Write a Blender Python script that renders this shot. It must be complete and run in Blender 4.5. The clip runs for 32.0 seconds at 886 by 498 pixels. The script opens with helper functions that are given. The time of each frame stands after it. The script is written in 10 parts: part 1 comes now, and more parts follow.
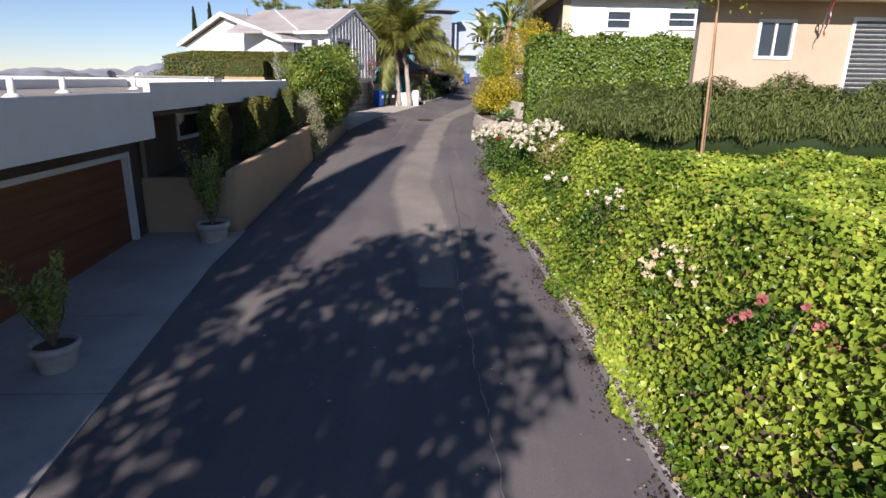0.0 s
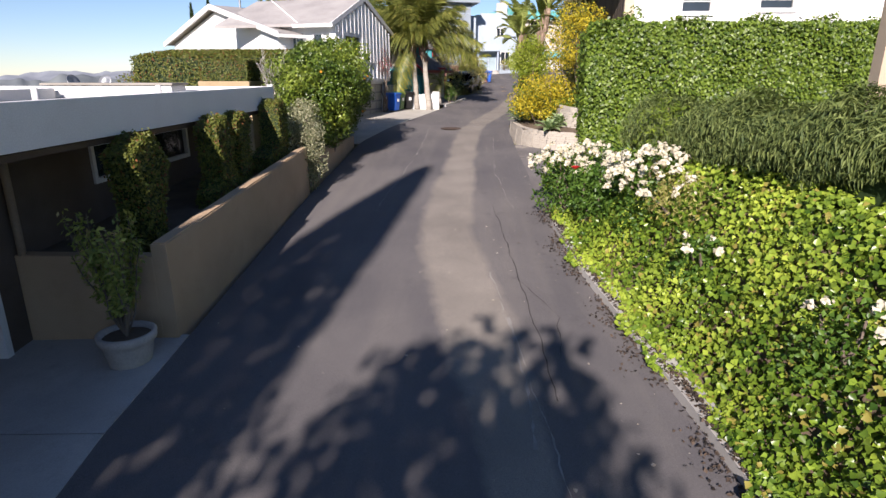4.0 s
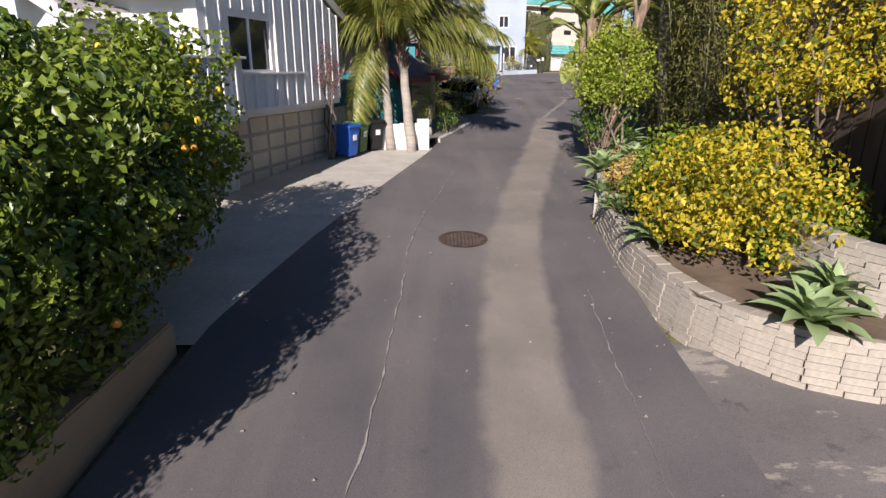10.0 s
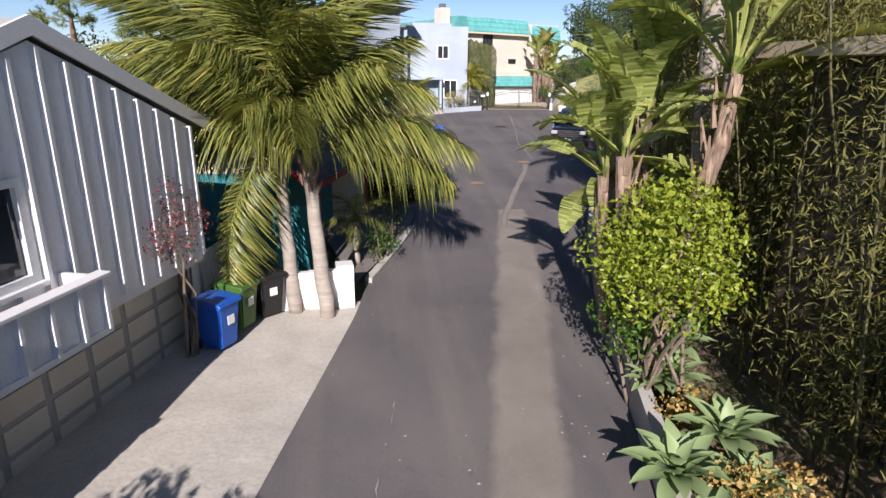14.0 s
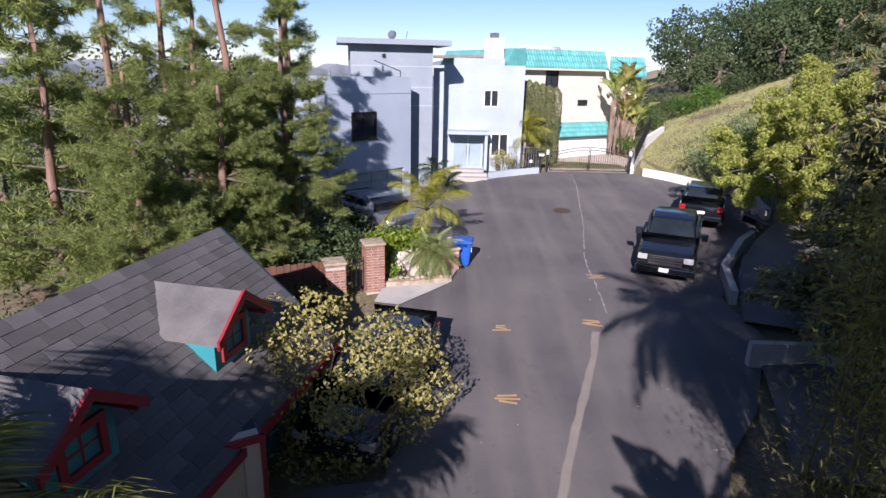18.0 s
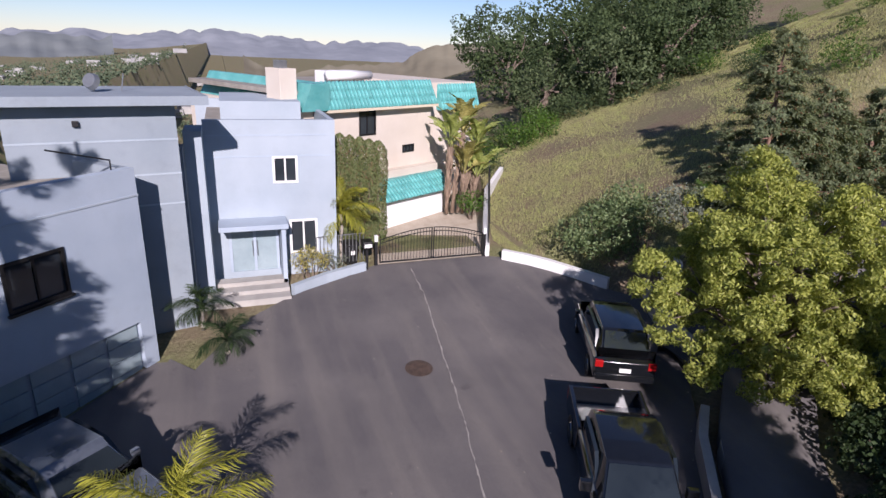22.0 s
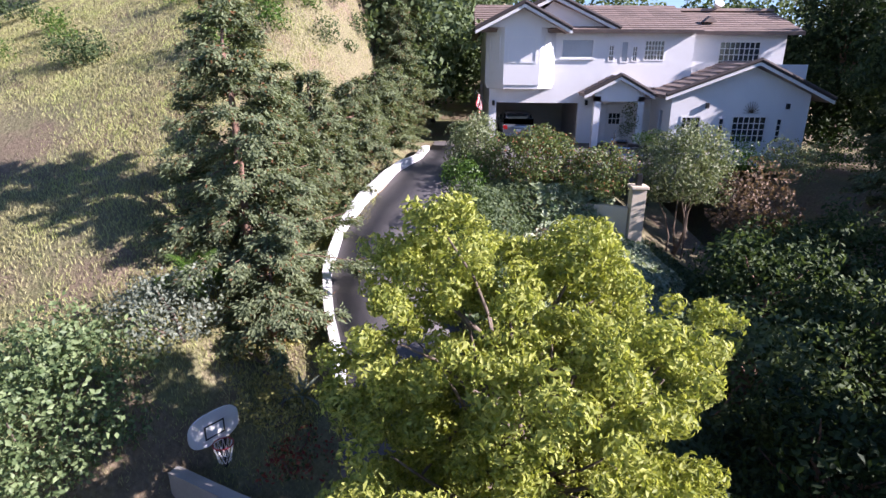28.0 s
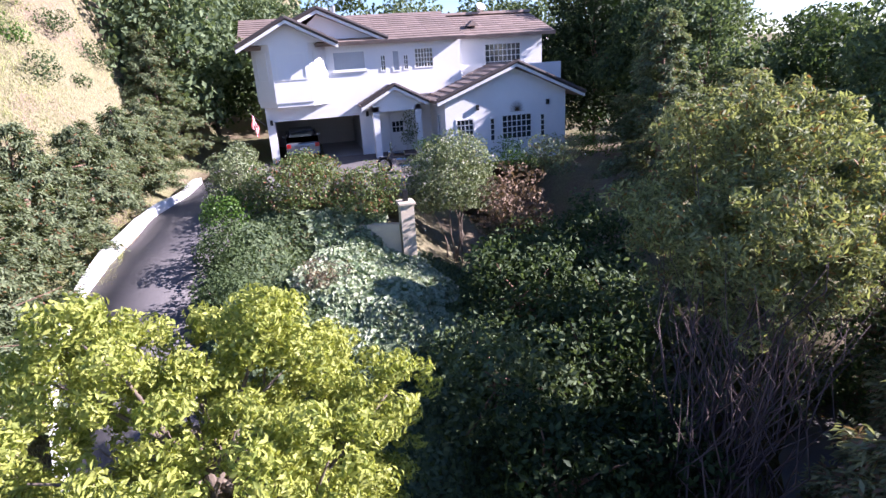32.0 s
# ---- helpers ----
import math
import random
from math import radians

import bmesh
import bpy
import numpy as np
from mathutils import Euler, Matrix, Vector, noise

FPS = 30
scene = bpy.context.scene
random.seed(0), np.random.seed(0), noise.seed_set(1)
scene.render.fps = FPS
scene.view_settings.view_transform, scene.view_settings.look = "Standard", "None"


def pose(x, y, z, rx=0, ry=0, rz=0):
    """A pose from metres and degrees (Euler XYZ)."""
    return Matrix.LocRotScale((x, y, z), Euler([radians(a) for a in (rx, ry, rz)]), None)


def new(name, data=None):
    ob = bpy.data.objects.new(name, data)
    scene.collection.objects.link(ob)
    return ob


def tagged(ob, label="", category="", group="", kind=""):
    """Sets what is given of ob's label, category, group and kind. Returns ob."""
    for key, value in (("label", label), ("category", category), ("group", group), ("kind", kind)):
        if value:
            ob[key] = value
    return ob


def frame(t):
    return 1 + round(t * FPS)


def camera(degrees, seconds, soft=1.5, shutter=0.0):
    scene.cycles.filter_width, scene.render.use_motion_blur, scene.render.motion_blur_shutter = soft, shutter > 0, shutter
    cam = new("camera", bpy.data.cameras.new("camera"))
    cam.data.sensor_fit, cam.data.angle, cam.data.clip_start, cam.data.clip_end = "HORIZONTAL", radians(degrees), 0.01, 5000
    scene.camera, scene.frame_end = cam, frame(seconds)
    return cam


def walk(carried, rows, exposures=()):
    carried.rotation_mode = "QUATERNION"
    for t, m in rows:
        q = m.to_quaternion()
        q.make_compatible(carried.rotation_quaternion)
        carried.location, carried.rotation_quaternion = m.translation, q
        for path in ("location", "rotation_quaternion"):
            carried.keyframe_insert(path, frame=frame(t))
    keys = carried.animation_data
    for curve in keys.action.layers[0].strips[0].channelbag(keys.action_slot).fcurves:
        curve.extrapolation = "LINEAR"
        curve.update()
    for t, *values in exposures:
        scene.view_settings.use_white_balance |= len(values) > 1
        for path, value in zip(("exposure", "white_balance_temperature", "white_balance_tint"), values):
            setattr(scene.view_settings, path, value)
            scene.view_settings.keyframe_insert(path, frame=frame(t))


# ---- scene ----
# ======== camera ========
cam = camera(75.3, 32.0)
PATH = [
    (0.0, 0.205, -0.694, 3.610, 73.46, -0.93, 0.31),
    (0.5, 0.023, -0.039, 3.651, 73.32, -0.28, -0.30),
    (1.0, -0.063, 0.554, 3.652, 73.32, -0.19, 1.56),
    (1.5, -0.132, 1.129, 3.641, 73.25, -0.03, 1.09),
    (2.0, -0.225, 1.653, 3.614, 73.33, 0.23, 0.38),
    (2.5, -0.284, 2.264, 3.565, 73.31, 0.20, 1.37),
    (4.5, -0.539, 5.207, 3.820, 73.13, -0.18, 1.57),
    (5.0, -0.520, 6.099, 3.918, 73.10, -0.15, 2.07),
    (5.5, -0.495, 7.260, 3.970, 73.19, -0.13, 1.83),
    (6.0, -0.523, 8.601, 4.046, 73.15, -0.02, 1.93),
    (6.5, -0.567, 10.066, 4.087, 73.09, -0.02, 1.39),
    (7.0, -0.661, 11.496, 4.134, 73.00, 0.26, 0.30),
    (7.5, -0.738, 12.834, 4.257, 72.74, 0.16, 0.93),
    (8.0, -0.766, 14.136, 4.383, 72.57, 0.01, 0.82),
    (8.5, -0.852, 15.397, 4.413, 72.55, -0.16, 0.41),
    (9.0, -0.927, 16.673, 4.444, 72.66, -0.22, -0.20),
    (9.5, -1.041, 17.917, 4.432, 72.58, -0.24, -0.32),
    (10.0, -1.171, 19.064, 4.407, 72.53, -0.27, -0.11),
    (10.5, -1.302, 20.105, 4.416, 72.53, -0.35, -0.75),
    (11.0, -1.359, 21.071, 4.482, 72.36, 0.10, -4.62),
    (11.5, -1.366, 21.960, 4.565, 72.27, -0.01, -4.85),
    (12.0, -1.330, 22.766, 4.635, 72.16, -0.17, -4.75),
    (12.5, -1.248, 23.545, 4.894, 72.47, 0.02, -5.14),
    (13.0, -1.141, 24.357, 5.427, 72.70, -0.29, -4.67),
    (13.5, -1.128, 25.279, 6.049, 72.94, -0.54, -4.69),
    (14.0, -1.064, 26.321, 6.745, 72.87, -0.67, -6.56),
    (14.5, -0.906, 27.477, 7.458, 72.84, 0.17, -10.34),
    (15.0, -0.749, 28.636, 8.230, 72.59, 1.03, -13.51),
    (15.5, -0.561, 29.987, 8.903, 72.64, 0.73, -13.45),
    (17.5, 0.798, 35.629, 9.610, 72.81, -0.33, -5.06),
    (18.0, 1.271, 37.029, 9.613, 72.65, -1.21, 0.06),
    (18.5, 1.595, 38.442, 9.777, 72.40, -1.27, -1.58),
    (19.0, 1.800, 39.945, 10.036, 72.13, -1.52, -0.93),
    (19.5, 1.975, 41.443, 10.410, 71.88, -1.83, -0.12),
    (20.0, 2.153, 42.985, 10.799, 71.75, -2.01, 0.06),
    (20.5, 2.184, 44.486, 11.201, 71.52, -2.13, -0.78),
    (21.0, 2.163, 45.955, 11.638, 71.27, -2.58, -0.40),
    (21.5, 2.122, 47.437, 12.178, 70.81, -2.86, -6.35),
    (22.0, 2.050, 48.959, 12.544, 70.70, -2.43, -20.20),
    (22.5, 1.903, 50.353, 12.777, 70.97, -2.05, -32.11),
    (23.0, 2.180, 51.741, 12.782, 71.64, -1.34, -40.13),
    (23.5, 2.762, 53.148, 12.778, 72.02, -0.55, -46.78),
    (24.0, 3.476, 54.638, 12.832, 72.07, -0.08, -50.47),
    (24.5, 4.213, 56.494, 12.907, 70.93, -1.02, -64.25),
    (25.0, 5.010, 58.332, 12.701, 70.27, -2.13, -81.03),
    (25.5, 5.922, 59.574, 12.437, 70.59, -1.88, -88.81),
    (27.5, 7.491, 60.153, 12.170, 71.87, -0.44, -88.44),
    (28.0, 7.591, 60.063, 12.171, 71.84, -0.38, -88.23),
    (28.5, 7.702, 59.912, 12.218, 71.99, -0.24, -88.18),
    (29.0, 7.810, 59.653, 12.266, 72.07, -0.11, -87.53),
    (29.5, 7.970, 59.204, 12.403, 71.87, 0.47, -91.14),
    (30.0, 8.002, 58.567, 12.617, 71.33, 1.64, -100.19),
    (30.5, 7.933, 58.048, 12.855, 70.72, 2.82, -107.13),
    (31.0, 7.976, 57.677, 12.921, 70.95, 3.22, -105.50),
    (31.5, 8.067, 57.428, 12.935, 71.07, 3.40, -104.73),
    (32.0, 8.096, 57.310, 12.927, 71.12, 3.47, -104.85),
]
EXPOSURES = (
    (0.0, 0.66, 6400, 22), (2.0, 0.86, 6400, 22), (4.8, 0.86, 6500, 20), (8.0, 0.7, 6500, 20), (13.0, 0.65, 6400, 20), (17.0, 0.72, 6050, 27), (18.5, 0.78, 6050, 27), (20.5, 0.64, 6050, 27), (22.0, 0.40, 6150, 27),
    (23.5, 0.44, 6550, 27), (25.0, 0.80, 6750, 22), (25.5, 0.86, 6700, 22), (27.6, 1.46, 6050, 29), (30.5, 1.62, 5900, 32), (32.0, 1.86, 5800, 33))
walk(cam, [(t, pose(x, y, z, rx, ry, rz)) for t, x, y, z, rx, ry, rz in PATH], EXPOSURES)

# ======== daylight ========
SUN_WAY = Vector((0.19, 0.865, -0.465)).normalized()
world = bpy.data.worlds.new("sky")
scene.world = world
world.use_nodes = True
wn = world.node_tree
sky = wn.nodes.new("ShaderNodeTexSky")
sky.sky_type = "NISHITA"
sky.sun_disc = False
sky.sun_elevation = math.asin(-SUN_WAY.z)
sky.sun_rotation = math.atan2(-SUN_WAY.x, -SUN_WAY.y)
sky.altitude, sky.air_density, sky.dust_density, sky.ozone_density = 250, 0.85, 0.0, 4.0
wn.links.new(sky.outputs[0], wn.nodes["Background"].inputs[0])
wn.nodes["Background"].inputs[1].default_value = 0.068
sun = new("sun", bpy.data.lights.new("sun", "SUN"))
sun.data.energy, sun.data.angle, sun.data.color = 5.0, radians(0.5), (1.0, 0.94, 0.85)
sun.rotation_mode = "QUATERNION"
sun.rotation_quaternion = SUN_WAY.to_track_quat("-Z", "Y")

# ======== materials ========
def nodes_of(name):
    m = bpy.data.materials.new(name)
    m.use_nodes = True
    nt = m.node_tree
    return m, nt, nt.nodes["Principled BSDF"]


def ramp(nt, fac, a, b, lo=0.3, hi=0.7):
    r = nt.nodes.new("ShaderNodeValToRGB")
    r.color_ramp.elements[0].position, r.color_ramp.elements[1].position = lo, hi
    r.color_ramp.elements[0].color, r.color_ramp.elements[1].color = (*a, 1), (*b, 1)
    nt.links.new(fac, r.inputs[0])
    return r.outputs[0]


def noise_of(nt, scale, detail=4.0, coord="Object", stretch=None, rough=0.55):
    tc = nt.nodes.new("ShaderNodeTexCoord")
    n = nt.nodes.new("ShaderNodeTexNoise")
    n.inputs["Scale"].default_value, n.inputs["Detail"].default_value, n.inputs["Roughness"].default_value = scale, detail, rough
    if stretch:
        mp = nt.nodes.new("ShaderNodeMapping")
        mp.inputs["Scale"].default_value = stretch
        nt.links.new(tc.outputs[coord], mp.inputs[0])
        nt.links.new(mp.outputs[0], n.inputs["Vector"])
    else:
        nt.links.new(tc.outputs[coord], n.inputs["Vector"])
    return n.outputs[0]


def mixed(nt, fac, a, b, mode="MIX"):
    m = nt.nodes.new("ShaderNodeMix")
    m.data_type, m.blend_type = "RGBA", mode
    for sock, v in ((m.inputs[0], fac), (m.inputs[6], a), (m.inputs[7], b)):
        if isinstance(v, (int, float)):
            sock.default_value = v
        elif isinstance(v, tuple):
            sock.default_value = (*v, 1)
        else:
            nt.links.new(v, sock)
    return m.outputs[2]


def bumped(nt, bsdf, height, strength, distance=0.02):
    b = nt.nodes.new("ShaderNodeBump")
    b.inputs["Strength"].default_value, b.inputs["Distance"].default_value = strength, distance
    nt.links.new(height, b.inputs["Height"])
    nt.links.new(b.outputs[0], bsdf.inputs["Normal"])


def surf(name, a, b, scale=1.5, rough=0.75, bump=0.25, fine=40.0, metal=0.0, grime=0.25, stretch=None, per_piece=0.0, spec=0.4):
    """A painted or mineral surface: two broad tones, fine grain, faint grime, relief."""
    m, nt, p = nodes_of(name)
    broad = noise_of(nt, scale, 5, stretch=stretch)
    col = ramp(nt, broad, a, b)
    grain = noise_of(nt, fine, 3, stretch=stretch)
    col = mixed(nt, 0.35, col, mixed(nt, 1.0, col, ramp(nt, grain, (0.62, 0.62, 0.62), (1.0, 1.0, 1.0), 0.35, 0.65), "MULTIPLY"))
    if grime:
        dirt = noise_of(nt, scale * 3.1, 6, rough=0.7)
        col = mixed(nt, ramp(nt, dirt, (0, 0, 0), (grime, grime, grime), 0.52, 0.78), col, mixed(nt, 1.0, col, (0.5, 0.45, 0.4), "MULTIPLY"))
    if per_piece:
        oi = nt.nodes.new("ShaderNodeObjectInfo")
        col = mixed(nt, 1.0, col, ramp(nt, oi.outputs["Random"], (1 - per_piece,) * 3, (1.0, 1.0, 1.0), 0, 1), "MULTIPLY")
    nt.links.new(col, p.inputs["Base Color"])
    p.inputs["Roughness"].default_value, p.inputs["Metallic"].default_value = rough, metal
    p.inputs["Specular IOR Level"].default_value = spec
    if bump:
        bumped(nt, p, grain, bump, 0.01)
    return m


def leaf_mat(name, dark, light, glow=0.35, rough=0.45, dry=None, dry_share=0.06, light2=None):
    """Leaves: every leaf its own tone, some light passes through."""
    m, nt, p = nodes_of(name)
    g = nt.nodes.new("ShaderNodeNewGeometry")
    col = ramp(nt, g.outputs["Random Per Island"], dark, light, 0.0, 1.0 - dry_share)
    if light2:
        col = mixed(nt, ramp(nt, noise_of(nt, 0.9, 3), (0, 0, 0), (1, 1, 1), 0.4, 0.62), col, ramp(nt, g.outputs["Random Per Island"], light, light2, 0, 1))
    if dry:
        f = nt.nodes.new("ShaderNodeMath")
        f.operation = "GREATER_THAN"
        f.inputs[1].default_value = 1.0 - dry_share
        nt.links.new(g.outputs["Random Per Island"], f.inputs[0])
        col = mixed(nt, f.outputs[0], col, dry)
    nt.links.new(col, p.inputs["Base Color"])
    p.inputs["Roughness"].default_value = rough
    p.inputs["Specular IOR Level"].default_value = 0.35
    t = nt.nodes.new("ShaderNodeBsdfTranslucent")
    nt.links.new(mixed(nt, 1.0, col, (1.0, 1.0, 0.55), "MULTIPLY"), t.inputs[0])
    mx = nt.nodes.new("ShaderNodeMixShader")
    mx.inputs[0].default_value = glow
    nt.links.new(p.outputs[0], mx.inputs[1])
    nt.links.new(t.outputs[0], mx.inputs[2])
    nt.links.new(mx.outputs[0], nt.nodes["Material Output"].inputs[0])
    return m


def plain(name, c, rough=0.5, metal=0.0, spec=0.5, coat=0.0):
    m, nt, p = nodes_of(name)
    v = noise_of(nt, 6.0, 4)
    nt.links.new(mixed(nt, 1.0, c, ramp(nt, v, (0.82,) * 3, (1.0,) * 3, 0.3, 0.7), "MULTIPLY"), p.inputs["Base Color"])
    p.inputs["Roughness"].default_value, p.inputs["Metallic"].default_value = rough, metal
    p.inputs["Specular IOR Level"].default_value, p.inputs["Coat Weight"].default_value = spec, coat
    return m


def glass_mat(name, c=(0.02, 0.025, 0.03)):
    m, nt, p = nodes_of(name)
    nt.links.new(ramp(nt, noise_of(nt, 0.8, 2), c, tuple(v * 1.8 for v in c)), p.inputs["Base Color"])
    p.inputs["Roughness"].default_value = 0.06
    p.inputs["Specular IOR Level"].default_value = 0.8
    return m


# ======== building helpers ========
rng = np.random.default_rng(7)
BLANK = Matrix.Identity(4)


def thing(name, m=BLANK, label="", category="", group="", kind=""):
    ob = new(name)
    ob.empty_display_size = 0.2
    ob.matrix_world = m
    return tagged(ob, label, category, group, kind)


def part(name, bm, material, parent=None, label="", smooth=False):
    me = bpy.data.meshes.new(name)
    bm.to_mesh(me)
    bm.free()
    if smooth:
        me.shade_smooth()
    for mt in material if isinstance(material, (list, tuple)) else [material]:
        me.materials.append(mt)
    ob = new(name, me)
    ob.parent = parent
    if label:
        ob["label"] = label
    return ob


def raw(name, verts, faces, material, parent=None, smooth=False):
    """One mesh out of arrays: verts (n, 3), faces (m, k)."""
    verts, faces = np.asarray(verts, np.float32), np.asarray(faces, np.int32)
    me = bpy.data.meshes.new(name)
    me.vertices.add(len(verts))
    me.vertices.foreach_set("co", verts.ravel())
    k = faces.shape[1]
    me.loops.add(faces.size)
    me.loops.foreach_set("vertex_index", faces.ravel())
    me.polygons.add(len(faces))
    me.polygons.foreach_set("loop_start", np.arange(0, faces.size, k, dtype=np.int32))
    me.polygons.foreach_set("loop_total", np.full(len(faces), k, np.int32))
    me.update(calc_edges=True)
    me.validate()
    if smooth:
        me.shade_smooth()
    me.materials.append(material)
    ob = new(name, me)
    ob.parent = parent
    return ob


def box(bm, x0, x1, y0, y1, z0, z1, bevel=0.0):
    m = Matrix.LocRotScale(((x0 + x1) / 2, (y0 + y1) / 2, (z0 + z1) / 2), None, (abs(x1 - x0), abs(y1 - y0), abs(z1 - z0)))
    r = bmesh.ops.create_cube(bm, size=1, matrix=m)
    if bevel:
        es = {e for v in r["verts"] for e in v.link_edges}
        bmesh.ops.bevel(bm, geom=list(es), offset=bevel, segments=2, affect="EDGES", profile=0.6)
    return bm


def bx(x0, x1, y0, y1, z0, z1, bevel=0.0):
    return box(bmesh.new(), x0, x1, y0, y1, z0, z1, bevel)


def cyl(bm, a, b, r0, r1=None, seg=12):
    """A round bar from a to b."""
    a, b = Vector(a), Vector(b)
    d = b - a
    m = Matrix.Translation((a + b) / 2) @ d.to_track_quat("Z", "Y").to_matrix().to_4x4()
    bmesh.ops.create_cone(bm, cap_ends=True, segments=seg, radius1=r0, radius2=r0 if r1 is None else r1, depth=d.length, matrix=m)
    return bm


def cy(a, b, r0, r1=None, seg=12):
    return cyl(bmesh.new(), a, b, r0, r1, seg)


def prism(bm, outline, a, b, axis="z"):
    """An outline in two axes pushed from a to b along the third."""
    def at(p, h):
        return {"z": (p[0], p[1], h), "x": (h, p[0], p[1]), "y": (p[0], h, p[1])}[axis]
    lo = [bm.verts.new(at(p, a)) for p in outline]
    hi = [bm.verts.new(at(p, b)) for p in outline]
    n = len(outline)
    bm.faces.new(lo)
    bm.faces.new(hi[::-1])
    for i in range(n):
        bm.faces.new((lo[i], hi[i], hi[(i + 1) % n], lo[(i + 1) % n]))
    bmesh.ops.recalc_face_normals(bm, faces=bm.faces[:])
    return bm


def pr(outline, a, b, axis="z"):
    return prism(bmesh.new(), outline, a, b, axis)


def wall_holes(u0, u1, z0, z1, holes, t, axis="x", at=0.0):
    """A wall t thick in the plane axis = at, spanning u0..u1 and z0..z1, with openings (ua, ub, za, zb) through it."""
    bm = bmesh.new()
    us = sorted({u0, u1, *[h[0] for h in holes], *[h[1] for h in holes]})
    zs = sorted({z0, z1, *[h[2] for h in holes], *[h[3] for h in holes]})
    us, zs = [u for u in us if u0 <= u <= u1], [z for z in zs if z0 <= z <= z1]
    for ua, ub in zip(us, us[1:]):
        for za, zb in zip(zs, zs[1:]):
            cu, cz = (ua + ub) / 2, (za + zb) / 2
            if any(h[0] < cu < h[1] and h[2] < cz < h[3] for h in holes):
                continue
            if axis == "x":
                box(bm, at, at + t, ua, ub, za, zb)
            else:
                box(bm, ua, ub, at, at + t, za, zb)
    bmesh.ops.remove_doubles(bm, verts=bm.verts[:], dist=0.0005)
    bm.verts.index_update()
    seen = {}
    for f in bm.faces:
        seen.setdefault(tuple(sorted(v.index for v in f.verts)), []).append(f)
    dead = [f for fs in seen.values() if len(fs) > 1 for f in fs]
    bmesh.ops.delete(bm, geom=dead, context="FACES_ONLY")
    bmesh.ops.recalc_face_normals(bm, faces=bm.faces[:])
    return bm


def window(parent, name, u0, u1, z0, z1, at, frame_m, glass_m, axis="x", out=-1, bars=(1, 0), fw=0.07, sill=False, deep=0.10):
    """A window in an opening: frame bars, glazing bars and one pane for each light. out: the side it looks to, along the axis."""
    def b3(bm, a0, a1, ua, ub, za, zb, bev=0.0):
        return box(bm, min(a0, a1), max(a0, a1), ua, ub, za, zb, bev) if axis == "x" else box(bm, ua, ub, min(a0, a1), max(a0, a1), za, zb, bev)
    f = bmesh.new()
    front, back = at + out * 0.03, at - out * deep
    b3(f, front, back, u0 - 0.02, u0 + fw, z0 - 0.02, z1 + 0.02)
    b3(f, front, back, u1 - fw, u1 + 0.02, z0 - 0.02, z1 + 0.02)
    b3(f, front, back, u0 + fw, u1 - fw, z0 - 0.02, z0 + fw)
    b3(f, front, back, u0 + fw, u1 - fw, z1 - fw, z1 + 0.02)
    nu, nz = bars
    cu = [u0 + fw + (u1 - u0 - 2 * fw) * i / (nu + 1) for i in range(nu + 2)]
    cz = [z0 + fw + (z1 - z0 - 2 * fw) * i / (nz + 1) for i in range(nz + 2)]
    w = part(name, f, frame_m, parent)
    hb = 0.03 if nu == 1 and nz == 0 else 0.018
    for i in range(1, nu + 1):
        part("glazing_bar", b3(bmesh.new(), at - out * 0.01, back, cu[i] - hb, cu[i] + hb, z0 + fw, z1 - fw), frame_m, w)
    for i in range(1, nz + 1):
        part("glazing_bar", b3(bmesh.new(), at - out * 0.012, back, u0 + fw, u1 - fw, cz[i] - hb, cz[i] + hb), frame_m, w)
    for i in range(nu + 1):
        part("pane", b3(bmesh.new(), at - out * 0.045, at - out * 0.052, cu[i], cu[i + 1], z0 + fw, z1 - fw), glass_m, w)
    if sill:
        part("sill", b3(bmesh.new(), at + out * 0.10, at, u0 - 0.06, u1 + 0.06, z0 - 0.09, z0 - 0.025, 0.008), frame_m, w)
    return w


# ======== leaves ========
def leaf_mesh(name, pts, nrm, size, material, parent=None, aspect=0.6, fold=0.25, jitter=0.7, droop=0.0, wide=False, along=None):
    """Leaves at pts, facing roughly along nrm: each a folded blade of two faces (base, two sides, tip)."""
    n = len(pts)
    nrm = nrm + rng.normal(0, jitter, (n, 3))
    nrm /= np.linalg.norm(nrm, axis=1, keepdims=True) + 1e-9
    d = rng.normal(0, 1, (n, 3)) if along is None else along + rng.normal(0, 0.25, (n, 3))
    d[:, 2] -= droop
    d -= nrm * (d * nrm).sum(1, keepdims=True)
    d /= np.linalg.norm(d, axis=1, keepdims=True) + 1e-9
    s = np.cross(nrm, d)
    L = (size * rng.uniform(0.65, 1.25, n))[:, None]
    W = L * aspect * 0.5
    mid = 0.32 if wide else 0.5
    base, tip = pts - d * L * 0.5, pts + d * L * 0.5 - nrm * L * 0.12
    c = base + d * L * mid
    v = np.stack([base, c + s * W + nrm * W * fold, tip, c - s * W + nrm * W * fold], 1).reshape(-1, 3)
    i = np.arange(n)[:, None] * 4
    return raw(name, v, np.concatenate([i + [[0, 1, 2]], i + [[0, 2, 3]]], 1).reshape(-1, 3), material, parent)


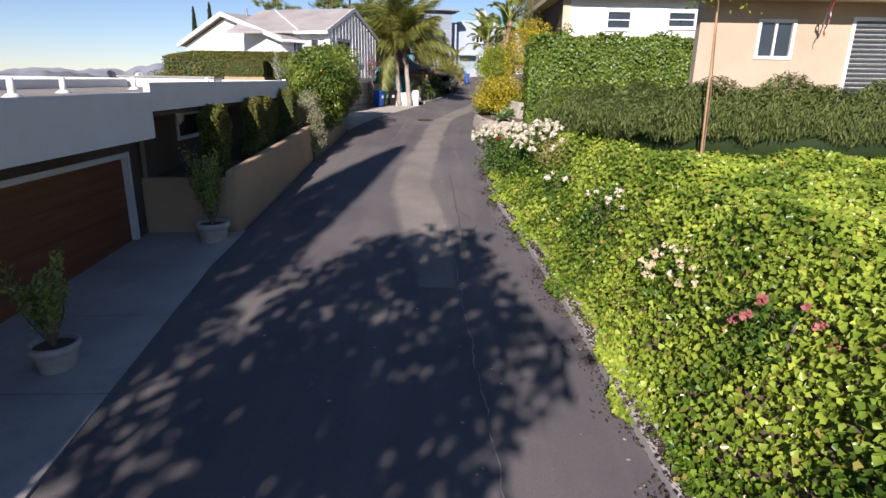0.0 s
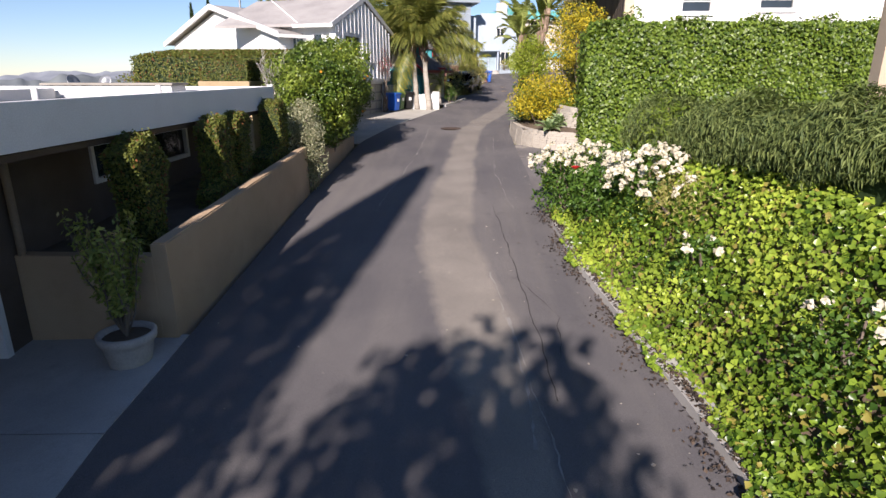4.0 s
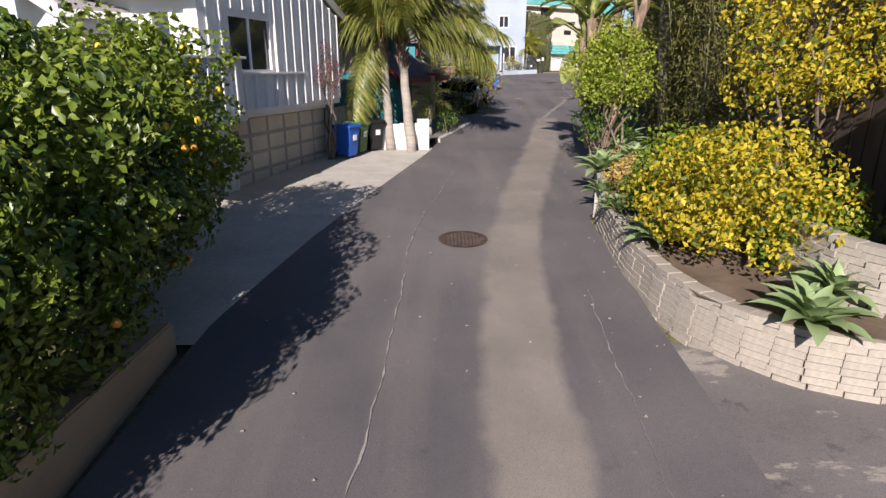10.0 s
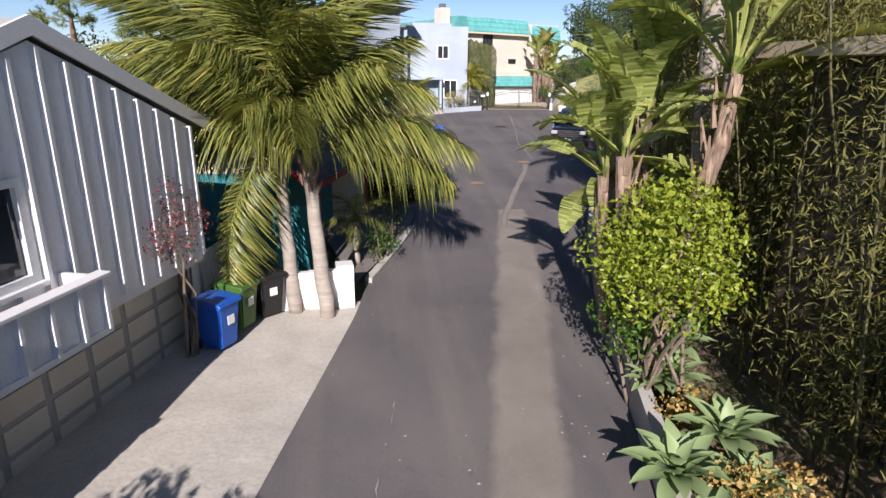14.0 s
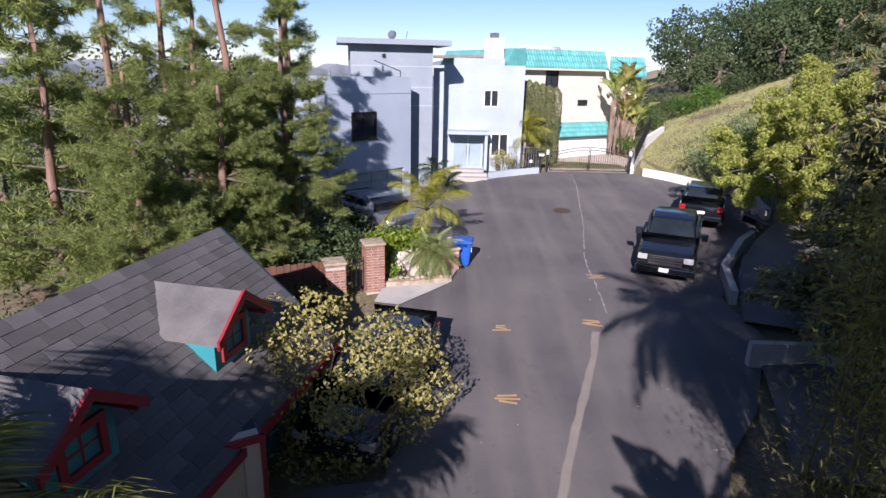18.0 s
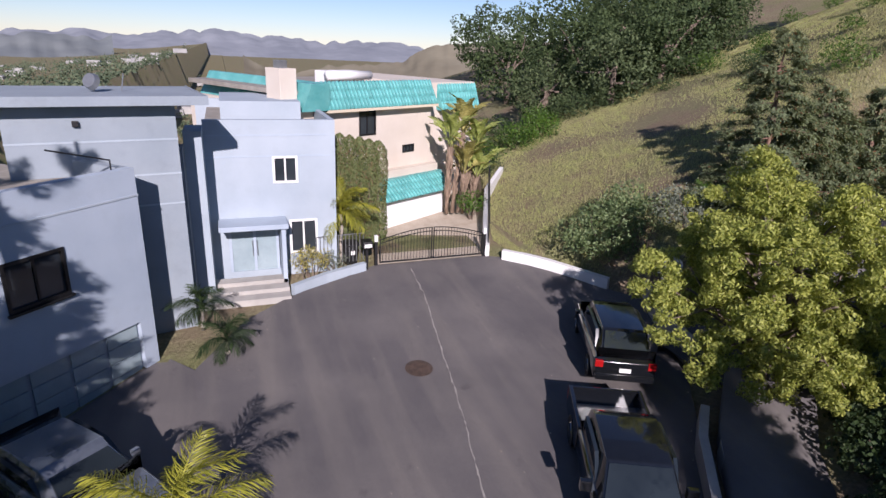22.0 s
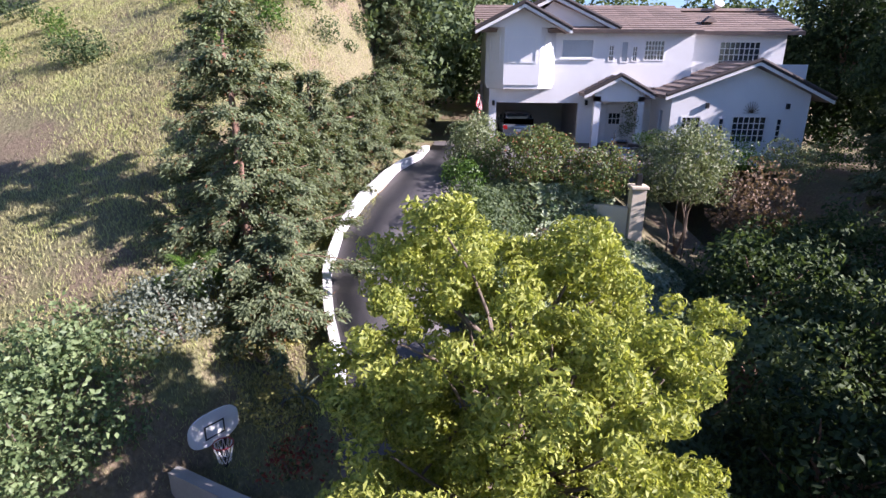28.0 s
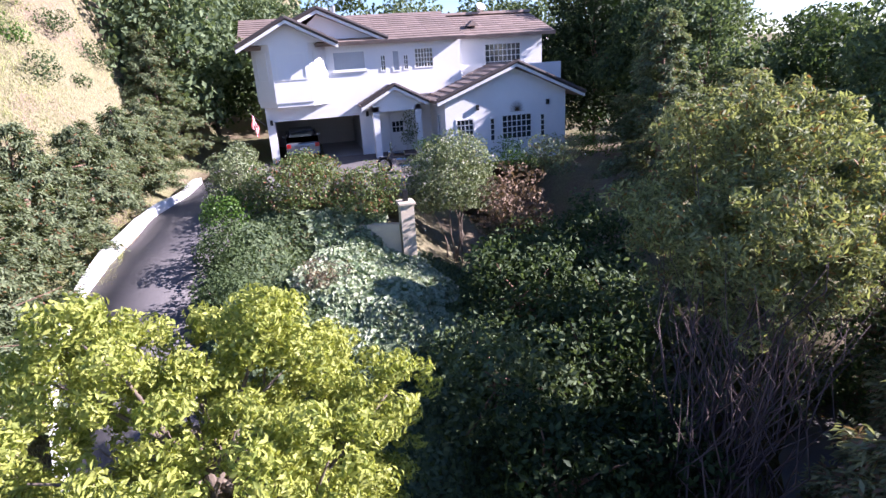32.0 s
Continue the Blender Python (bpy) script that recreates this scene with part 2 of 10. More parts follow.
def clump_points(centre, radii, n, shell=0.75, lumps=1.0, seed=0, flat=-1.0):
    """Points in the outer shell of a lumpy ellipsoid, and the way they face."""
    r = np.random.default_rng(seed + 11)
    d = r.normal(0, 1, (n, 3))
    d /= np.linalg.norm(d, axis=1, keepdims=True)
    d = d[d[:, 2] > flat]
    ph = r.uniform(0, 6.28, 6)
    k = 1 + lumps * 0.16 * (np.sin(d[:, 0] * 5 + ph[0]) * np.sin(d[:, 1] * 5 + ph[1]) + np.sin(d[:, 2] * 6 + ph[2]) * np.sin(d[:, 0] * 9 + ph[3]) * 0.7)
    rad = (shell + (1 - shell) * r.random(len(d)) ** 0.5) * k
    return np.asarray(centre) + d * rad[:, None] * np.asarray(radii), d


def crown(name, blobs, per, size, material, parent=None, seed=0, shell=0.72, flat=-1.0, **kw):
    P, N = [], []
    for i, (c, rad) in enumerate(blobs):
        rad = (rad, rad, rad * 0.85) if isinstance(rad, (int, float)) else rad
        area = (rad[0] * rad[1] + rad[0] * rad[2] + rad[1] * rad[2]) / 3
        p, d = clump_points(c, rad, max(12, int(per * area)), shell, 1.0, seed * 97 + i, flat)
        P.append(p), N.append(d)
    return leaf_mesh(name, np.concatenate(P), np.concatenate(N), size, material, parent, **kw)


def scatter_blobs(centre, radii, n, r0, r1, seed=0, low=-1.0):
    """n lumps spread over an ellipsoid's outside and middle: the boughs of a crown."""
    r = np.random.default_rng(seed)
    out = []
    while len(out) < n:
        best, far = None, -1.0
        for j in range(5):
            d = r.normal(0, 1, 3)
            d /= np.linalg.norm(d)
            d[2] = max(d[2], low)
            k = r.uniform(0.35, 1.0) ** 0.6
            c = np.asarray(centre) + d * k * (np.asarray(radii) - r0 * 0.6)
            gap = min((float(((c - np.asarray(q)) ** 2).sum()) for q, s in out), default=1e9)
            if gap > far:
                best, far = c, gap
        out.append((tuple(best), float(r.uniform(r0, r1))))
    return out


def limb(bm, pts, r0, r1, seg=8):
    """A tapered, bent limb through pts."""
    pts = [Vector(p) for p in pts]
    rings = []
    for i, p in enumerate(pts):
        t = (pts[min(i + 1, len(pts) - 1)] - pts[max(i - 1, 0)]).normalized()
        q = t.to_track_quat("Z", "Y").to_matrix()
        r = r0 + (r1 - r0) * i / (len(pts) - 1)
        rings.append([bm.verts.new(p + q @ Vector((math.cos(a) * r, math.sin(a) * r, 0))) for a in [6.2832 * k / seg for k in range(seg)]])
    for a, b in zip(rings, rings[1:]):
        for k in range(seg):
            bm.faces.new((a[k], a[(k + 1) % seg], b[(k + 1) % seg], b[k]))
    bm.faces.new(rings[0][::-1])
    bm.faces.new(rings[-1])
    return bm


def bent(a, b, n=4, wob=0.08, seed=0):
    r = random.Random(seed)
    a, b = Vector(a), Vector(b)
    L = (b - a).length
    out = [a.lerp(b, i / n) + (Vector((r.uniform(-1, 1), r.uniform(-1, 1), r.uniform(-0.4, 0.4))) * wob * L if 0 < i < n else Vector()) for i in range(n + 1)]
    return out


# ======== the materials of the place ========
def asphalt_mat(name="asphalt", dusty=False):
    m, nt, p = nodes_of(name)
    col = ramp(nt, noise_of(nt, 0.35, 5), (0.092, 0.086, 0.090), (0.150, 0.138, 0.133), 0.3, 0.72)
    streak = noise_of(nt, 0.8, 4, stretch=(1.6, 0.12, 1))
    col = mixed(nt, ramp(nt, streak, (0, 0, 0), (0.55,) * 3, 0.45, 0.75), col, (0.19, 0.172, 0.155))
    stain = noise_of(nt, 1.7, 5, rough=0.7)
    col = mixed(nt, ramp(nt, stain, (0, 0, 0), (0.6,) * 3, 0.62, 0.8), col, (0.055, 0.051, 0.053))
    spot = noise_of(nt, 5.5, 4, rough=0.75)
    col = mixed(nt, ramp(nt, spot, (0, 0, 0), (0.5,) * 3, 0.66, 0.74), col, (0.05, 0.047, 0.048))
    col = mixed(nt, ramp(nt, noise_of(nt, 14, 3, rough=0.6), (0, 0, 0), (0.6,) * 3, 0.70, 0.76), col, (0.26, 0.24, 0.21))
    if dusty:
        at = nt.nodes.new("ShaderNodeAttribute")
        at.attribute_name = "wear"
        add = nt.nodes.new("ShaderNodeMath")
        add.operation = "MULTIPLY_ADD"
        nt.links.new(noise_of(nt, 1.1, 6, rough=0.7), add.inputs[0])
        add.inputs[1].default_value = 0.9
        nt.links.new(at.outputs["Fac"], add.inputs[2])
        dust = ramp(nt, noise_of(nt, 0.9, 5), (0.20, 0.178, 0.152), (0.28, 0.248, 0.21), 0.3, 0.7)
        col = mixed(nt, ramp(nt, add.outputs[0], (0, 0, 0), (0.85,) * 3, 0.55, 1.25), col, dust)
    grit = noise_of(nt, 130, 2)
    col = mixed(nt, 0.5, col, mixed(nt, 1.0, col, ramp(nt, grit, (0.5,) * 3, (1.5,) * 3, 0.35, 0.65), "MULTIPLY"))
    nt.links.new(col, p.inputs["Base Color"])
    p.inputs["Roughness"].default_value = 0.88
    p.inputs["Specular IOR Level"].default_value = 0.3
    bumped(nt, p, grit, 0.35, 0.006)
    return m


ASPHALT = asphalt_mat()
DUST = asphalt_mat("tan_dusty_asphalt", True)
CHALK = surf("pale_crack_filler", (0.22, 0.205, 0.19), (0.36, 0.34, 0.31), 3.0, 0.9, 0.3, 60)
DARKSEAM = surf("dark_crack", (0.03, 0.028, 0.028), (0.055, 0.05, 0.05), 4.0, 0.9, 0.2, 60)
ORANGE = surf("faded_orange_mark", (0.42, 0.25, 0.10), (0.50, 0.34, 0.18), 4.0, 0.9, 0.1, 60)
CONCRETE = surf("concrete", (0.36, 0.345, 0.32), (0.50, 0.48, 0.44), 0.8, 0.9, 0.25, 60, grime=0.35)


def patchy_mat():
    m, nt, p = nodes_of("worn_patched_asphalt")
    col = ramp(nt, noise_of(nt, 0.5, 5), (0.11, 0.10, 0.098), (0.19, 0.172, 0.16), 0.3, 0.7)
    patch = noise_of(nt, 0.9, 8, rough=0.72, stretch=(1.0, 2.2, 1))
    col = mixed(nt, ramp(nt, patch, (0, 0, 0), (0.75,) * 3, 0.57, 0.61), col, (0.33, 0.295, 0.245))
    col = mixed(nt, ramp(nt, noise_of(nt, 2.6, 6, rough=0.7), (0, 0, 0), (0.7,) * 3, 0.60, 0.66), col, (0.075, 0.07, 0.068))
    grit = noise_of(nt, 110, 2)
    col = mixed(nt, 0.5, col, mixed(nt, 1.0, col, ramp(nt, grit, (0.5,) * 3, (1.5,) * 3, 0.35, 0.65), "MULTIPLY"))
    nt.links.new(col, p.inputs["Base Color"])
    p.inputs["Roughness"].default_value = 0.92
    bumped(nt, p, patch, 0.5, 0.02)
    return m


PATCHY = patchy_mat()
WHITE = surf("white_paint", (0.74, 0.735, 0.72), (0.82, 0.815, 0.80), 0.7, 0.6, 0.08, 60, grime=0.12)
BARK = surf("bark", (0.10, 0.075, 0.055), (0.24, 0.19, 0.15), 3.0, 0.95, 0.8, 18, stretch=(3, 3, 0.6))
PALMBARK = surf("palm_bark", (0.26, 0.23, 0.19), (0.42, 0.38, 0.33), 2.0, 0.95, 0.8, 9, stretch=(0.6, 0.6, 5))
SOIL = surf("soil", (0.10, 0.075, 0.05), (0.18, 0.13, 0.09), 2.0, 1.0, 0.6, 30)
BLACK = plain("black_metal", (0.012, 0.012, 0.013), 0.45)
GLASS = glass_mat("window_glass")


# ======== the lie of the land ========
ROAD_Y = (-60, -20, 0, 10.6, 18, 28.5, 38.5, 49, 55, 63, 70, 90)
ROAD_Z = (-2.6, -1.3, -0.3, 0.31, 0.88, 1.62, 1.90, 2.65, 3.10, 3.40, 4.02, 5.0)
LEFT_Y = (-60, 0, 3.6, 5.5, 9.5, 18.3, 25.5, 31.3, 37.3, 40, 42.9, 47.0, 51.7, 52.9, 54.4, 55.6, 61.2, 64.6, 67.2, 68.6, 69.6, 70.4)
LEFT_X = (-3.5, -3.5, -3.5, -3.72, -4.08, -4.15, -4.0, -2.87, -1.62, -1.2, -0.05, 0.5, 0.5, -0.6, 1.55, 1.9, 1.1, 0.6, 2.2, 3.9, 6.0, 7.3)
RIGHT_Y = (-60, 3.5, 7, 10, 12, 13.5, 16, 20, 25.4, 29.8, 30.4, 33.9, 37.4, 43, 46.5, 48.0, 51.3, 53.5, 57, 60.5, 63.6, 65.4, 66.6, 69.1, 70.0, 70.4)
RIGHT_X = (2.55, 2.42, 2.25, 2.02, 1.8, 1.62, 1.5, 1.48, 1.5, 1.67, 1.93, 2.8, 3.6, 5.4, 7.0, 8.3, 10.2, 10.0, 12.2, 14.7, 16.0, 16.9, 15.8, 14.6, 13.2, 12.2)


def road_z(y):
    return np.interp(y, ROAD_Y, ROAD_Z)


def ss(a, b, v):
    t = np.clip((np.asarray(v, float) - a) / (b - a), 0, 1)
    return t * t * (3 - 2 * t)


WALL_X = (15, 17, 19.3, 21.3, 23, 25.3, 27, 29.2, 33, 37)
WALL_Y = (62.2, 62.3, 62.7, 63.4, 63.8, 63.8, 63.4, 62.6, 61.8, 61.5)


def land(x, y):
    """The height of the ground, without the road's slab."""
    x, y = np.asarray(x, float), np.asarray(y, float)
    zr = road_z(y)
    xr, xl = np.interp(y, RIGHT_Y, RIGHT_X), np.interp(y, LEFT_Y, LEFT_X)
    d, e = x - xr, xl - x
    z = zr - 0.12
    bank = ss(0.0, 2.1, d) * 2.05 + np.clip(d - 2.1, 0, 30) * 0.05
    z = z + bank * (1 - ss(15.6, 17.6, y))
    yard = ss(23.6, 24.4, y) * (1 - ss(43, 47, y))
    z = z + yard * (ss(2.2, 3.2, d + (x - 1.5) * 0) * 0.7 + np.clip(d - 3.0, 0, 25) * 0.16)
    # the hill that climbs beyond the round end, and the shelf on which the house with the motorcycle stands
    k = np.clip(0.54 - 0.011 * (y - 70), 0.30, 0.58)
    hill = 4.3 + np.clip(x - 14.3, 0, 28) * k + np.clip(x - 42.3, 0, 200) * 0.32
    hill = np.where(x < 14.3, zr - 0.1 + 0 * x, hill)
    drive = 3.45 + np.clip(x - 14.5, 0, 14.5) * 0.31
    shelf = np.minimum(drive, 7.9) + np.clip(x - 53, 0, 200) * 0.3
    wy = np.interp(x, WALL_X, WALL_Y)
    shelf = shelf - 0.95 * (1 - ss(wy - 5.6, wy - 4.3, y)) * (1 - ss(27.4, 28.2, x)) * ss(17, 21, x)
    right = shelf + (hill - shelf) * ss(wy + 0.6, wy + 5.5, y)
    low = zr - 0.1 + np.clip(x - 10.5, 0, 40) * 0.10
    right = low + (right - low) * ss(50.5, 56.0, y)
    z = z + (right - z) * ss(46.5, 50.0, y) * ss(0.0, 2.0, d)
    far = 4.2 + np.clip(y - 71, 0, 60) * 0.05 + 0 * x
    z = np.where((y > 70.2) & (x < 14.3), far - 0.1, z)
    # towards the valley the ground drops
    drop = np.clip(e - 12, 0, 80) * 0.38 + np.clip(e - 92, 0, 300) * 0.12
    z = z - drop
    back = np.clip(y - 84, 0, 120) * 0.42 * (1 - ss(10, 26, x)) + np.clip(y - 204, 0, 300) * 0.1 * (1 - ss(10, 26, x))
    z = z - np.maximum(back - drop, 0) * (e < 60) - np.where(e >= 60, 0.0, 0.0)
    z = z + np.clip(np.maximum(x - 60, 0), 0, 220) * 0.12 * (1 - ss(90, 160, y)) * ss(42, 60, y)
    z = z - (z + 75.0) * ss(116, 320, y) * ss(8, 16, x)
    return np.maximum(z, -75.0)


def axis_steps(lo, hi, step, far, growth=1.35):
    core = list(np.arange(lo, hi + 1e-6, step))
    s, v = step, lo
    left = []
    while v > -far:
        s *= growth
        v -= s
        left.append(v)
    s, v = step, hi
    right = []
    while v < far:
        s *= growth
        v += s
        right.append(v)
    return np.array(left[::-1] + core + right)


def ground_mat():
    m, nt, p = nodes_of("dry_grass_ground")
    broad = noise_of(nt, 0.10, 5)
    col = ramp(nt, broad, (0.25, 0.215, 0.135), (0.195, 0.205, 0.09), 0.35, 0.65)
    col = mixed(nt, ramp(nt, noise_of(nt, 0.35, 5, rough=0.65), (0, 0, 0), (0.9,) * 3, 0.47, 0.60), col, (0.235, 0.18, 0.125))
    fine = noise_of(nt, 9, 6, rough=0.7)
    col = mixed(nt, 0.7, col, mixed(nt, 1.0, col, ramp(nt, fine, (0.4,) * 3, (1.35,) * 3, 0.3, 0.7), "MULTIPLY"))
    nt.links.new(col, p.inputs["Base Color"])
    p.inputs["Roughness"].default_value = 1.0
    p.inputs["Specular IOR Level"].default_value = 0.1
    bumped(nt, p, fine, 0.8, 0.12)
    return m


def build_ground():
    xs, ys = axis_steps(-14, 46, 0.5, 4200), axis_steps(-12, 92, 0.5, 4200)
    X, Y = np.meshgrid(xs, ys)
    Z = land(X, Y)
    # under the road the sheet keeps below the slab
    xr, xl = np.interp(Y, RIGHT_Y, RIGHT_X), np.interp(Y, LEFT_Y, LEFT_X)
    on = (X < xr + 0.5) & (X > xl - 0.6) & (Y < 71.2)
    Z = np.where(on, np.minimum(Z, road_z(Y) - 0.12), Z)
    nx, ny = len(xs), len(ys)
    i = (np.arange(ny - 1)[:, None] * nx + np.arange(nx - 1)[None]).ravel()
    f = np.stack([i, i + 1, i + nx + 1, i + nx], 1)
    ob = raw("ground", np.stack([X, Y, Z], -1).reshape(-1, 3), f, ground_mat(), smooth=True)
    return tagged(ob, "sloping dry grass and bare earth hillside ground", "ground", kind="structure")


build_ground()


def strip(name, rows, material, lift, cols=1, parent=None, thick=0.0):
    """A ribbon on the road: rows of (y, left, right)."""
    V, F = [], []
    for y, a, b in rows:
        for c in range(cols + 1):
            V.append((a + (b - a) * c / cols, y, road_z(y) + lift))
    n = cols + 1
    for r in range(len(rows) - 1):
        for c in range(cols):
            F.append((r * n + c, r * n + c + 1, r * n + n + c + 1, r * n + n + c))
    return raw(name, V, F, material, parent)


def road():
    ys = np.concatenate([np.arange(-60, -12, 4.0), np.arange(-12, 70.41, 0.4)])
    rows = [(y, np.interp(y, LEFT_Y, LEFT_X), np.interp(y, RIGHT_Y, RIGHT_X)) for y in ys]
    ob = strip("road", rows, ASPHALT, 0.0, 16)
    tagged(ob, "dark grey worn asphalt lane ending in a turning circle", "road", kind="structure")
    def wob(y, k, s):
        return noise.noise(Vector((y * k, s, 0.3)))
    pts = ((8.5, 0.05, 0.25), (10.6, -0.35, 0.25), (12.6, -0.70, 0.10), (15.4, -1.12, -0.33), (17.5, -1.06, -0.25), (20.4, -0.78, -0.14), (22.8, -0.66, -0.08), (28.1, -0.25, 0.25), (33.5, 0.72, 1.45), (37.9, 1.70, 2.55), (41, 2.35, 3.05), (44.9, 3.2, 3.75))
    ys = np.arange(8.5, 44.9, 0.15)
    P = np.array(pts)
    rows = [(y, np.interp(y, P[:, 0], P[:, 1]) + 0.10 * wob(y, 0.9, 1) + 0.05 * wob(y, 4, 2), np.interp(y, P[:, 0], P[:, 2]) + 0.10 * wob(y, 0.8, 5) + 0.05 * wob(y, 4, 7)) for y in ys]
    def wear(ob, n):
        at = ob.data.attributes.new("wear", "FLOAT", "POINT")
        for i in range(len(at.data)):
            c = i % n / (n - 1)
            at.data[i].value = min(1, 3.0 * min(c, 1.15 * (1 - c)))
    rows = [(y, a - 0.30, b + 0.24) for y, a, b in rows]
    ob2 = strip("dust_stripe", rows, DUST, 0.005, 18)
    wear(ob2, 19)
    tagged(ob2, "pale tan dusty stripe worn along the lane", "road patch", kind="structure")
    P2 = np.array(((43.2, 2.75, 2.95), (44.1, 2.93, 3.16), (46.7, 3.84, 4.08), (50.2, 5.13, 5.36), (51.6, 5.5, 5.8)))
    rows = [(y, np.interp(y, P2[:, 0], P2[:, 1]) + 0.04 * wob(y, 2, 3), np.interp(y, P2[:, 0], P2[:, 2]) + 0.04 * wob(y, 2, 9)) for y in np.arange(43.2, 51.6, 0.2)]
    ob3 = strip("dust_stripe", rows, DUST, 0.009, 4)
    wear(ob3, 5)
    tagged(ob3, "narrow pale trench patch across the asphalt", "road patch", kind="structure")
    def crack(pts, w, mat, gaps=0.0, seed=0):
        P = np.array(pts)
        r = random.Random(seed)
        ys = np.arange(P[0, 0], P[-1, 0], 0.12)
        run = []
        V, F = [], []
        for y in ys:
            x = np.interp(y, P[:, 0], P[:, 1]) + 0.05 * wob(y, 1.7, seed) + 0.03 * wob(y, 6, seed + 4)
            k = w * (0.4 + 0.9 * abs(wob(y, 3, seed + 2)))
            if r.random() < gaps:
                k = 0.0015
            V += [(x - k, y, road_z(y) + 0.013), (x + k, y, road_z(y) + 0.013)]
        for i in range(len(ys) - 1):
            F.append((2 * i, 2 * i + 1, 2 * i + 3, 2 * i + 2))
        ob = raw("road_crack", V, F, mat)
        tagged(ob, "thin pale sealed crack in the asphalt", "crack", kind="structure")
    crack(((17, -2.35), (20.9, -2.0), (25, -1.75), (29.1, -1.66), (34.4, -0.83)), 0.015, CHALK, 0.6, 3)
    crack(((3.0, 0.85), (6.5, 0.62), (9.5, 0.45), (13.6, 0.05)), 0.016, CHALK, 0.25, 8)
    crack(((9.2, 0.30), (12.0, 0.26)), 0.03, CHALK, 0.15, 9)
    crack(((10.0, 0.62), (13.5, 0.52), (17.4, 0.30)), 0.012, DARKSEAM, 0.15, 18)
    crack(((10.9, 0.80), (12.0, 0.95), (13.2, 0.55)), 0.010, DARKSEAM, 0.2, 28)
    crack(((17, 0.75), (21, 0.55), (26.5, 0.85)), 0.011, CHALK, 0.7, 13)
    crack(((52.5, 6.2), (56.8, 6.5), (61.5, 7.53), (67.7, 8.56), (69.8, 8.7)), 0.035, CHALK, 0.12, 23)
    # utility marks sprayed on the circle
    for x, y, s in ((6.5, 55.1, 0.3), (5.6, 51.9, 0.35), (0.95, 52.1, 0.3), (3.0, 51.5, 0.26), (2.85, 48.3, 0.3)):
        bm = bmesh.new()
        for k in range(3):
            a = rng.uniform(-0.5, 0.5)
            w = s * rng.uniform(0.5, 1)
            dx, dy = math.cos(a) * w, math.sin(a) * w * 0.5
            q = [bm.verts.new((x + u * dx - v * dy * 0.15, y + u * dy + v * 0.035 + 0.12 * (k - 1), road_z(y + u * dy + v * 0.035 + 0.12 * (k - 1)) + 0.012)) for u, v in ((-1, -1), (1, -1), (1, 1), (-1, 1))]
            bm.faces.new(q)
        tagged(part("spray_mark", bm, ORANGE), "faded orange utility spray mark on the asphalt", "road mark", kind="structure")


road()


def road_litter():
    """Pale chips, dry leaves and grit scattered along the lane."""
    r = np.random.default_rng(15)
    n = 420
    y = r.uniform(3, 68, n)
    xl, xr = np.interp(y, LEFT_Y, LEFT_X), np.interp(y, RIGHT_Y, RIGHT_X)
    u = np.where(r.random(n) < 0.5, 1 - 0.35 * r.random(n) ** 2, r.random(n))
    x = xl + 0.1 + (xr - xl - 0.2) * u
    V, F = [], []
    for k in range(n):
        s, a = r.uniform(0.008, 0.03), r.uniform(0, 6.28)
        i = len(V)
        for q in range(5):
            b = a + q * 1.2566
            w = s * r.uniform(0.6, 1.2)
            V.append((x[k] + math.cos(b) * w, y[k] + math.sin(b) * w, float(road_z(y[k])) + 0.016 + 0.006 * (q % 2)))
        F.append((i, i + 1, i + 2, i + 3, i + 4))
    tagged(raw("road_litter", V, F, surf("pale_litter", (0.22, 0.17, 0.11), (0.62, 0.57, 0.48), 9.0, 0.9, 0.1, 40)), "small pale chips and dry leaves on the asphalt", "litter", kind="stuff")


road_litter()


# ======== houses on the valley side ========
SHEATHING = surf("tan_pipe_paint", (0.22, 0.16, 0.11), (0.30, 0.22, 0.15), 2.0, 0.6, 0.1, 30)
BROWN = surf("dark_brown_stucco", (0.10, 0.074, 0.056), (0.145, 0.108, 0.083), 1.2, 0.85, 0.3, 60)
DOORWOOD = surf("red_brown_door_wood", (0.17, 0.062, 0.03), (0.24, 0.092, 0.047), 1.5, 0.5, 0.15, 30, stretch=(1, 0.3, 8))
TAN = surf("tan_stucco", (0.43, 0.305, 0.19), (0.52, 0.375, 0.24), 0.8, 0.9, 0.35, 70)
GRAVEL = surf("pale_roof_gravel", (0.24, 0.22, 0.19), (0.35, 0.325, 0.285), 2.0, 0.95, 0.5, 60)
GREYWOOD = surf("pale_grey_board", (0.70, 0.70, 0.70), (0.78, 0.78, 0.78), 1.2, 0.75, 0.15, 40, stretch=(2, 2, 0.4))
CREAMPANEL = surf("cream_door_panel", (0.52, 0.48, 0.40), (0.62, 0.58, 0.49), 1.0, 0.7, 0.1, 60)
GREYSTILE = surf("grey_door_stile", (0.30, 0.29, 0.28), (0.38, 0.37, 0.35), 1.0, 0.7, 0.1, 60)
SHINGLE = surf("grey_shingle", (0.12, 0.115, 0.115), (0.20, 0.19, 0.185), 1.5, 0.95, 0.5, 40, per_piece=0.35)
SHINGLE_L = surf("light_grey_shingle", (0.30, 0.28, 0.27), (0.40, 0.38, 0.36), 0.8, 0.95, 0.5, 20)
RED = plain("red_trim_paint", (0.30, 0.02, 0.03), 0.55)
TEAL = surf("teal_board", (0.02, 0.20, 0.23), (0.04, 0.28, 0.31), 1.0, 0.6, 0.1, 40)
NAVY = surf("dark_blue_grey_board", (0.03, 0.045, 0.06), (0.05, 0.065, 0.085), 1.0, 0.7, 0.2, 40)
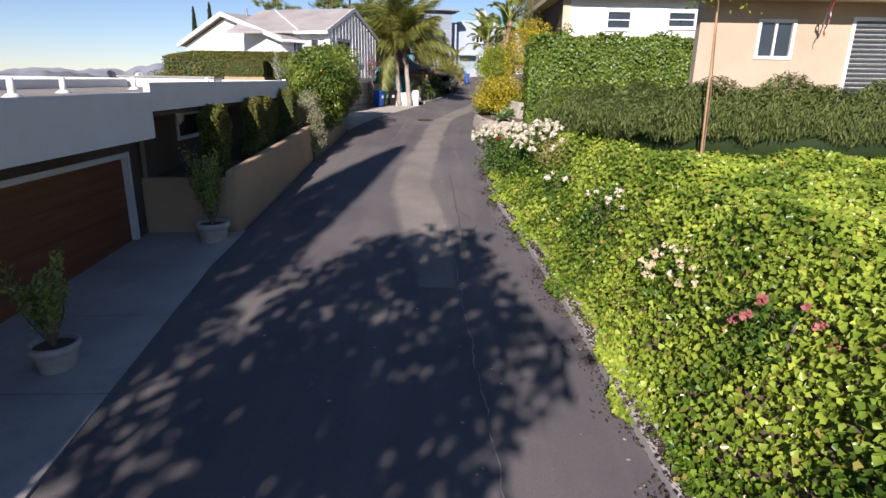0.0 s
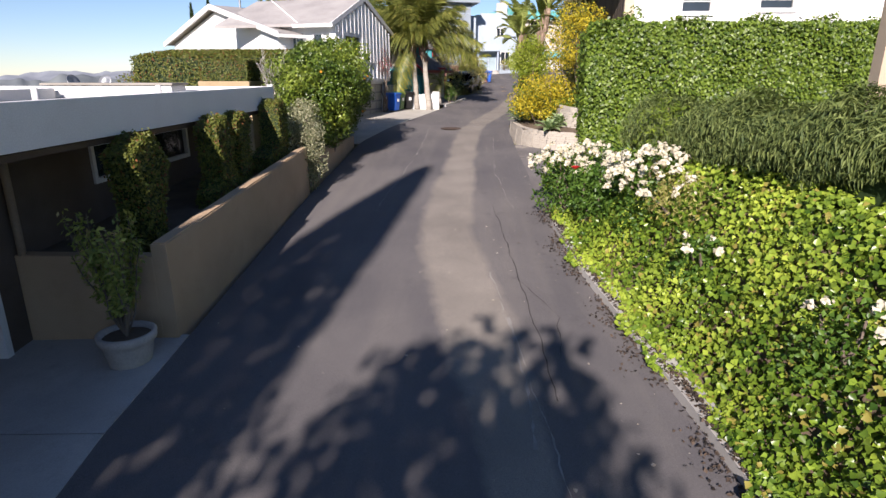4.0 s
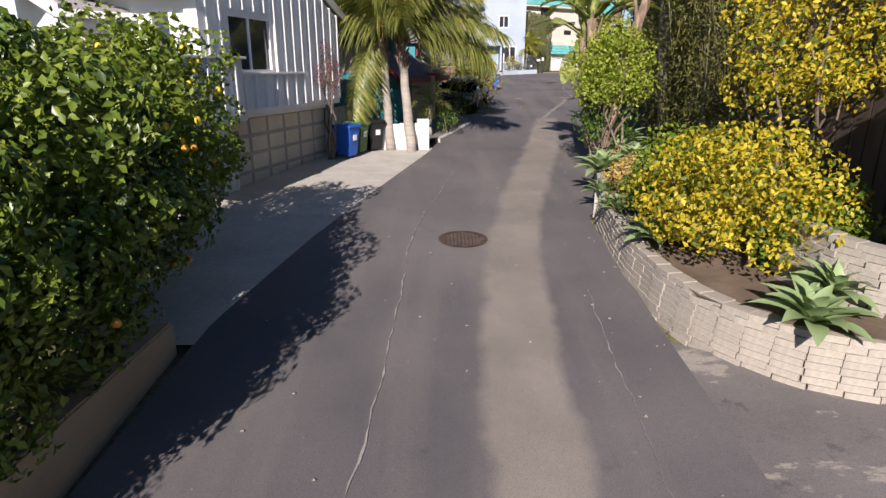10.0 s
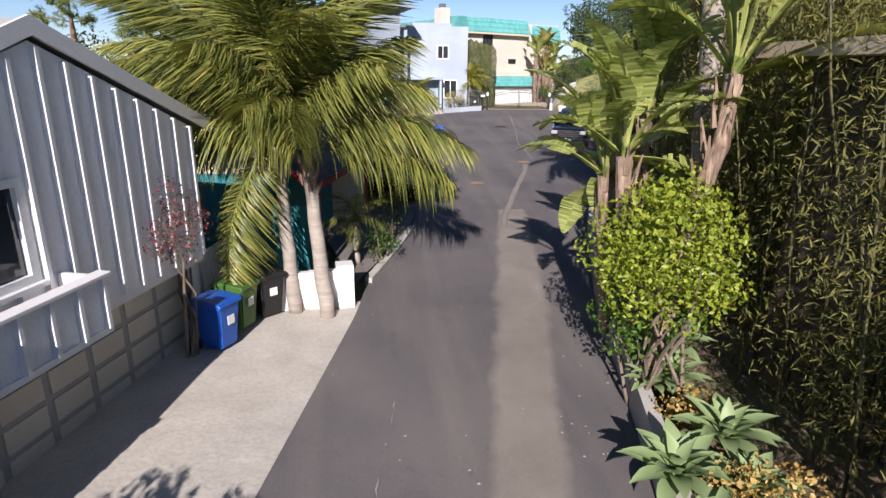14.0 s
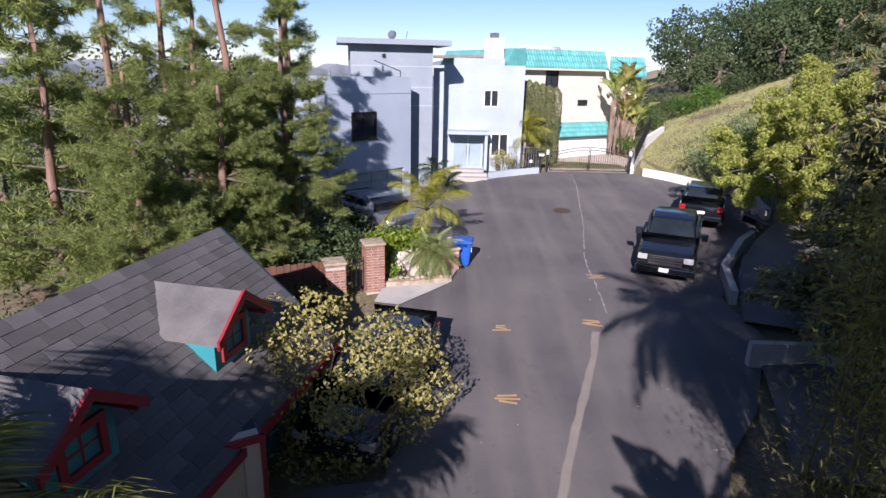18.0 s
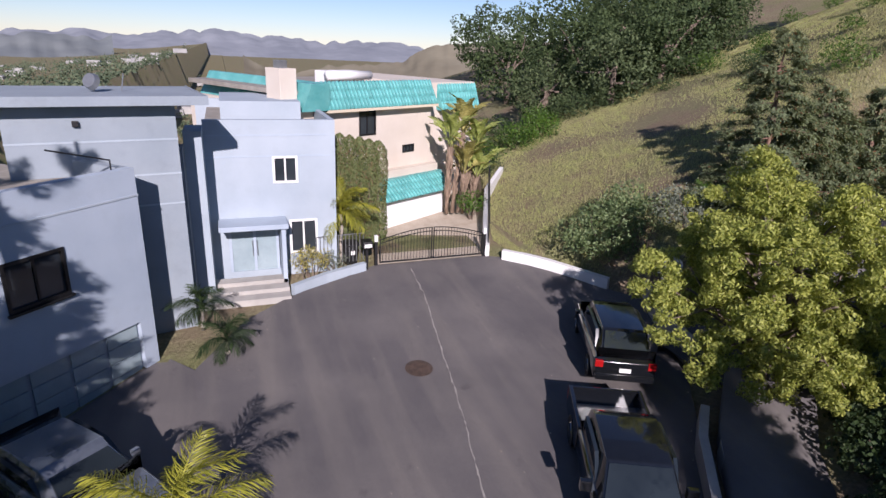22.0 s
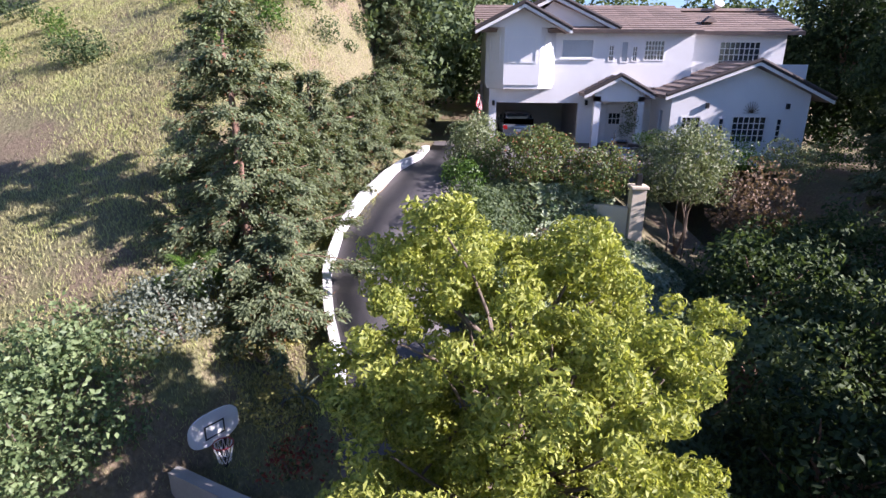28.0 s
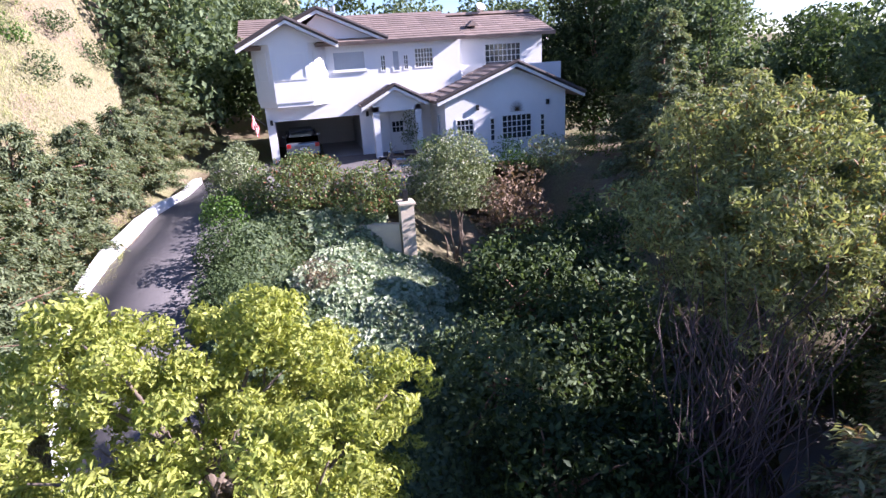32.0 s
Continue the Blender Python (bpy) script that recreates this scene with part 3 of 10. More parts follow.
CREAM = surf("cream_stucco", (0.62, 0.53, 0.40), (0.70, 0.61, 0.47), 0.7, 0.9, 0.3, 60)
GREYMETAL = plain("grey_metal", (0.35, 0.36, 0.37), 0.4, 0.7)


def brown_house():
    h = thing("brown_house", BLANK, "low dark brown house with flat gravel roof and white fascia", "house")
    part("wall", wall_holes(-4, 18.4, -0.6, 2.95, [(6.0, 10.88, -0.3, 2.04), (13.2, 14.85, 2.1, 2.72), (15.08, 16.45, 2.1, 2.72)], 0.25, "x", -6.45), BROWN, h)
    part("wall", bx(-16, -6.45, 18.15, 18.4, -0.6, 2.95), BROWN, h)
    part("wall", bx(-16, -6.45, -4, -3.75, -1.0, 2.95), BROWN, h)
    part("wall", bx(-16.2, -16, -4, 18.4, -6.0, 2.95), BROWN, h)
    roof = part("roof", bx(-16.5, -5.12, -4.5, 18.6, 2.95, 3.22), GRAVEL, h)
    part("fascia", bx(-5.12, -5.0, -4.6, 9.75, 2.50, 3.30, 0.01), WHITE, h)
    part("fascia", bx(-5.12, -5.0, 9.75, 18.7, 2.96, 3.46, 0.01), WHITE, h)
    part("fascia", bx(-5.12, -5.0, 18.7, 18.78, 2.9, 3.5), WHITE, h)
    part("fascia", bx(-16.5, -5.12, 18.6, 18.72, 2.95, 3.46), WHITE, h)
    part("soffit", bx(-6.2, -5.12, -4.5, 9.75, 2.55, 2.62), BROWN, h)
    part("soffit", bx(-6.2, -5.12, 9.75, 18.6, 2.86, 2.93), BROWN, h)
    # garage door of flush boards in a white frame
    d = part("garage_door", bx(-6.36, -6.30, 6.05, 10.83, -0.2, 1.99), DOORWOOD, h, "red-brown wooden garage door")
    for i in range(4):
        part("panel", bx(-6.30, -6.285, 6.07, 10.81, -0.19 + 0.545 * i, 0.34 + 0.545 * i, 0.004), DOORWOOD, d)
    for y in (5.93, 10.83):
        part("jamb", bx(-6.30, -6.17, y, y + 0.10, -0.25, 2.09), WHITE, h)
    part("head", bx(-6.30, -6.172, 6.03, 10.83, 1.99, 2.09), WHITE, h)
    part("downpipe", cy((-6.12, 11.35, -0.1), (-6.12, 11.35, 2.9), 0.05), SHEATHING, h)
    window(h, "window", 13.2, 14.85, 2.1, 2.72, -6.19, WHITE, GLASS, "x", 1, (0, 0), 0.06)
    window(h, "window", 15.08, 16.45, 2.1, 2.72, -6.19, WHITE, GLASS, "x", 1, (0, 0), 0.06)
    part("ceiling_void", bx(-15.9, -6.45, -3.7, 18.1, 2.80, 2.94), BROWN, h)
    part("floor_slab", bx(-16, -6.45, -3.9, 18.2, -0.9, -0.25), CONCRETE, h)
    # things on the roof
    for x, y in ((-6.6, 8.6), (-7.2, 10.8), (-6.76, 16.7), (-7.1, 18.0), (-7.6, 14.2)):
        v = thing("roof_vent", pose(x, y, 3.22), "small white pipe vent on the gravel roof", "vent", "roof vents")
        part("pipe", cy((0, 0, 0), (0, 0, 0.30), 0.06, 0.05), WHITE, v, smooth=True)
        part("flashing", cy((0, 0, 0), (0, 0, 0.06), 0.16, 0.07), WHITE, v, smooth=True)
    b = thing("roof_box", pose(-8.2, 17.9, 3.22), "low white skylight box on the gravel roof", "skylight")
    part("curb", bx(-1.6, 1.3, -0.35, 0.35, 0, 0.28, 0.02), WHITE, b)
    part("lid", bx(-1.65, 1.35, -0.4, 0.4, 0.28, 0.33, 0.01), GRAVEL, b)
    r = thing("roof_rail", pose(-9.5, 8.8, 3.22), "long low white roof curb", "curb")
    part("rail", bx(-0.08, 0.08, -5.5, 8.5, 0, 0.22, 0.01), WHITE, r)
    part("rail", bx(-5, 0, 8.5, 8.66, 0, 0.22, 0.01), WHITE, r)
    for x, y, a in ((-15.2, 26.9, 30), (-14.4, 27.6, -55)):
        dsh = thing("satellite_dish", pose(x, y, 2.3, 0, 0, a), "grey satellite dish on a tall mast", "satellite dish", "roof dishes")
        part("mast", cy((0, 0, -1.1), (0, 0, 0.98), 0.03), GREYMETAL, dsh)
        bm = bmesh.new()
        bmesh.ops.create_uvsphere(bm, u_segments=20, v_segments=10, radius=0.48)
        bmesh.ops.delete(bm, geom=[v for v in bm.verts if v.co.z > -0.34], context="VERTS")
        bmesh.ops.solidify(bm, geom=bm.faces[:], thickness=0.015)
        bmesh.ops.transform(bm, matrix=pose(0.25, -0.25, 1.35, 65, 0, 45), verts=bm.verts)
        part("dish", bm, GREYMETAL, dsh, smooth=True)
        part("arm", cy((0, 0, 0.95), (0.35, -0.5, 1.15), 0.015), GREYMETAL, dsh)


brown_house()


def sloped_wall(name, x0, x1, ya, yb, za, zb, base, material, label):
    """A garden wall whose top climbs from za to zb."""
    bm = bmesh.new()
    prism(bm, [(ya, base), (yb, base), (yb, zb), (ya, za)], x0, x1, "x")
    bmesh.ops.bevel(bm, geom=[e for e in bm.edges if all(v.co.z > base + 0.3 for v in e.verts)], offset=0.02, segments=2, affect="EDGES")
    return tagged(part(name, bm, material), label, "garden wall", kind="structure")


sloped_wall("garden_wall", -4.4, -4.2, 11.3, 18.5, 1.68, 2.04, -0.2, TAN, "tan stucco garden wall beside the lane")
sloped_wall("garden_wall", -4.42, -4.2, 19.0, 25.0, 1.78, 1.66, 0.3, TAN, "tan stucco garden wall under the orange tree")
tagged(part("garden_wall", bx(-6.2, -4.4, 11.3, 11.5, -0.3, 1.5, 0.02), TAN), "short tan stucco return wall", "garden wall", kind="structure")
tagged(part("planter_soil", pr([(11.5, 0.0), (18.4, 0.0), (18.4, 1.75), (11.5, 1.4)], -6.2, -4.4, "x"), SOIL), "dark planter soil behind the garden wall", "soil", kind="structure")
ap = thing("driveway_apron", BLANK, "grey concrete garage apron in shade", "driveway", kind="structure")
for i in range(8):
    bm = bmesh.new()
    y0, y1 = -5.0 + i * 2.05, -5.0 + (i + 1) * 2.05 - 0.02
    vs = [bm.verts.new(v) for v in ((-6.3, y0, float(road_z(y0)) - 0.06), (float(np.interp(y0, LEFT_Y, LEFT_X)), y0, float(road_z(y0)) + 0.012), (float(np.interp(y1, LEFT_Y, LEFT_X)), y1, float(road_z(y1)) + 0.012), (-6.3, y1, float(road_z(y1)) - 0.06))]
    bm.faces.new(vs)
    r = bmesh.ops.extrude_face_region(bm, geom=bm.faces[:])
    bmesh.ops.translate(bm, vec=(0, 0, -0.3), verts=[v for v in r["geom"] if isinstance(v, bmesh.types.BMVert)])
    bmesh.ops.recalc_face_normals(bm, faces=bm.faces[:])
    part("slab", bm, CONCRETE, ap)


def white_house():
    """Two storeys: garages below, board-and-batten above; local y runs along the lane, x points to it."""
    h = thing("white_house", pose(-5.85, 32.2, 1.66, 0, 0, -16), "white two-storey house with board-and-batten front over garage doors", "house")
    # garage storey
    part("garage_wall", wall_holes(-5.2, 5.05, -0.5, 2.1, [(-5.0, -0.55, -0.4, 1.62), (0.0, 4.72, -0.4, 1.62)], 0.3, "x", -0.3), GREYWOOD, h)
    for ya, yb in ((-5.0, -0.55), (0.0, 4.72)):
        d = part("garage_door", bx(-0.22, -0.16, ya, yb, -0.15, 1.62), GREYSTILE, h, "cream panelled garage door")
        w = (yb - ya) / 6
        for i in range(6):
            for k in range(4):
                part("panel", bx(-0.165, -0.135, ya + w * i + 0.06, ya + w * (i + 1) - 0.06, -0.10 + 0.43 * k + 0.045, -0.10 + 0.43 * (k + 1) - 0.045, 0.008), CREAMPANEL, d)
        for y in (ya - 0.08, yb):
            part("jamb", bx(-0.30, 0.02, y, y + 0.08, -0.4, 1.70), WHITE, h)
    for k in range(5):
        part("plate_bar", bx(0.022, 0.03, -0.335, -0.285, 1.0 - k * 0.11, 1.06 - k * 0.11), BLACK, h, "dark bar on the door post")
    # upper storey: a gabled wing to the lane before a long gabled block
    win = (-0.35, 1.35, 2.62, 3.85)
    part("upper_wall", wall_holes(-1.15, 4.85, 1.9, 4.15, [win], 0.25, "x", 0.05), GREYWOOD, h)
    part("upper_floor", bx(-1.9, 0.3, -3.6, 4.85, 1.75, 1.9), GREYWOOD, h)
    part("gable", pr([(-1.15, 4.15), (4.85, 4.15), (1.85, 5.38)], 0.05, 0.3, "x"), GREYWOOD, h)
    for i in range(15):
        y = -1.0 + i * 0.41
        top = 4.12 + 1.2 * (1 - abs(y - 1.85) / 3.0)
        segs = [(1.9, 2.56), (3.92, top)] if win[0] - 0.1 < y < win[1] + 0.1 else [(1.9, top)]
        for a, b in segs:
            part("batten", bx(0.30, 0.385, y - 0.026, y + 0.026, a, b), WHITE, h)
    window(h, "window", *win, 0.30, WHITE, GLASS, "x", 1, (1, 0), 0.08, True, 0.15)
    # side wall of the wing with two windows, and the corner post
    part("side_wall", wall_holes(-2.4, 0.05, 1.9, 4.15, [(-0.85, -0.3, 2.55, 3.85), (-2.1, -1.25, 2.55, 3.85)], 0.25, "y", -1.15), WHITE, h)
    window(h, "window", -0.85, -0.3, 2.55, 3.85, -1.15, WHITE, GLASS, "y", -1, (0, 0), 0.08)
    window(h, "window", -2.1, -1.25, 2.55, 3.85, -1.15, WHITE, GLASS, "y", -1, (1, 0), 0.07)
    part("corner_post", bx(0.06, 0.36, -1.27, -0.95, 1.9, 4.15), WHITE, h)
    part("flank_wall", bx(-1.9, 0.05, 4.6, 4.85, 1.9, 4.15), GREYWOOD, h)
    # balconies of boards with battens
    for ya, yb, z0, z1, x in ((-4.2, -0.95, 1.78, 2.90, 1.02), (-0.93, 1.68, 1.90, 2.60, 0.92)):
        bal = part("balcony", bx(0.06, x, ya, yb, z0 - 0.06, z0 + 0.06), GREYWOOD, h)
        part("parapet", bx(x - 0.06, x, ya, yb, z0 + 0.06, z1), GREYWOOD, bal)
        part("parapet", bx(0.31, x - 0.06, yb - 0.06, yb, z0 + 0.06, z1), GREYWOOD, bal)
        part("cap", bx(x - 0.10, x + 0.10, ya, yb + 0.03, z1, z1 + 0.05, 0.01), WHITE, bal)
        part("bottom_rail", bx(x, x + 0.03, ya, yb, z0 - 0.06, z0 + 0.02), WHITE, bal)
        n = int((yb - ya) / 0.41)
        for i in range(n + 1):
            y = ya + 0.06 + i * 0.41
            part("batten", bx(x, x + 0.085, y - 0.026, y + 0.026, z0 + 0.02, z1), WHITE, bal)
    # lamp under the parapet
    l = part("floodlight", cy((1.05, -1.25, 1.95), (1.16, -1.27, 1.92), 0.05, 0.065), WHITE, h)
    # roof of the front wing: gable to the lane
    for sg in (-1, 1):
        part("roof", pr([(1.85, 5.62), (1.85 + sg * 3.45, 4.21), (1.85 + sg * 3.45, 4.09), (1.85, 5.50)], -5.6, 0.34, "x"), SHINGLE_L, h)
        part("bargeboard", pr([(1.85, 5.66), (1.85 + sg * 3.5, 4.22), (1.85 + sg * 3.5, 4.02), (1.85, 5.44)], 0.34, 0.39, "x"), WHITE, h)
    part("gutter", bx(-1.5, 0.46, -1.72, -1.60, 4.04, 4.18, 0.02), WHITE, h)
    part("valley_flashing", cy((-4.65, 1.75, 5.62), (-1.35, -1.5, 4.26), 0.03, seg=6), WHITE, h)
    # long block behind it, turned half away from the lane: local x runs back along its gable, y along its ridge
    g = thing("white_gable_house", pose(-8.45, 31.1, 1.66, 0, 0, 136.5), "white stucco gable end of the house behind the hedge", "house")
    part("gable_wall", pr([(0, -2.5), (11.6, -2.5), (11.6, 3.75), (5.8, 5.15), (0, 3.75)], -0.25, 0.0, "y"), WHITE, g)
    part("side_wall", bx(0.0, 0.25, -1.9, -0.25, -2.5, 3.75), WHITE, g)
    part("side_wall", bx(11.35, 11.6, -4.6, -0.25, -2.5, 3.75), WHITE, g)
    part("end_wall", pr([(6.5, -2.5), (11.35, -2.5), (11.35, 3.8), (6.5, 4.95)], -4.85, -4.6, "y"), WHITE, g)
    for sg, cut in ((-1, -1.75), (1, -4.9)):
        bm = bmesh.new()
        top = [bm.verts.new(v) for v in ((5.8, 0.3, 5.40), (5.8 + sg * 6.35, 0.3, 3.83), (5.8 + sg * 6.35, cut, 3.83), (5.8, -4.9, 5.40))]
        f = bm.faces.new(top)
        q = bmesh.ops.extrude_face_region(bm, geom=[f])
        bmesh.ops.translate(bm, vec=(0, 0, -0.13), verts=[v for v in q["geom"] if isinstance(v, bmesh.types.BMVert)])
        bmesh.ops.recalc_face_normals(bm, faces=bm.faces[:])
        part("roof", bm, SHINGLE_L, g)
        part("bargeboard", pr([(5.8, 5.44), (5.8 + sg * 6.4, 3.86), (5.8 + sg * 6.4, 3.62), (5.8, 5.20)], 0.3, 0.38, "y"), WHITE, g)
    part("gutter", bx(-0.68, -0.56, -1.75, 0.3, 3.62, 3.76, 0.02), WHITE, g)
    part("ridge_vent", cy((5.6, -1.2, 5.2), (5.6, -1.2, 5.75), 0.05), GREYMETAL, g)
    for u in (9.3, 10.4):
        window(g, "window", u, u + 0.85, 2.5, 3.15, 0.0, WHITE, GLASS, "y", 1, (0, 0), 0.07, False, 0.02)
    # low fence of boards beyond the garage
    f = thing("board_fence", pose(-4.75, 37.0, 1.85, 0, 0, -13.5), "low grey board-and-batten fence beside the bins", "fence")
    part("panel", bx(-0.1, 0.0, 0.2, 2.9, 0.55, 1.35), GREYWOOD, f)
    for i in range(7):
        part("batten", bx(0.0, 0.04, 0.25 + i * 0.41, 0.29 + i * 0.41, 0.55, 1.35), WHITE, f)
    part("retaining_panel", bx(-0.1, 0.0, 0.2, 2.9, -0.2, 0.53), NAVY, f)


white_house()


def dark_garage():
    """Shingled garage house with red trim; local -y looks down the lane, x over it."""
    h = thing("shingled_house", pose(-1.45, 44.6, 2.2, 0, 0, 30), "dark house with grey shingle roof, red trim and dormers", "house")
    part("garage_front", wall_holes(-2.0, 0.0, -0.4, 2.0, [(-1.75, -0.25, -0.3, 1.8)], 0.2, "y", 0.0), CREAM, h)
    part("garage_door", bx(-1.75, -0.25, 0.06, 0.12, -0.3, 1.8), CREAM, h, "plain tan garage door")
    part("top_trim", bx(-2.1, 0.08, -0.06, 0.0, 1.9, 2.02), RED, h)
    part("corner_trim", bx(0.0, 0.07, -0.06, 0.1, -0.3, 2.02), RED, h)
    part("corner_trim", bx(-2.08, -2.0, -0.06, 0.1, -0.3, 2.02), RED, h)
    part("front_wall", bx(-0.2, 0.0, 0.2, 7.0, -0.5, 2.0), NAVY, h)
    hh = thing("shingle_roof_house", pose(-3.85, 46.4, 0.0, 0, 0, -13), "steep grey shingle roof with red-trimmed dormers", "house")
    # ridge along local y at z 6.34, eave towards the lane at z 4.2
    part("house_wall", bx(-3.4, 1.9, -5.4, 2.0, 0.5, 4.25), TEAL, hh)
    part("gable_end", pr([(-3.4, 4.25), (1.9, 4.25), (0.0, 6.1)], 1.8, 2.0, "y"), CREAM, hh)
    part("gable_end", pr([(-3.4, 4.25), (1.9, 4.25), (0.0, 6.1)], -5.4, -5.2, "y"), CREAM, hh)
    rows = 17
    L = math.hypot(2.55, 2.3)
    for side in (1, -1):
        run = 2.55 if side == 1 else 3.9
        roof = part("roof", pr([(0, 6.34), (side * run, 4.04), (side * run, 3.92), (0, 6.22)], -5.7, 2.25, "y"), SHINGLE, hh)
        if side == 1:
            proto = {}
            r = random.Random(5)
            for i in range(rows):
                x, z = run * (i + 1) / rows, 6.34 - 2.3 * (i + 1) / rows
                y, k = -5.7 - (i % 2) * 0.22, 0
                while y < 2.2:
                    w = r.choice((0.42, 0.5, 0.58))
                    y0, y1 = max(y, -5.7), min(y + w, 2.25)
                    if y1 - y0 > 0.1:
                        key = round(y1 - y0, 3)
                        if key not in proto:
                            bm = bmesh.new()
                            prism(bm, [(0, 0.018), (-run / rows * 1.12, 2.3 / rows * 1.12 + 0.004), (-run / rows * 1.12, 2.3 / rows * 1.12 - 0.004), (0, -0.004)], 0.004, key - 0.004, "y")
                            proto[key] = part("shingle", bm, SHINGLE, roof)
                            o = proto[key]
                        else:
                            o = new("shingle", proto[key].data)
                            o.parent = roof
                        o.location = (x, y0, z + 0.012 + r.uniform(0, 0.006))
                    y += w
    part("eave_trim", bx(2.5, 2.6, -5.72, 2.27, 3.88, 4.03), RED, hh)
    part("rake_trim", pr([(0, 6.38), (2.6, 4.06), (2.6, 3.9), (0, 6.2)], 2.25, 2.31, "y"), NAVY, hh)
    part("rake_trim", pr([(0, 6.38), (2.6, 4.06), (2.6, 3.9), (0, 6.2)], -5.78, -5.7, "y"), RED, hh)
    for y in (-0.15, -3.3):
        d = part("dormer", pr([(y - 0.52, 4.6), (y + 0.52, 4.6), (y + 0.52, 5.5), (y, 5.86), (y - 0.52, 5.5)], 0.45, 1.72, "x"), TEAL, hh)
        for sg in (-1, 1):
            part("dormer_roof", pr([(y, 6.08), (y + sg * 0.78, 5.50), (y + sg * 0.78, 5.43), (y, 5.98)], -0.1, 1.98, "x"), SHINGLE, d)
            part("dormer_trim", pr([(y, 6.11), (y + sg * 0.8, 5.52), (y + sg * 0.8, 5.37), (y, 5.94)], 1.98, 2.03, "x"), RED, d)
            part("side_trim", bx(0.9, 1.98, y + sg * 0.66 - 0.02, y + sg * 0.66 + 0.02, 5.40, 5.47), RED, d)
        window(d, "dormer_window", y - 0.34, y + 0.34, 4.95, 5.55, 1.74, RED, GLASS, "x", 1, (1, 1), 0.09, False, 0.015)


dark_garage()

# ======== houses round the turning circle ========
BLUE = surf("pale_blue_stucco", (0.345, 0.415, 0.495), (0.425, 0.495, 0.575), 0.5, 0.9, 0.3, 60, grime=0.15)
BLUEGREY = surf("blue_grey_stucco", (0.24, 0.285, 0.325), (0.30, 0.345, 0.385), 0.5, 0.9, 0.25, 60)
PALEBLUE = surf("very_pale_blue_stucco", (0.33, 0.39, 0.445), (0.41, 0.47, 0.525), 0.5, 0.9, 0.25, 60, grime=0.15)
PINKCREAM = surf("warm_white_stucco", (0.60, 0.53, 0.45), (0.68, 0.61, 0.53), 0.5, 0.9, 0.3, 60, grime=0.12)
TEALTILE = surf("turquoise_glazed_tile", (0.10, 0.42, 0.41), (0.20, 0.56, 0.54), 1.6, 0.4, 0.1, 30, per_piece=0.3)
FROST = surf("frosted_door_glass", (0.26, 0.34, 0.37), (0.34, 0.42, 0.45), 1.0, 0.25, 0.02, 60)


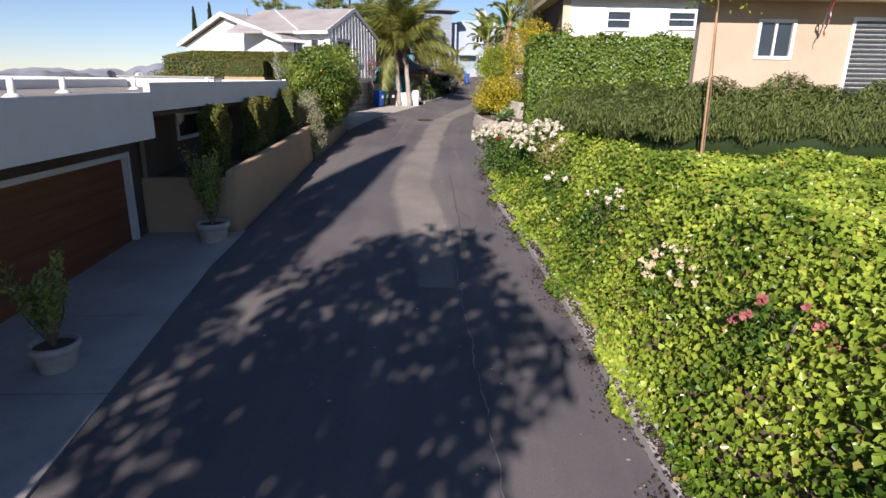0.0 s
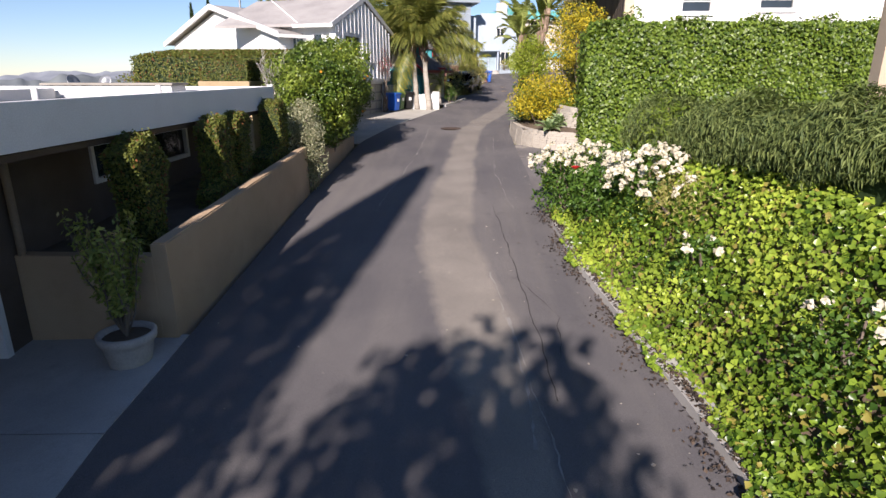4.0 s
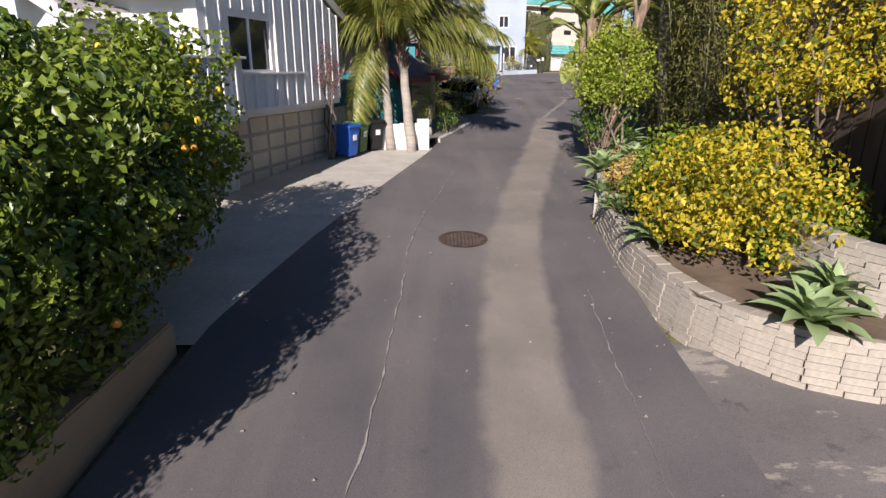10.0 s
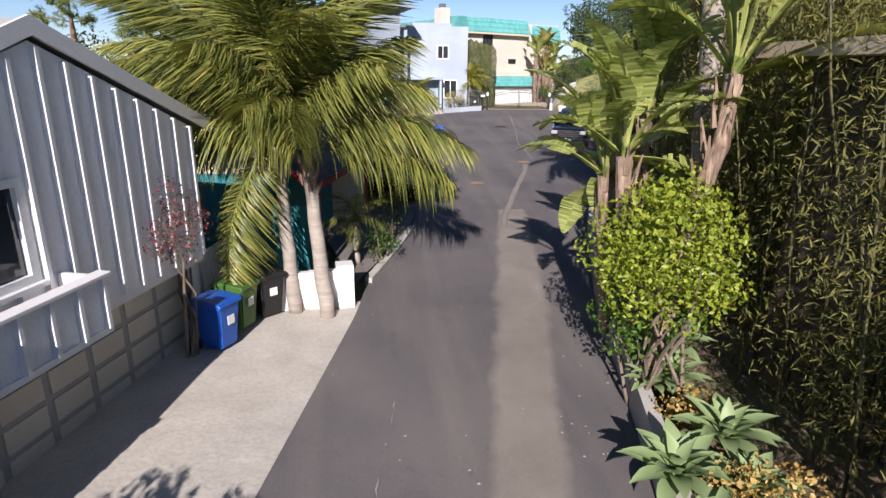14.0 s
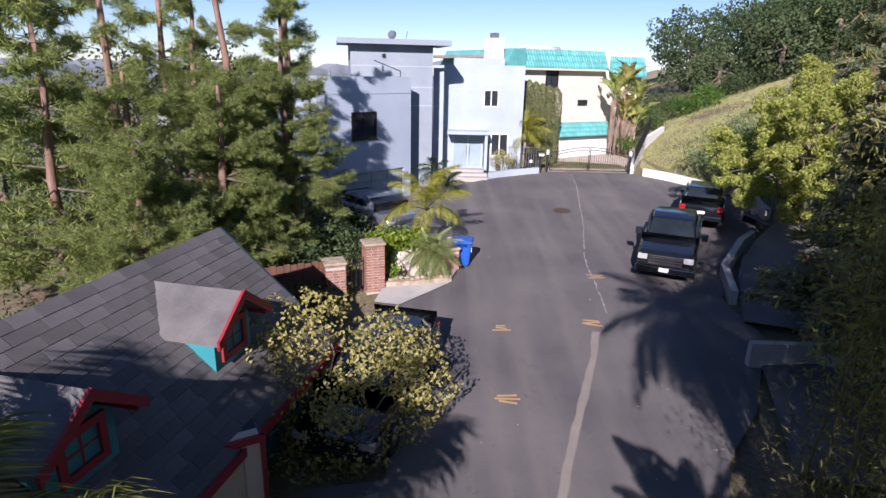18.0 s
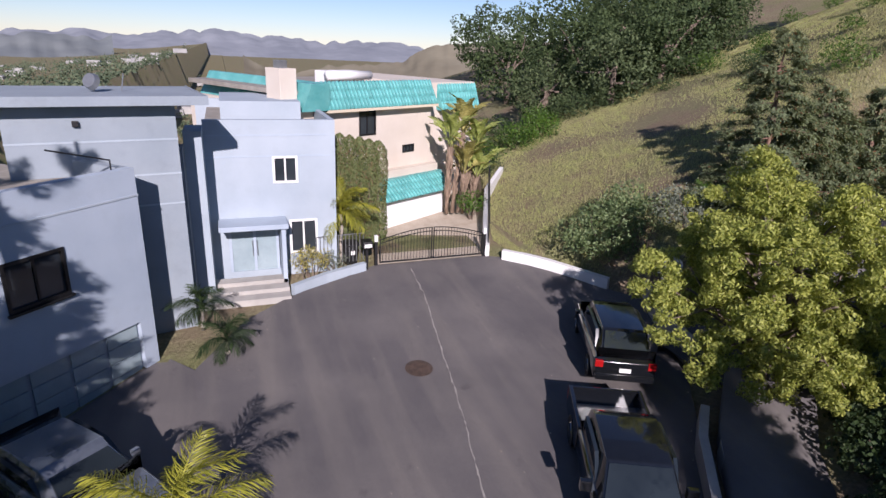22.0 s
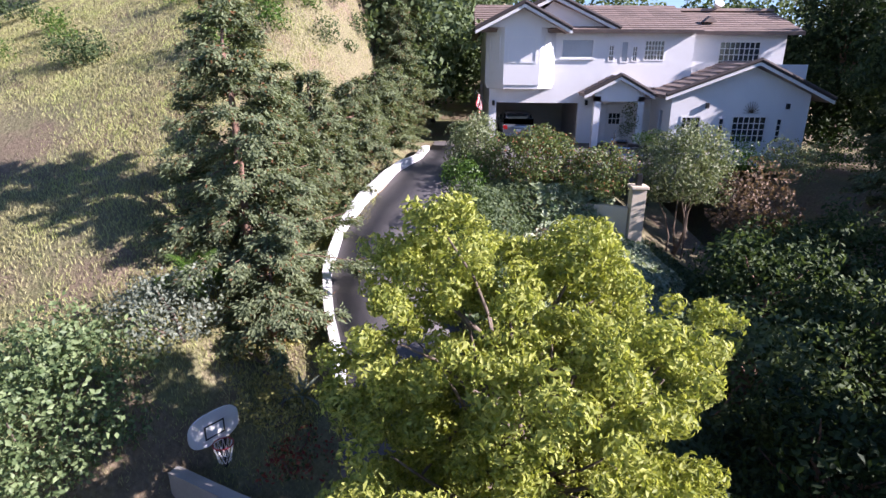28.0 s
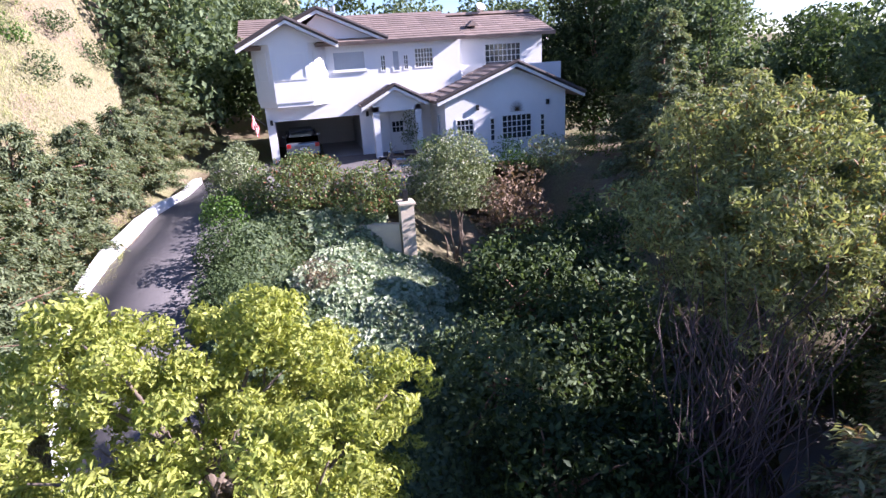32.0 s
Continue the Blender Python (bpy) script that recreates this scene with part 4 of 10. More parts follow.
def blue_house():
    """Garage block; local x runs along its front, y into it."""
    h = thing("blue_house", pose(-4.0, 61.75, 3.35, 0, 0, 46.5), "pale blue modern flat-roofed house with a tower", "house")
    W = 5.4
    win = (1.8, 3.2, 3.2, 4.35)
    gd = (0.9, 4.95, -0.2, 1.62)
    part("front_wall", wall_holes(0, W, -0.6, 5.9, [win, gd], 0.25, "y", 0.0), BLUE, h)
    part("side_wall", bx(0, 0.25, 0.25, 6.0, -2.5, 5.9), BLUE, h)
    # the right return is a darker, greyer tone than the front
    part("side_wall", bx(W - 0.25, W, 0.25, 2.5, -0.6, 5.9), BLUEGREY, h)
    part("band", bx(-0.02, W + 0.02, -0.02, 0.0, 5.15, 5.2), PALEBLUE, h)
    part("roof_deck", bx(0.25, W - 0.25, 0.25, 6.0, 5.3, 5.45), GRAVEL, h)
    part("garage_back", bx(0.3, W - 0.3, 1.2, 1.3, -0.5, 2.3), NAVY, h)
    d = part("garage_door", bx(0.9, 4.95, 0.14, 0.18, -0.2, 1.62), BLUEGREY, h, "grey glazed garage door")
    for i in range(4):
        for k in range(4):
            part("pane", bx(0.97 + i * 1.0, 1.88 + i * 1.0, 0.10, 0.138, -0.16 + k * 0.445, 0.24 + k * 0.445, 0.006), FROST, d)
    window(h, "window", *win, 0.0, BLACK, GLASS, "y", -1, (1, 0), 0.06, True)
    part("downpipe", cy((0.35, -0.06, -0.4), (0.35, -0.06, 5.2), 0.04), BLUEGREY, h)
    rail = part("roof_railing", bx(0.02, 0.06, 0.3, 6.0, 6.35, 6.4), GREYMETAL, h)
    for i in range(9):
        part("post", cy((0.04, 0.35 + i * 0.7, 5.9), (0.04, 0.35 + i * 0.7, 6.36), 0.02, seg=6), GREYMETAL, rail)
    part("vent_pipe", cy((1.2, 0.7, 5.4), (1.2, 0.7, 6.15), 0.05), GREYMETAL, h)
    part("handrail", cy((3.4, 0.3, 6.6), (4.9, 0.2, 6.15), 0.02, seg=6), BLACK, h)
    part("handrail", cy((4.9, 0.2, 6.15), (4.9, 0.2, 5.9), 0.02, seg=6), BLACK, h)
    t = thing("tower_house", pose(-3.3, 66.6, 3.4, 0, 0, 11), "blue-grey stair tower with a thin projecting roof", "house")
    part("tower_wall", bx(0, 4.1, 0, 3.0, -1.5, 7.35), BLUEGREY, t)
    for z in (4.4, 5.3, 6.3):
        part("band", bx(-0.01, 4.11, -0.012, 0.0, z, z + 0.05), PALEBLUE, t)
    part("roof_slab", bx(-0.6, 4.9, -0.6, 3.4, 7.35, 7.55, 0.02), BLUEGREY, t)
    part("roof_edge", bx(-0.63, 4.93, -0.63, -0.6, 7.33, 7.58), BLUEGREY, t)
    dish = part("satellite_dish", cy((2.2, 1.2, 7.55), (2.2, 1.2, 7.78), 0.03), GREYMETAL, t)
    part("reflector", cy((2.2, 1.15, 7.82), (2.1, 1.05, 7.88), 0.24, 0.2, seg=14), GREYMETAL, dish)
    part("aerial", cy((2.9, 1.4, 7.55), (3.0, 1.4, 8.05), 0.018, seg=5), GREYMETAL, t)
    part("roof_edge", bx(4.9, 4.93, -0.6, 3.4, 7.33, 7.58), BLUEGREY, t)
    window(t, "window", 0.6, 1.1, 2.0, 6.0, 4.1, BLUEGREY, GLASS, "x", 1, (0, 3), 0.05)
    window(t, "window", 1.7, 2.2, 1.2, 6.6, 4.1, BLUEGREY, GLASS, "x", 1, (0, 4), 0.05)
    part("lamp", bx(1.55, 1.7, -0.12, 0, 6.75, 6.9, 0.01), BLACK, t)
    w = thing("white_block_house", pose(1.3, 70.3, 4.0, 0, 0, 0), "very pale blue house front with a canopied glass door", "house")
    part("front_wall", wall_holes(0, 4.3, -0.4, 5.9, [(0.55, 2.35, 0.3, 2.1), (2.25, 3.1, 3.65, 4.6), (2.75, 3.75, 0.9, 2.2)], 0.25, "y", 0.0), PALEBLUE, w)
    part("pier", bx(-0.55, 0.0, -1.3, 0.3, -0.6, 5.7), PALEBLUE, w)
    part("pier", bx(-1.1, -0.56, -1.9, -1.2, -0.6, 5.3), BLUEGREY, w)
    part("roof_deck", bx(0.0, 4.3, 0.25, 8.0, 5.3, 5.5), GRAVEL, w)
    part("side_wall", bx(4.3, 4.5, 0.0, 8.0, -0.4, 5.9), PALEBLUE, w)
    part("back_wall", bx(-0.5, 4.5, 8.0, 8.2, -2.0, 5.9), PALEBLUE, w)
    for z in (4.6, 5.35):
        part("band", bx(0, 4.3, -0.012, 0, z, z + 0.04), BLUE, w)
    dr = part("door", bx(0.62, 2.28, 0.06, 0.1, 0.3, 2.05), FROST, w, "double frosted glass door")
    for x in (0.55, 1.40, 2.22):
        part("stile", bx(x, x + 0.1, 0.02, 0.12, 0.3, 2.08), BLUE, dr)
    for x in (1.37, 1.53):
        part("handle", cy((x, -0.02, 0.9), (x, -0.02, 1.5), 0.015, seg=6), GREYMETAL, dr)
    part("canopy", bx(0.25, 2.6, -1.1, 0.0, 2.2, 2.38, 0.02), BLUE, w)
    part("canopy_fin", bx(2.35, 2.5, -1.0, 0.0, -0.1, 2.2), BLUE, w)
    window(w, "window", 2.25, 3.1, 3.65, 4.6, 0.0, WHITE, GLASS, "y", -1, (1, 0), 0.06)
    window(w, "window", 2.75, 3.75, 0.9, 2.2, 0.0, WHITE, GLASS, "y", -1, (1, 0), 0.06)
    part("roof_box", bx(0.6, 3.6, 2.5, 6.5, 5.5, 6.3), PALEBLUE, w)
    for x, y, z in ((0.2, -0.5, 0.28), (0.2, -1.0, 0.14), (0.2, -1.5, 0.0)):
        tagged(part("door_step", bx(1.3 + x - 0.9, 1.3 + 2.5, 70.3 + y - 0.5, 70.3 + y, 3.6, 4.0 + z - 0.02, 0.01), CONCRETE), "grey concrete entrance step", "step", kind="structure")


blue_house()
tagged(raw("garage_yard", [(-4.6, 60.6, 3.32), (-1.6, 57.6, 3.18), (1.8, 56.6, 3.16), (1.4, 60.9, 3.30), (0.9, 64.6, 3.50), (-0.2, 65.9, 3.52)], [(0, 1, 2, 3, 4, 5)], ASPHALT), "shaded asphalt yard before the blue garage", "driveway", kind="structure")


def teal_house():
    """Warm white house with turquoise tile skirts; local x along its front, y into it."""
    h = thing("teal_roof_house", pose(5.2, 73.9, 4.2, 0, 0, 29), "warm white stucco house with turquoise tiled mansard roof", "house")
    part("front_wall", wall_holes(-0.4, 7.9, -0.6, 5.7, [(3.0, 4.0, 4.35, 5.5), (5.85, 6.65, 3.3, 3.65), (2.85, 3.3, 2.1, 3.7)], 0.3, "y", 0.0), PINKCREAM, h)
    part("side_wall", bx(-0.4, -0.1, 0.3, 9, -0.6, 5.7), PINKCREAM, h)
    part("side_wall", bx(7.6, 7.9, 0.3, 9, -0.6, 6.6), PINKCREAM, h)
    part("second_block", bx(7.9, 12.2, 0.6, 9, -0.6, 6.6), PINKCREAM, h)
    part("roof_deck", bx(-0.4, 7.9, 0.3, 9, 6.2, 6.4), GRAVEL, h)
    part("chimney", bx(-1.0, -0.2, 0.2, 1.2, -0.6, 7.3, 0.02), PINKCREAM, h)
    part("chimney_cap", bx(-0.8, -0.45, 0.45, 0.9, 7.3, 7.6), GREYMETAL, h)
    window(h, "window", 3.0, 4.0, 4.35, 5.5, 0.0, BLACK, GLASS, "y", -1, (1, 0), 0.05)
    window(h, "window", 5.85, 6.65, 3.3, 3.65, 0.0, BLACK, GLASS, "y", -1, (2, 0), 0.04)
    window(h, "window", 2.85, 3.3, 2.1, 3.7, 0.0, WHITE, GLASS, "y", -1, (0, 0), 0.05)
    # garage front under a tiled skirt
    part("garage_front", bx(3.1, 8.0, -1.3, 0.0, -0.6, 1.6), PINKCREAM, h)
    d = part("garage_door", bx(3.4, 7.6, -1.335, -1.302, -0.4, 1.35), WHITE, h, "white sectional garage door")
    part("garage_parapet", bx(3.1, 8.0, -0.5, 0.0, 1.6, 2.6), PINKCREAM, h)
    # tiles: each one a rounded bar running down the slope
    def skirt(name, x0, x1, y0, z0, y1, z1):
        s = part(name, pr([(y0, z0 - 0.02), (y1, z1), (y1 + 0.3, z1), (y1 + 0.3, z0 - 0.02)], x0, x1, "x"), TEALTILE, h)
        n = int((x1 - x0) / 0.21)
        proto = None
        for i in range(n):
            x = x0 + (x1 - x0) * (i + 0.5) / n
            for k in range(3):
                a = Vector((x, y0 + (y1 - y0) * k / 3, z0 + (z1 - z0) * k / 3))
                b = Vector((x, y0 + (y1 - y0) * (k + 1.08) / 3, z0 + (z1 - z0) * (k + 1.08) / 3))
                if proto is None:
                    bm = cyl(bmesh.new(), (0, 0, 0), b - a, 0.068, 0.056, 7)
                    proto = part("tile", bm, TEALTILE, s, smooth=True)
                    proto.location = a
                else:
                    o = new("tile", proto.data)
                    o.parent = s
                    o.location = a
        return s
    skirt("mansard", 0.9, 7.95, -0.45, 5.65, 0.15, 6.75)
    s = part("mansard", pr([(0.15, 5.65), (1.0, 5.65), (1.0, 6.75), (0.75, 6.75)], -0.3, 9, "y"), TEALTILE, h)
    part("mansard", pr([(-0.42, 5.63), (1.0, 5.63), (1.0, 6.73), (0.1, 6.73)], -0.42, 0.9, "y"), TEALTILE, h)
    skirt("mansard", 9.0, 12.3, 0.15, 5.2, 0.6, 6.5)
    skirt("garage_skirt", 3.1, 8.0, -1.75, 1.5, -0.8, 2.25)
    part("eave_board", bx(0.9, 7.95, -0.47, 0.0, 5.52, 5.64), CREAM, h)
    for x in (3.6, 4.5, 5.3):
        part("roof_unit", bx(x, x + 0.7, 3.0, 4.0, 6.4, 7.05, 0.04), WHITE, h)
    part("roof_duct", cy((3.4, 2.8, 6.85), (6.2, 2.8, 6.85), 0.22), WHITE, h, smooth=True)


teal_house()

# ======== houses on the hill side of the lane ========
PEACH = surf("peach_stucco", (0.45, 0.35, 0.25), (0.52, 0.41, 0.30), 0.7, 0.9, 0.3, 60, grime=0.15)
EAVE = surf("tan_eave_board", (0.50, 0.42, 0.30), (0.58, 0.49, 0.36), 1.0, 0.8, 0.15, 40)
DARKWOOD = surf("dark_brown_boards", (0.06, 0.045, 0.035), (0.11, 0.085, 0.065), 1.5, 0.85, 0.3, 30, stretch=(3, 3, 0.4))
HOUSEWHITE = surf("white_stucco", (0.72, 0.72, 0.72), (0.79, 0.79, 0.79), 0.5, 0.85, 0.2, 60, grime=0.10)
CLAYTILE = surf("pinkish_grey_roof_tile", (0.24, 0.18, 0.15), (0.36, 0.28, 0.24), 1.2, 0.9, 0.3, 30, per_piece=0.3)
RIDGE = plain("dark_brown_ridge_tile", (0.05, 0.04, 0.038), 0.8)
FLAGRED = plain("flag_red", (0.45, 0.02, 0.03), 0.8)
FLAGWHITE = plain("flag_white", (0.7, 0.68, 0.66), 0.8)
FLAGBLUE = plain("flag_blue", (0.02, 0.03, 0.12), 0.8)
BLIND = plain("white_blind", (0.55, 0.55, 0.54), 0.6)


def flag(parent, at, tip, drop, n=7):
    """A striped flag that hangs from a slanted pole."""
    a, b = Vector(at), Vector(tip)
    part("pole", cy(a, b, 0.015, seg=6), GREYMETAL, parent)
    d = (b - a).normalized()
    for i in range(n):
        bm = bmesh.new()
        q = []
        for j in range(7):
            s = j / 6
            for e in (0, 1):
                p = b - d * (0.05 + 0.07 * (i + e)) + Vector((0.05 * math.sin(s * 6 + i), 0.05 * math.cos(s * 5 + i * 0.7), -drop * s - 0.03 * (i + e)))
                q.append(bm.verts.new(p))
        for j in range(6):
            bm.faces.new((q[2 * j], q[2 * j + 1], q[2 * j + 3], q[2 * j + 2]))
        part("flag_stripe", bm, FLAGRED if i % 2 == 0 else FLAGWHITE, parent)


def peach_house():
    h = thing("peach_house", BLANK, "peach stucco house with white-framed windows and a small flag", "house")
    holes = [(7.9, 8.8, 4.22, 5.12), (10.2, 12.8, 2.5, 5.2)]
    part("front_wall", wall_holes(6.45, 18, 1.8, 5.55, holes, 0.25, "y", 14.5), PEACH, h)
    part("side_wall", pr([(6.45, 14.75), (6.8, 14.75), (10.2, 17.6), (9.85, 17.6)], 1.8, 5.55), PEACH, h)
    part("back_wall", bx(9.85, 18, 17.6, 17.8, 1.8, 5.55), PEACH, h)
    part("roof", pr([(5.9, 13.7), (18.5, 13.7), (18.5, 18.2), (9.9, 18.2)], 5.55, 5.75), EAVE, h)
    part("fascia", bx(5.9, 18.5, 13.64, 13.7, 5.5, 5.8), EAVE, h)
    part("fascia", pr([(5.85, 13.7), (5.9, 13.7), (9.9, 18.2), (9.85, 18.2)], 5.5, 5.8), EAVE, h)
    window(h, "window", *holes[0], 14.5, WHITE, GLASS, "y", -1, (1, 0), 0.06, False, 0.12)
    w = window(h, "shuttered_window", *holes[1], 14.5, WHITE, GLASS, "y", -1, (1, 0), 0.07, False, 0.12)
    for i in range(22):
        for ua, ub in ((10.28, 11.45), (11.55, 12.72)):
            z = 2.62 + i * 0.115
            bm = bx(ua, ub, -0.035, 0.035, -0.006, 0.006)
            bmesh.ops.rotate(bm, cent=(0, 0, 0), matrix=Matrix.Rotation(radians(-35), 3, "X"), verts=bm.verts)
            bmesh.ops.translate(bm, vec=(0, 14.50, z), verts=bm.verts)
            part("louvre", bm, BLIND, w)
    flag(h, (9.4, 14.48, 4.72), (9.15, 13.7, 5.75), 0.42)


peach_house()


def clapboard_house():
    h = thing("clapboard_house", BLANK, "white clapboard house with dark wooden side above the ivy hedge", "house")
    z0 = 2.0
    holes = [(7.0, 8.05, 5.75, 6.5), (9.6, 10.8, 5.85, 6.5)]
    part("front_wall", wall_holes(5.35, 17, z0, 7.0, holes, 0.2, "y", 25.6), WHITE, h)
    for k in range(13):
        z = 4.55 + k * 0.19
        x0 = 5.4
        cuts = [x0] + [v for hh in holes if hh[2] < z + 0.1 and hh[3] > z for v in (hh[0] - 0.05, hh[1] + 0.05)] + [17]
        for a, b in zip(cuts[::2], cuts[1::2]):
            bm = bmesh.new()
            prism(bm, [(25.6, z), (25.562, z), (25.585, z + 0.185), (25.6, z + 0.185)], a, b, "x")
            part("clapboard", bm, WHITE, h)
    for x0, x1, za, zb in holes:
        window(h, "window", x0, x1, za, zb, 25.6, WHITE, GLASS, "y", -1, (0, 1), 0.06, True)
    part("side_wall", bx(5.15, 5.35, 25.6, 34, z0, 7.0), DARKWOOD, h)
    for i in range(24):
        part("board", bx(5.12, 5.15, 25.65 + i * 0.34, 25.65 + i * 0.34 + 0.31, z0, 7.0), DARKWOOD, h)
    part("corner_board", bx(5.1, 5.42, 25.5, 25.6, z0, 7.0), EAVE, h)
    part("back_wall", bx(5.15, 17, 34, 34.2, z0, 7.0), DARKWOOD, h)
    part("roof", bx(4.6, 17.5, 25.0, 34.8, 7.0, 7.2), EAVE, h)
    part("fascia", bx(4.55, 17.5, 24.94, 25.0, 6.95, 7.26), EAVE, h)


clapboard_house()


def shelf_house():
    """The white two-storey house on the shelf: local x runs along its front to the viewer's right, y into the hill."""
    Z = 7.9
    h = thing("white_tiled_house", pose(39.6, 59.0, Z, 0, 0, -90), "white two-storey stucco house with brown tile roof", "house")
    # local x = 59 - y, local y = x - 39.6
    D = 0.0
    H1 = 2.35
    holes = [(0.85, 5.25, -0.3, 2.15)]
    part("garage_front", wall_holes(0.45, 6.2, -0.4, 3.0, holes, 0.3, "y", D), HOUSEWHITE, h)
    part("garage_side", bx(0.45, 0.7, 0.3, 9, -0.6, 3.0), HOUSEWHITE, h)
    part("garage_inner_wall", bx(0.75, 5.6, 6.4, 6.6, -0.3, 3.0), PINKCREAM, h)
    part("garage_inner_wall", bx(5.5, 5.7, 0.3, 6.4, -0.3, 3.0), PINKCREAM, h)
    part("garage_floor", bx(0.7, 5.5, 0.0, 6.4, -0.3, -0.02), CONCRETE, h)
    part("garage_ceiling", bx(0.7, 5.5, 0.3, 6.4, 2.5, 2.6), HOUSEWHITE, h)
    # upper storey: bay over the garage, gable, long wall
    up = [(4.15, 5.85, 4.45, 5.4), (6.55, 6.9, 4.25, 5.25), (7.25, 7.65, 4.25, 5.3), (8.05, 8.35, 4.3, 5.1), (8.45, 9.5, 4.35, 5.35)]
    part("upper_wall", wall_holes(0.25, 11.0, 3.0, 5.9, [up[0], up[2], up[4], (6.62, 6.9, 4.3, 5.1), (7.85, 8.12, 4.3, 5.05)], 0.3, "y", D), HOUSEWHITE, h)
    part("side_wall", bx(0.25, 0.5, 0.3, 9, 3.0, 5.9), HOUSEWHITE, h)
    window(h, "window", *up[0], D, WHITE, BLINDGLASS, "y", -1, (0, 0), 0.06, True)
    window(h, "window", *up[2], D, WHITE, BLINDGLASS, "y", -1, (0, 0), 0.05)
    window(h, "window", *up[4], D, WHITE, GLASS, "y", -1, (5, 3), 0.05)
    window(h, "window", 6.62, 6.9, 4.3, 5.1, D, WHITE, GLASS, "y", -1, (1, 2), 0.04)
    window(h, "window", 7.85, 8.12, 4.3, 5.05, D, WHITE, GLASS, "y", -1, (1, 2), 0.04)
    # three-sided bay
    bay = part("bay", pr([(0.2, D + 0.01), (1.1, D - 0.9), (2.95, D - 0.9), (3.85, D + 0.01)], 3.1, 5.9), HOUSEWHITE, h)
    part("bay_base", pr([(0.28, D), (1.13, D - 0.84), (2.92, D - 0.84), (3.77, D)], 2.9, 3.1), HOUSEWHITE, h)
    window(bay, "window", 1.3, 2.75, 4.2, 5.45, D - 0.9, WHITE, BLINDGLASS, "y", -1, (0, 0), 0.06, False, 0.01)
    for s, cx in ((1, 0.65), (-1, 3.4)):
        a = thing_part("side_window", bay, pose(cx, D - 0.45, 0, 0, 0, -45 * s))
        window(a, "window", -0.35, 0.35, 4.15, 5.5, -0.012, WHITE, GLASS, "y", -1, (0, 0), 0.05, False, 0.004)
    part("bay_gable", pr([(0.15, 5.9), (3.9, 5.9), (2.0, 6.85)], D - 0.9, D - 0.7, "y"), HOUSEWHITE, h)
    part("back_gable", pr([(2.0, 5.9), (6.7, 5.9), (3.6, 7.2)], D, D + 0.2, "y"), HOUSEWHITE, h)
    # right-hand upper part set back, with a balcony
    part("upper_wall_set_back", wall_holes(11.0, 16.3, 2.2, 5.9, [(12.8, 15.0, 4.0, 5.35)], 0.3, "y", D + 1.2), HOUSEWHITE, h)
    part("return_wall", bx(10.8, 11.0, D + 0.3, D + 1.2, 3.0, 5.9), HOUSEWHITE, h)
    window(h, "french_window", 12.8, 15.0, 4.0, 5.35, D + 1.2, WHITE, GLASS, "y", -1, (7, 3), 0.05)
    part("end_wall", bx(16.1, 16.4, D + 1.5, 9, -0.6, 5.9), HOUSEWHITE, h)
    part("back_wall", bx(0.25, 16.4, 9, 9.2, -0.6, 5.9), HOUSEWHITE, h)
    part("balcony_parapet", bx(14.2, 16.5, D - 0.9, D - 0.75, 3.3, 4.2), HOUSEWHITE, h)
    part("balcony_floor", bx(11.0, 16.5, D - 0.9, D + 1.2, 3.15, 3.3), HOUSEWHITE, h)
    part("terrace_wall", bx(10.9, 16.5, D + 0.2, D + 0.4, -0.5, 3.15), HOUSEWHITE, h)
    # entrance porch
    part("entrance_wall", wall_holes(6.2, 9.2, -0.4, 3.0, [(6.85, 7.75, -0.1, 2.1)], 0.25, "y", D + 0.2), HOUSEWHITE, h)
    dd = part("front_door", bx(6.88, 7.72, D + 0.26, D + 0.31, -0.05, 2.07), WHITE, h, "white front door with small panes")
    for i in range(3):
        for k in range(2):
            part("pane", bx(7.0 + i * 0.21, 7.17 + i * 0.21, D + 0.25, D + 0.262, 1.05 + k * 0.3, 1.31 + k * 0.3), GLASS, dd)
    for x in (5.75, 7.95):
        part("porch_post", bx(x, x + 0.32, D - 1.6, D - 1.25, -0.3, 2.6), HOUSEWHITE, h)
    part("porch_beam", bx(5.75, 8.27, D - 1.6, D - 1.25, 2.35, 2.75), HOUSEWHITE, h)
    part("porch_gable", pr([(5.45, 2.75), (8.35, 2.75), (6.9, 3.45)], D - 1.6, D - 1.4, "y"), HOUSEWHITE, h)
    part("porch_floor", bx(5.7, 8.4, D - 1.7, D + 0.2, -0.4, 0.0), CONCRETE, h)
    # wing with its gable to the front
    wf = D - 2.9
    wh = [(9.75, 10.7, 0.6, 1.75), (11.55, 11.85, 0.5, 1.7), (12.2, 13.9, 0.5, 1.8), (14.35, 14.65, 0.5, 1.7)]
    part("wing_front", wall_holes(9.2, 15.8, -0.6, 2.9, wh, 0.25, "y", wf), HOUSEWHITE, h)
    part("wing_side", wall_holes(wf + 0.25, D + 0.2, -0.6, 2.9, [(wf + 1.0, wf + 1.7, 0.9, 2.0)], 0.25, "x", 9.2), HOUSEWHITE, h)
    part("wing_side", bx(15.55, 15.8, wf + 0.25, D + 0.2, -0.6, 2.9), HOUSEWHITE, h)
    part("wing_gable", pr([(9.2, 2.9), (15.8, 2.9), (12.9, 4.1)], wf, wf + 0.2, "y"), HOUSEWHITE, h)
    window(h, "window", *wh[0], wf, WHITE, GLASS, "y", -1, (3, 3), 0.05)
    window(h, "window", *wh[1], wf, WHITE, GLASS, "y", -1, (0, 3), 0.05)
    window(h, "french_window", *wh[2], wf, WHITE, GLASS, "y", -1, (5, 3), 0.06)
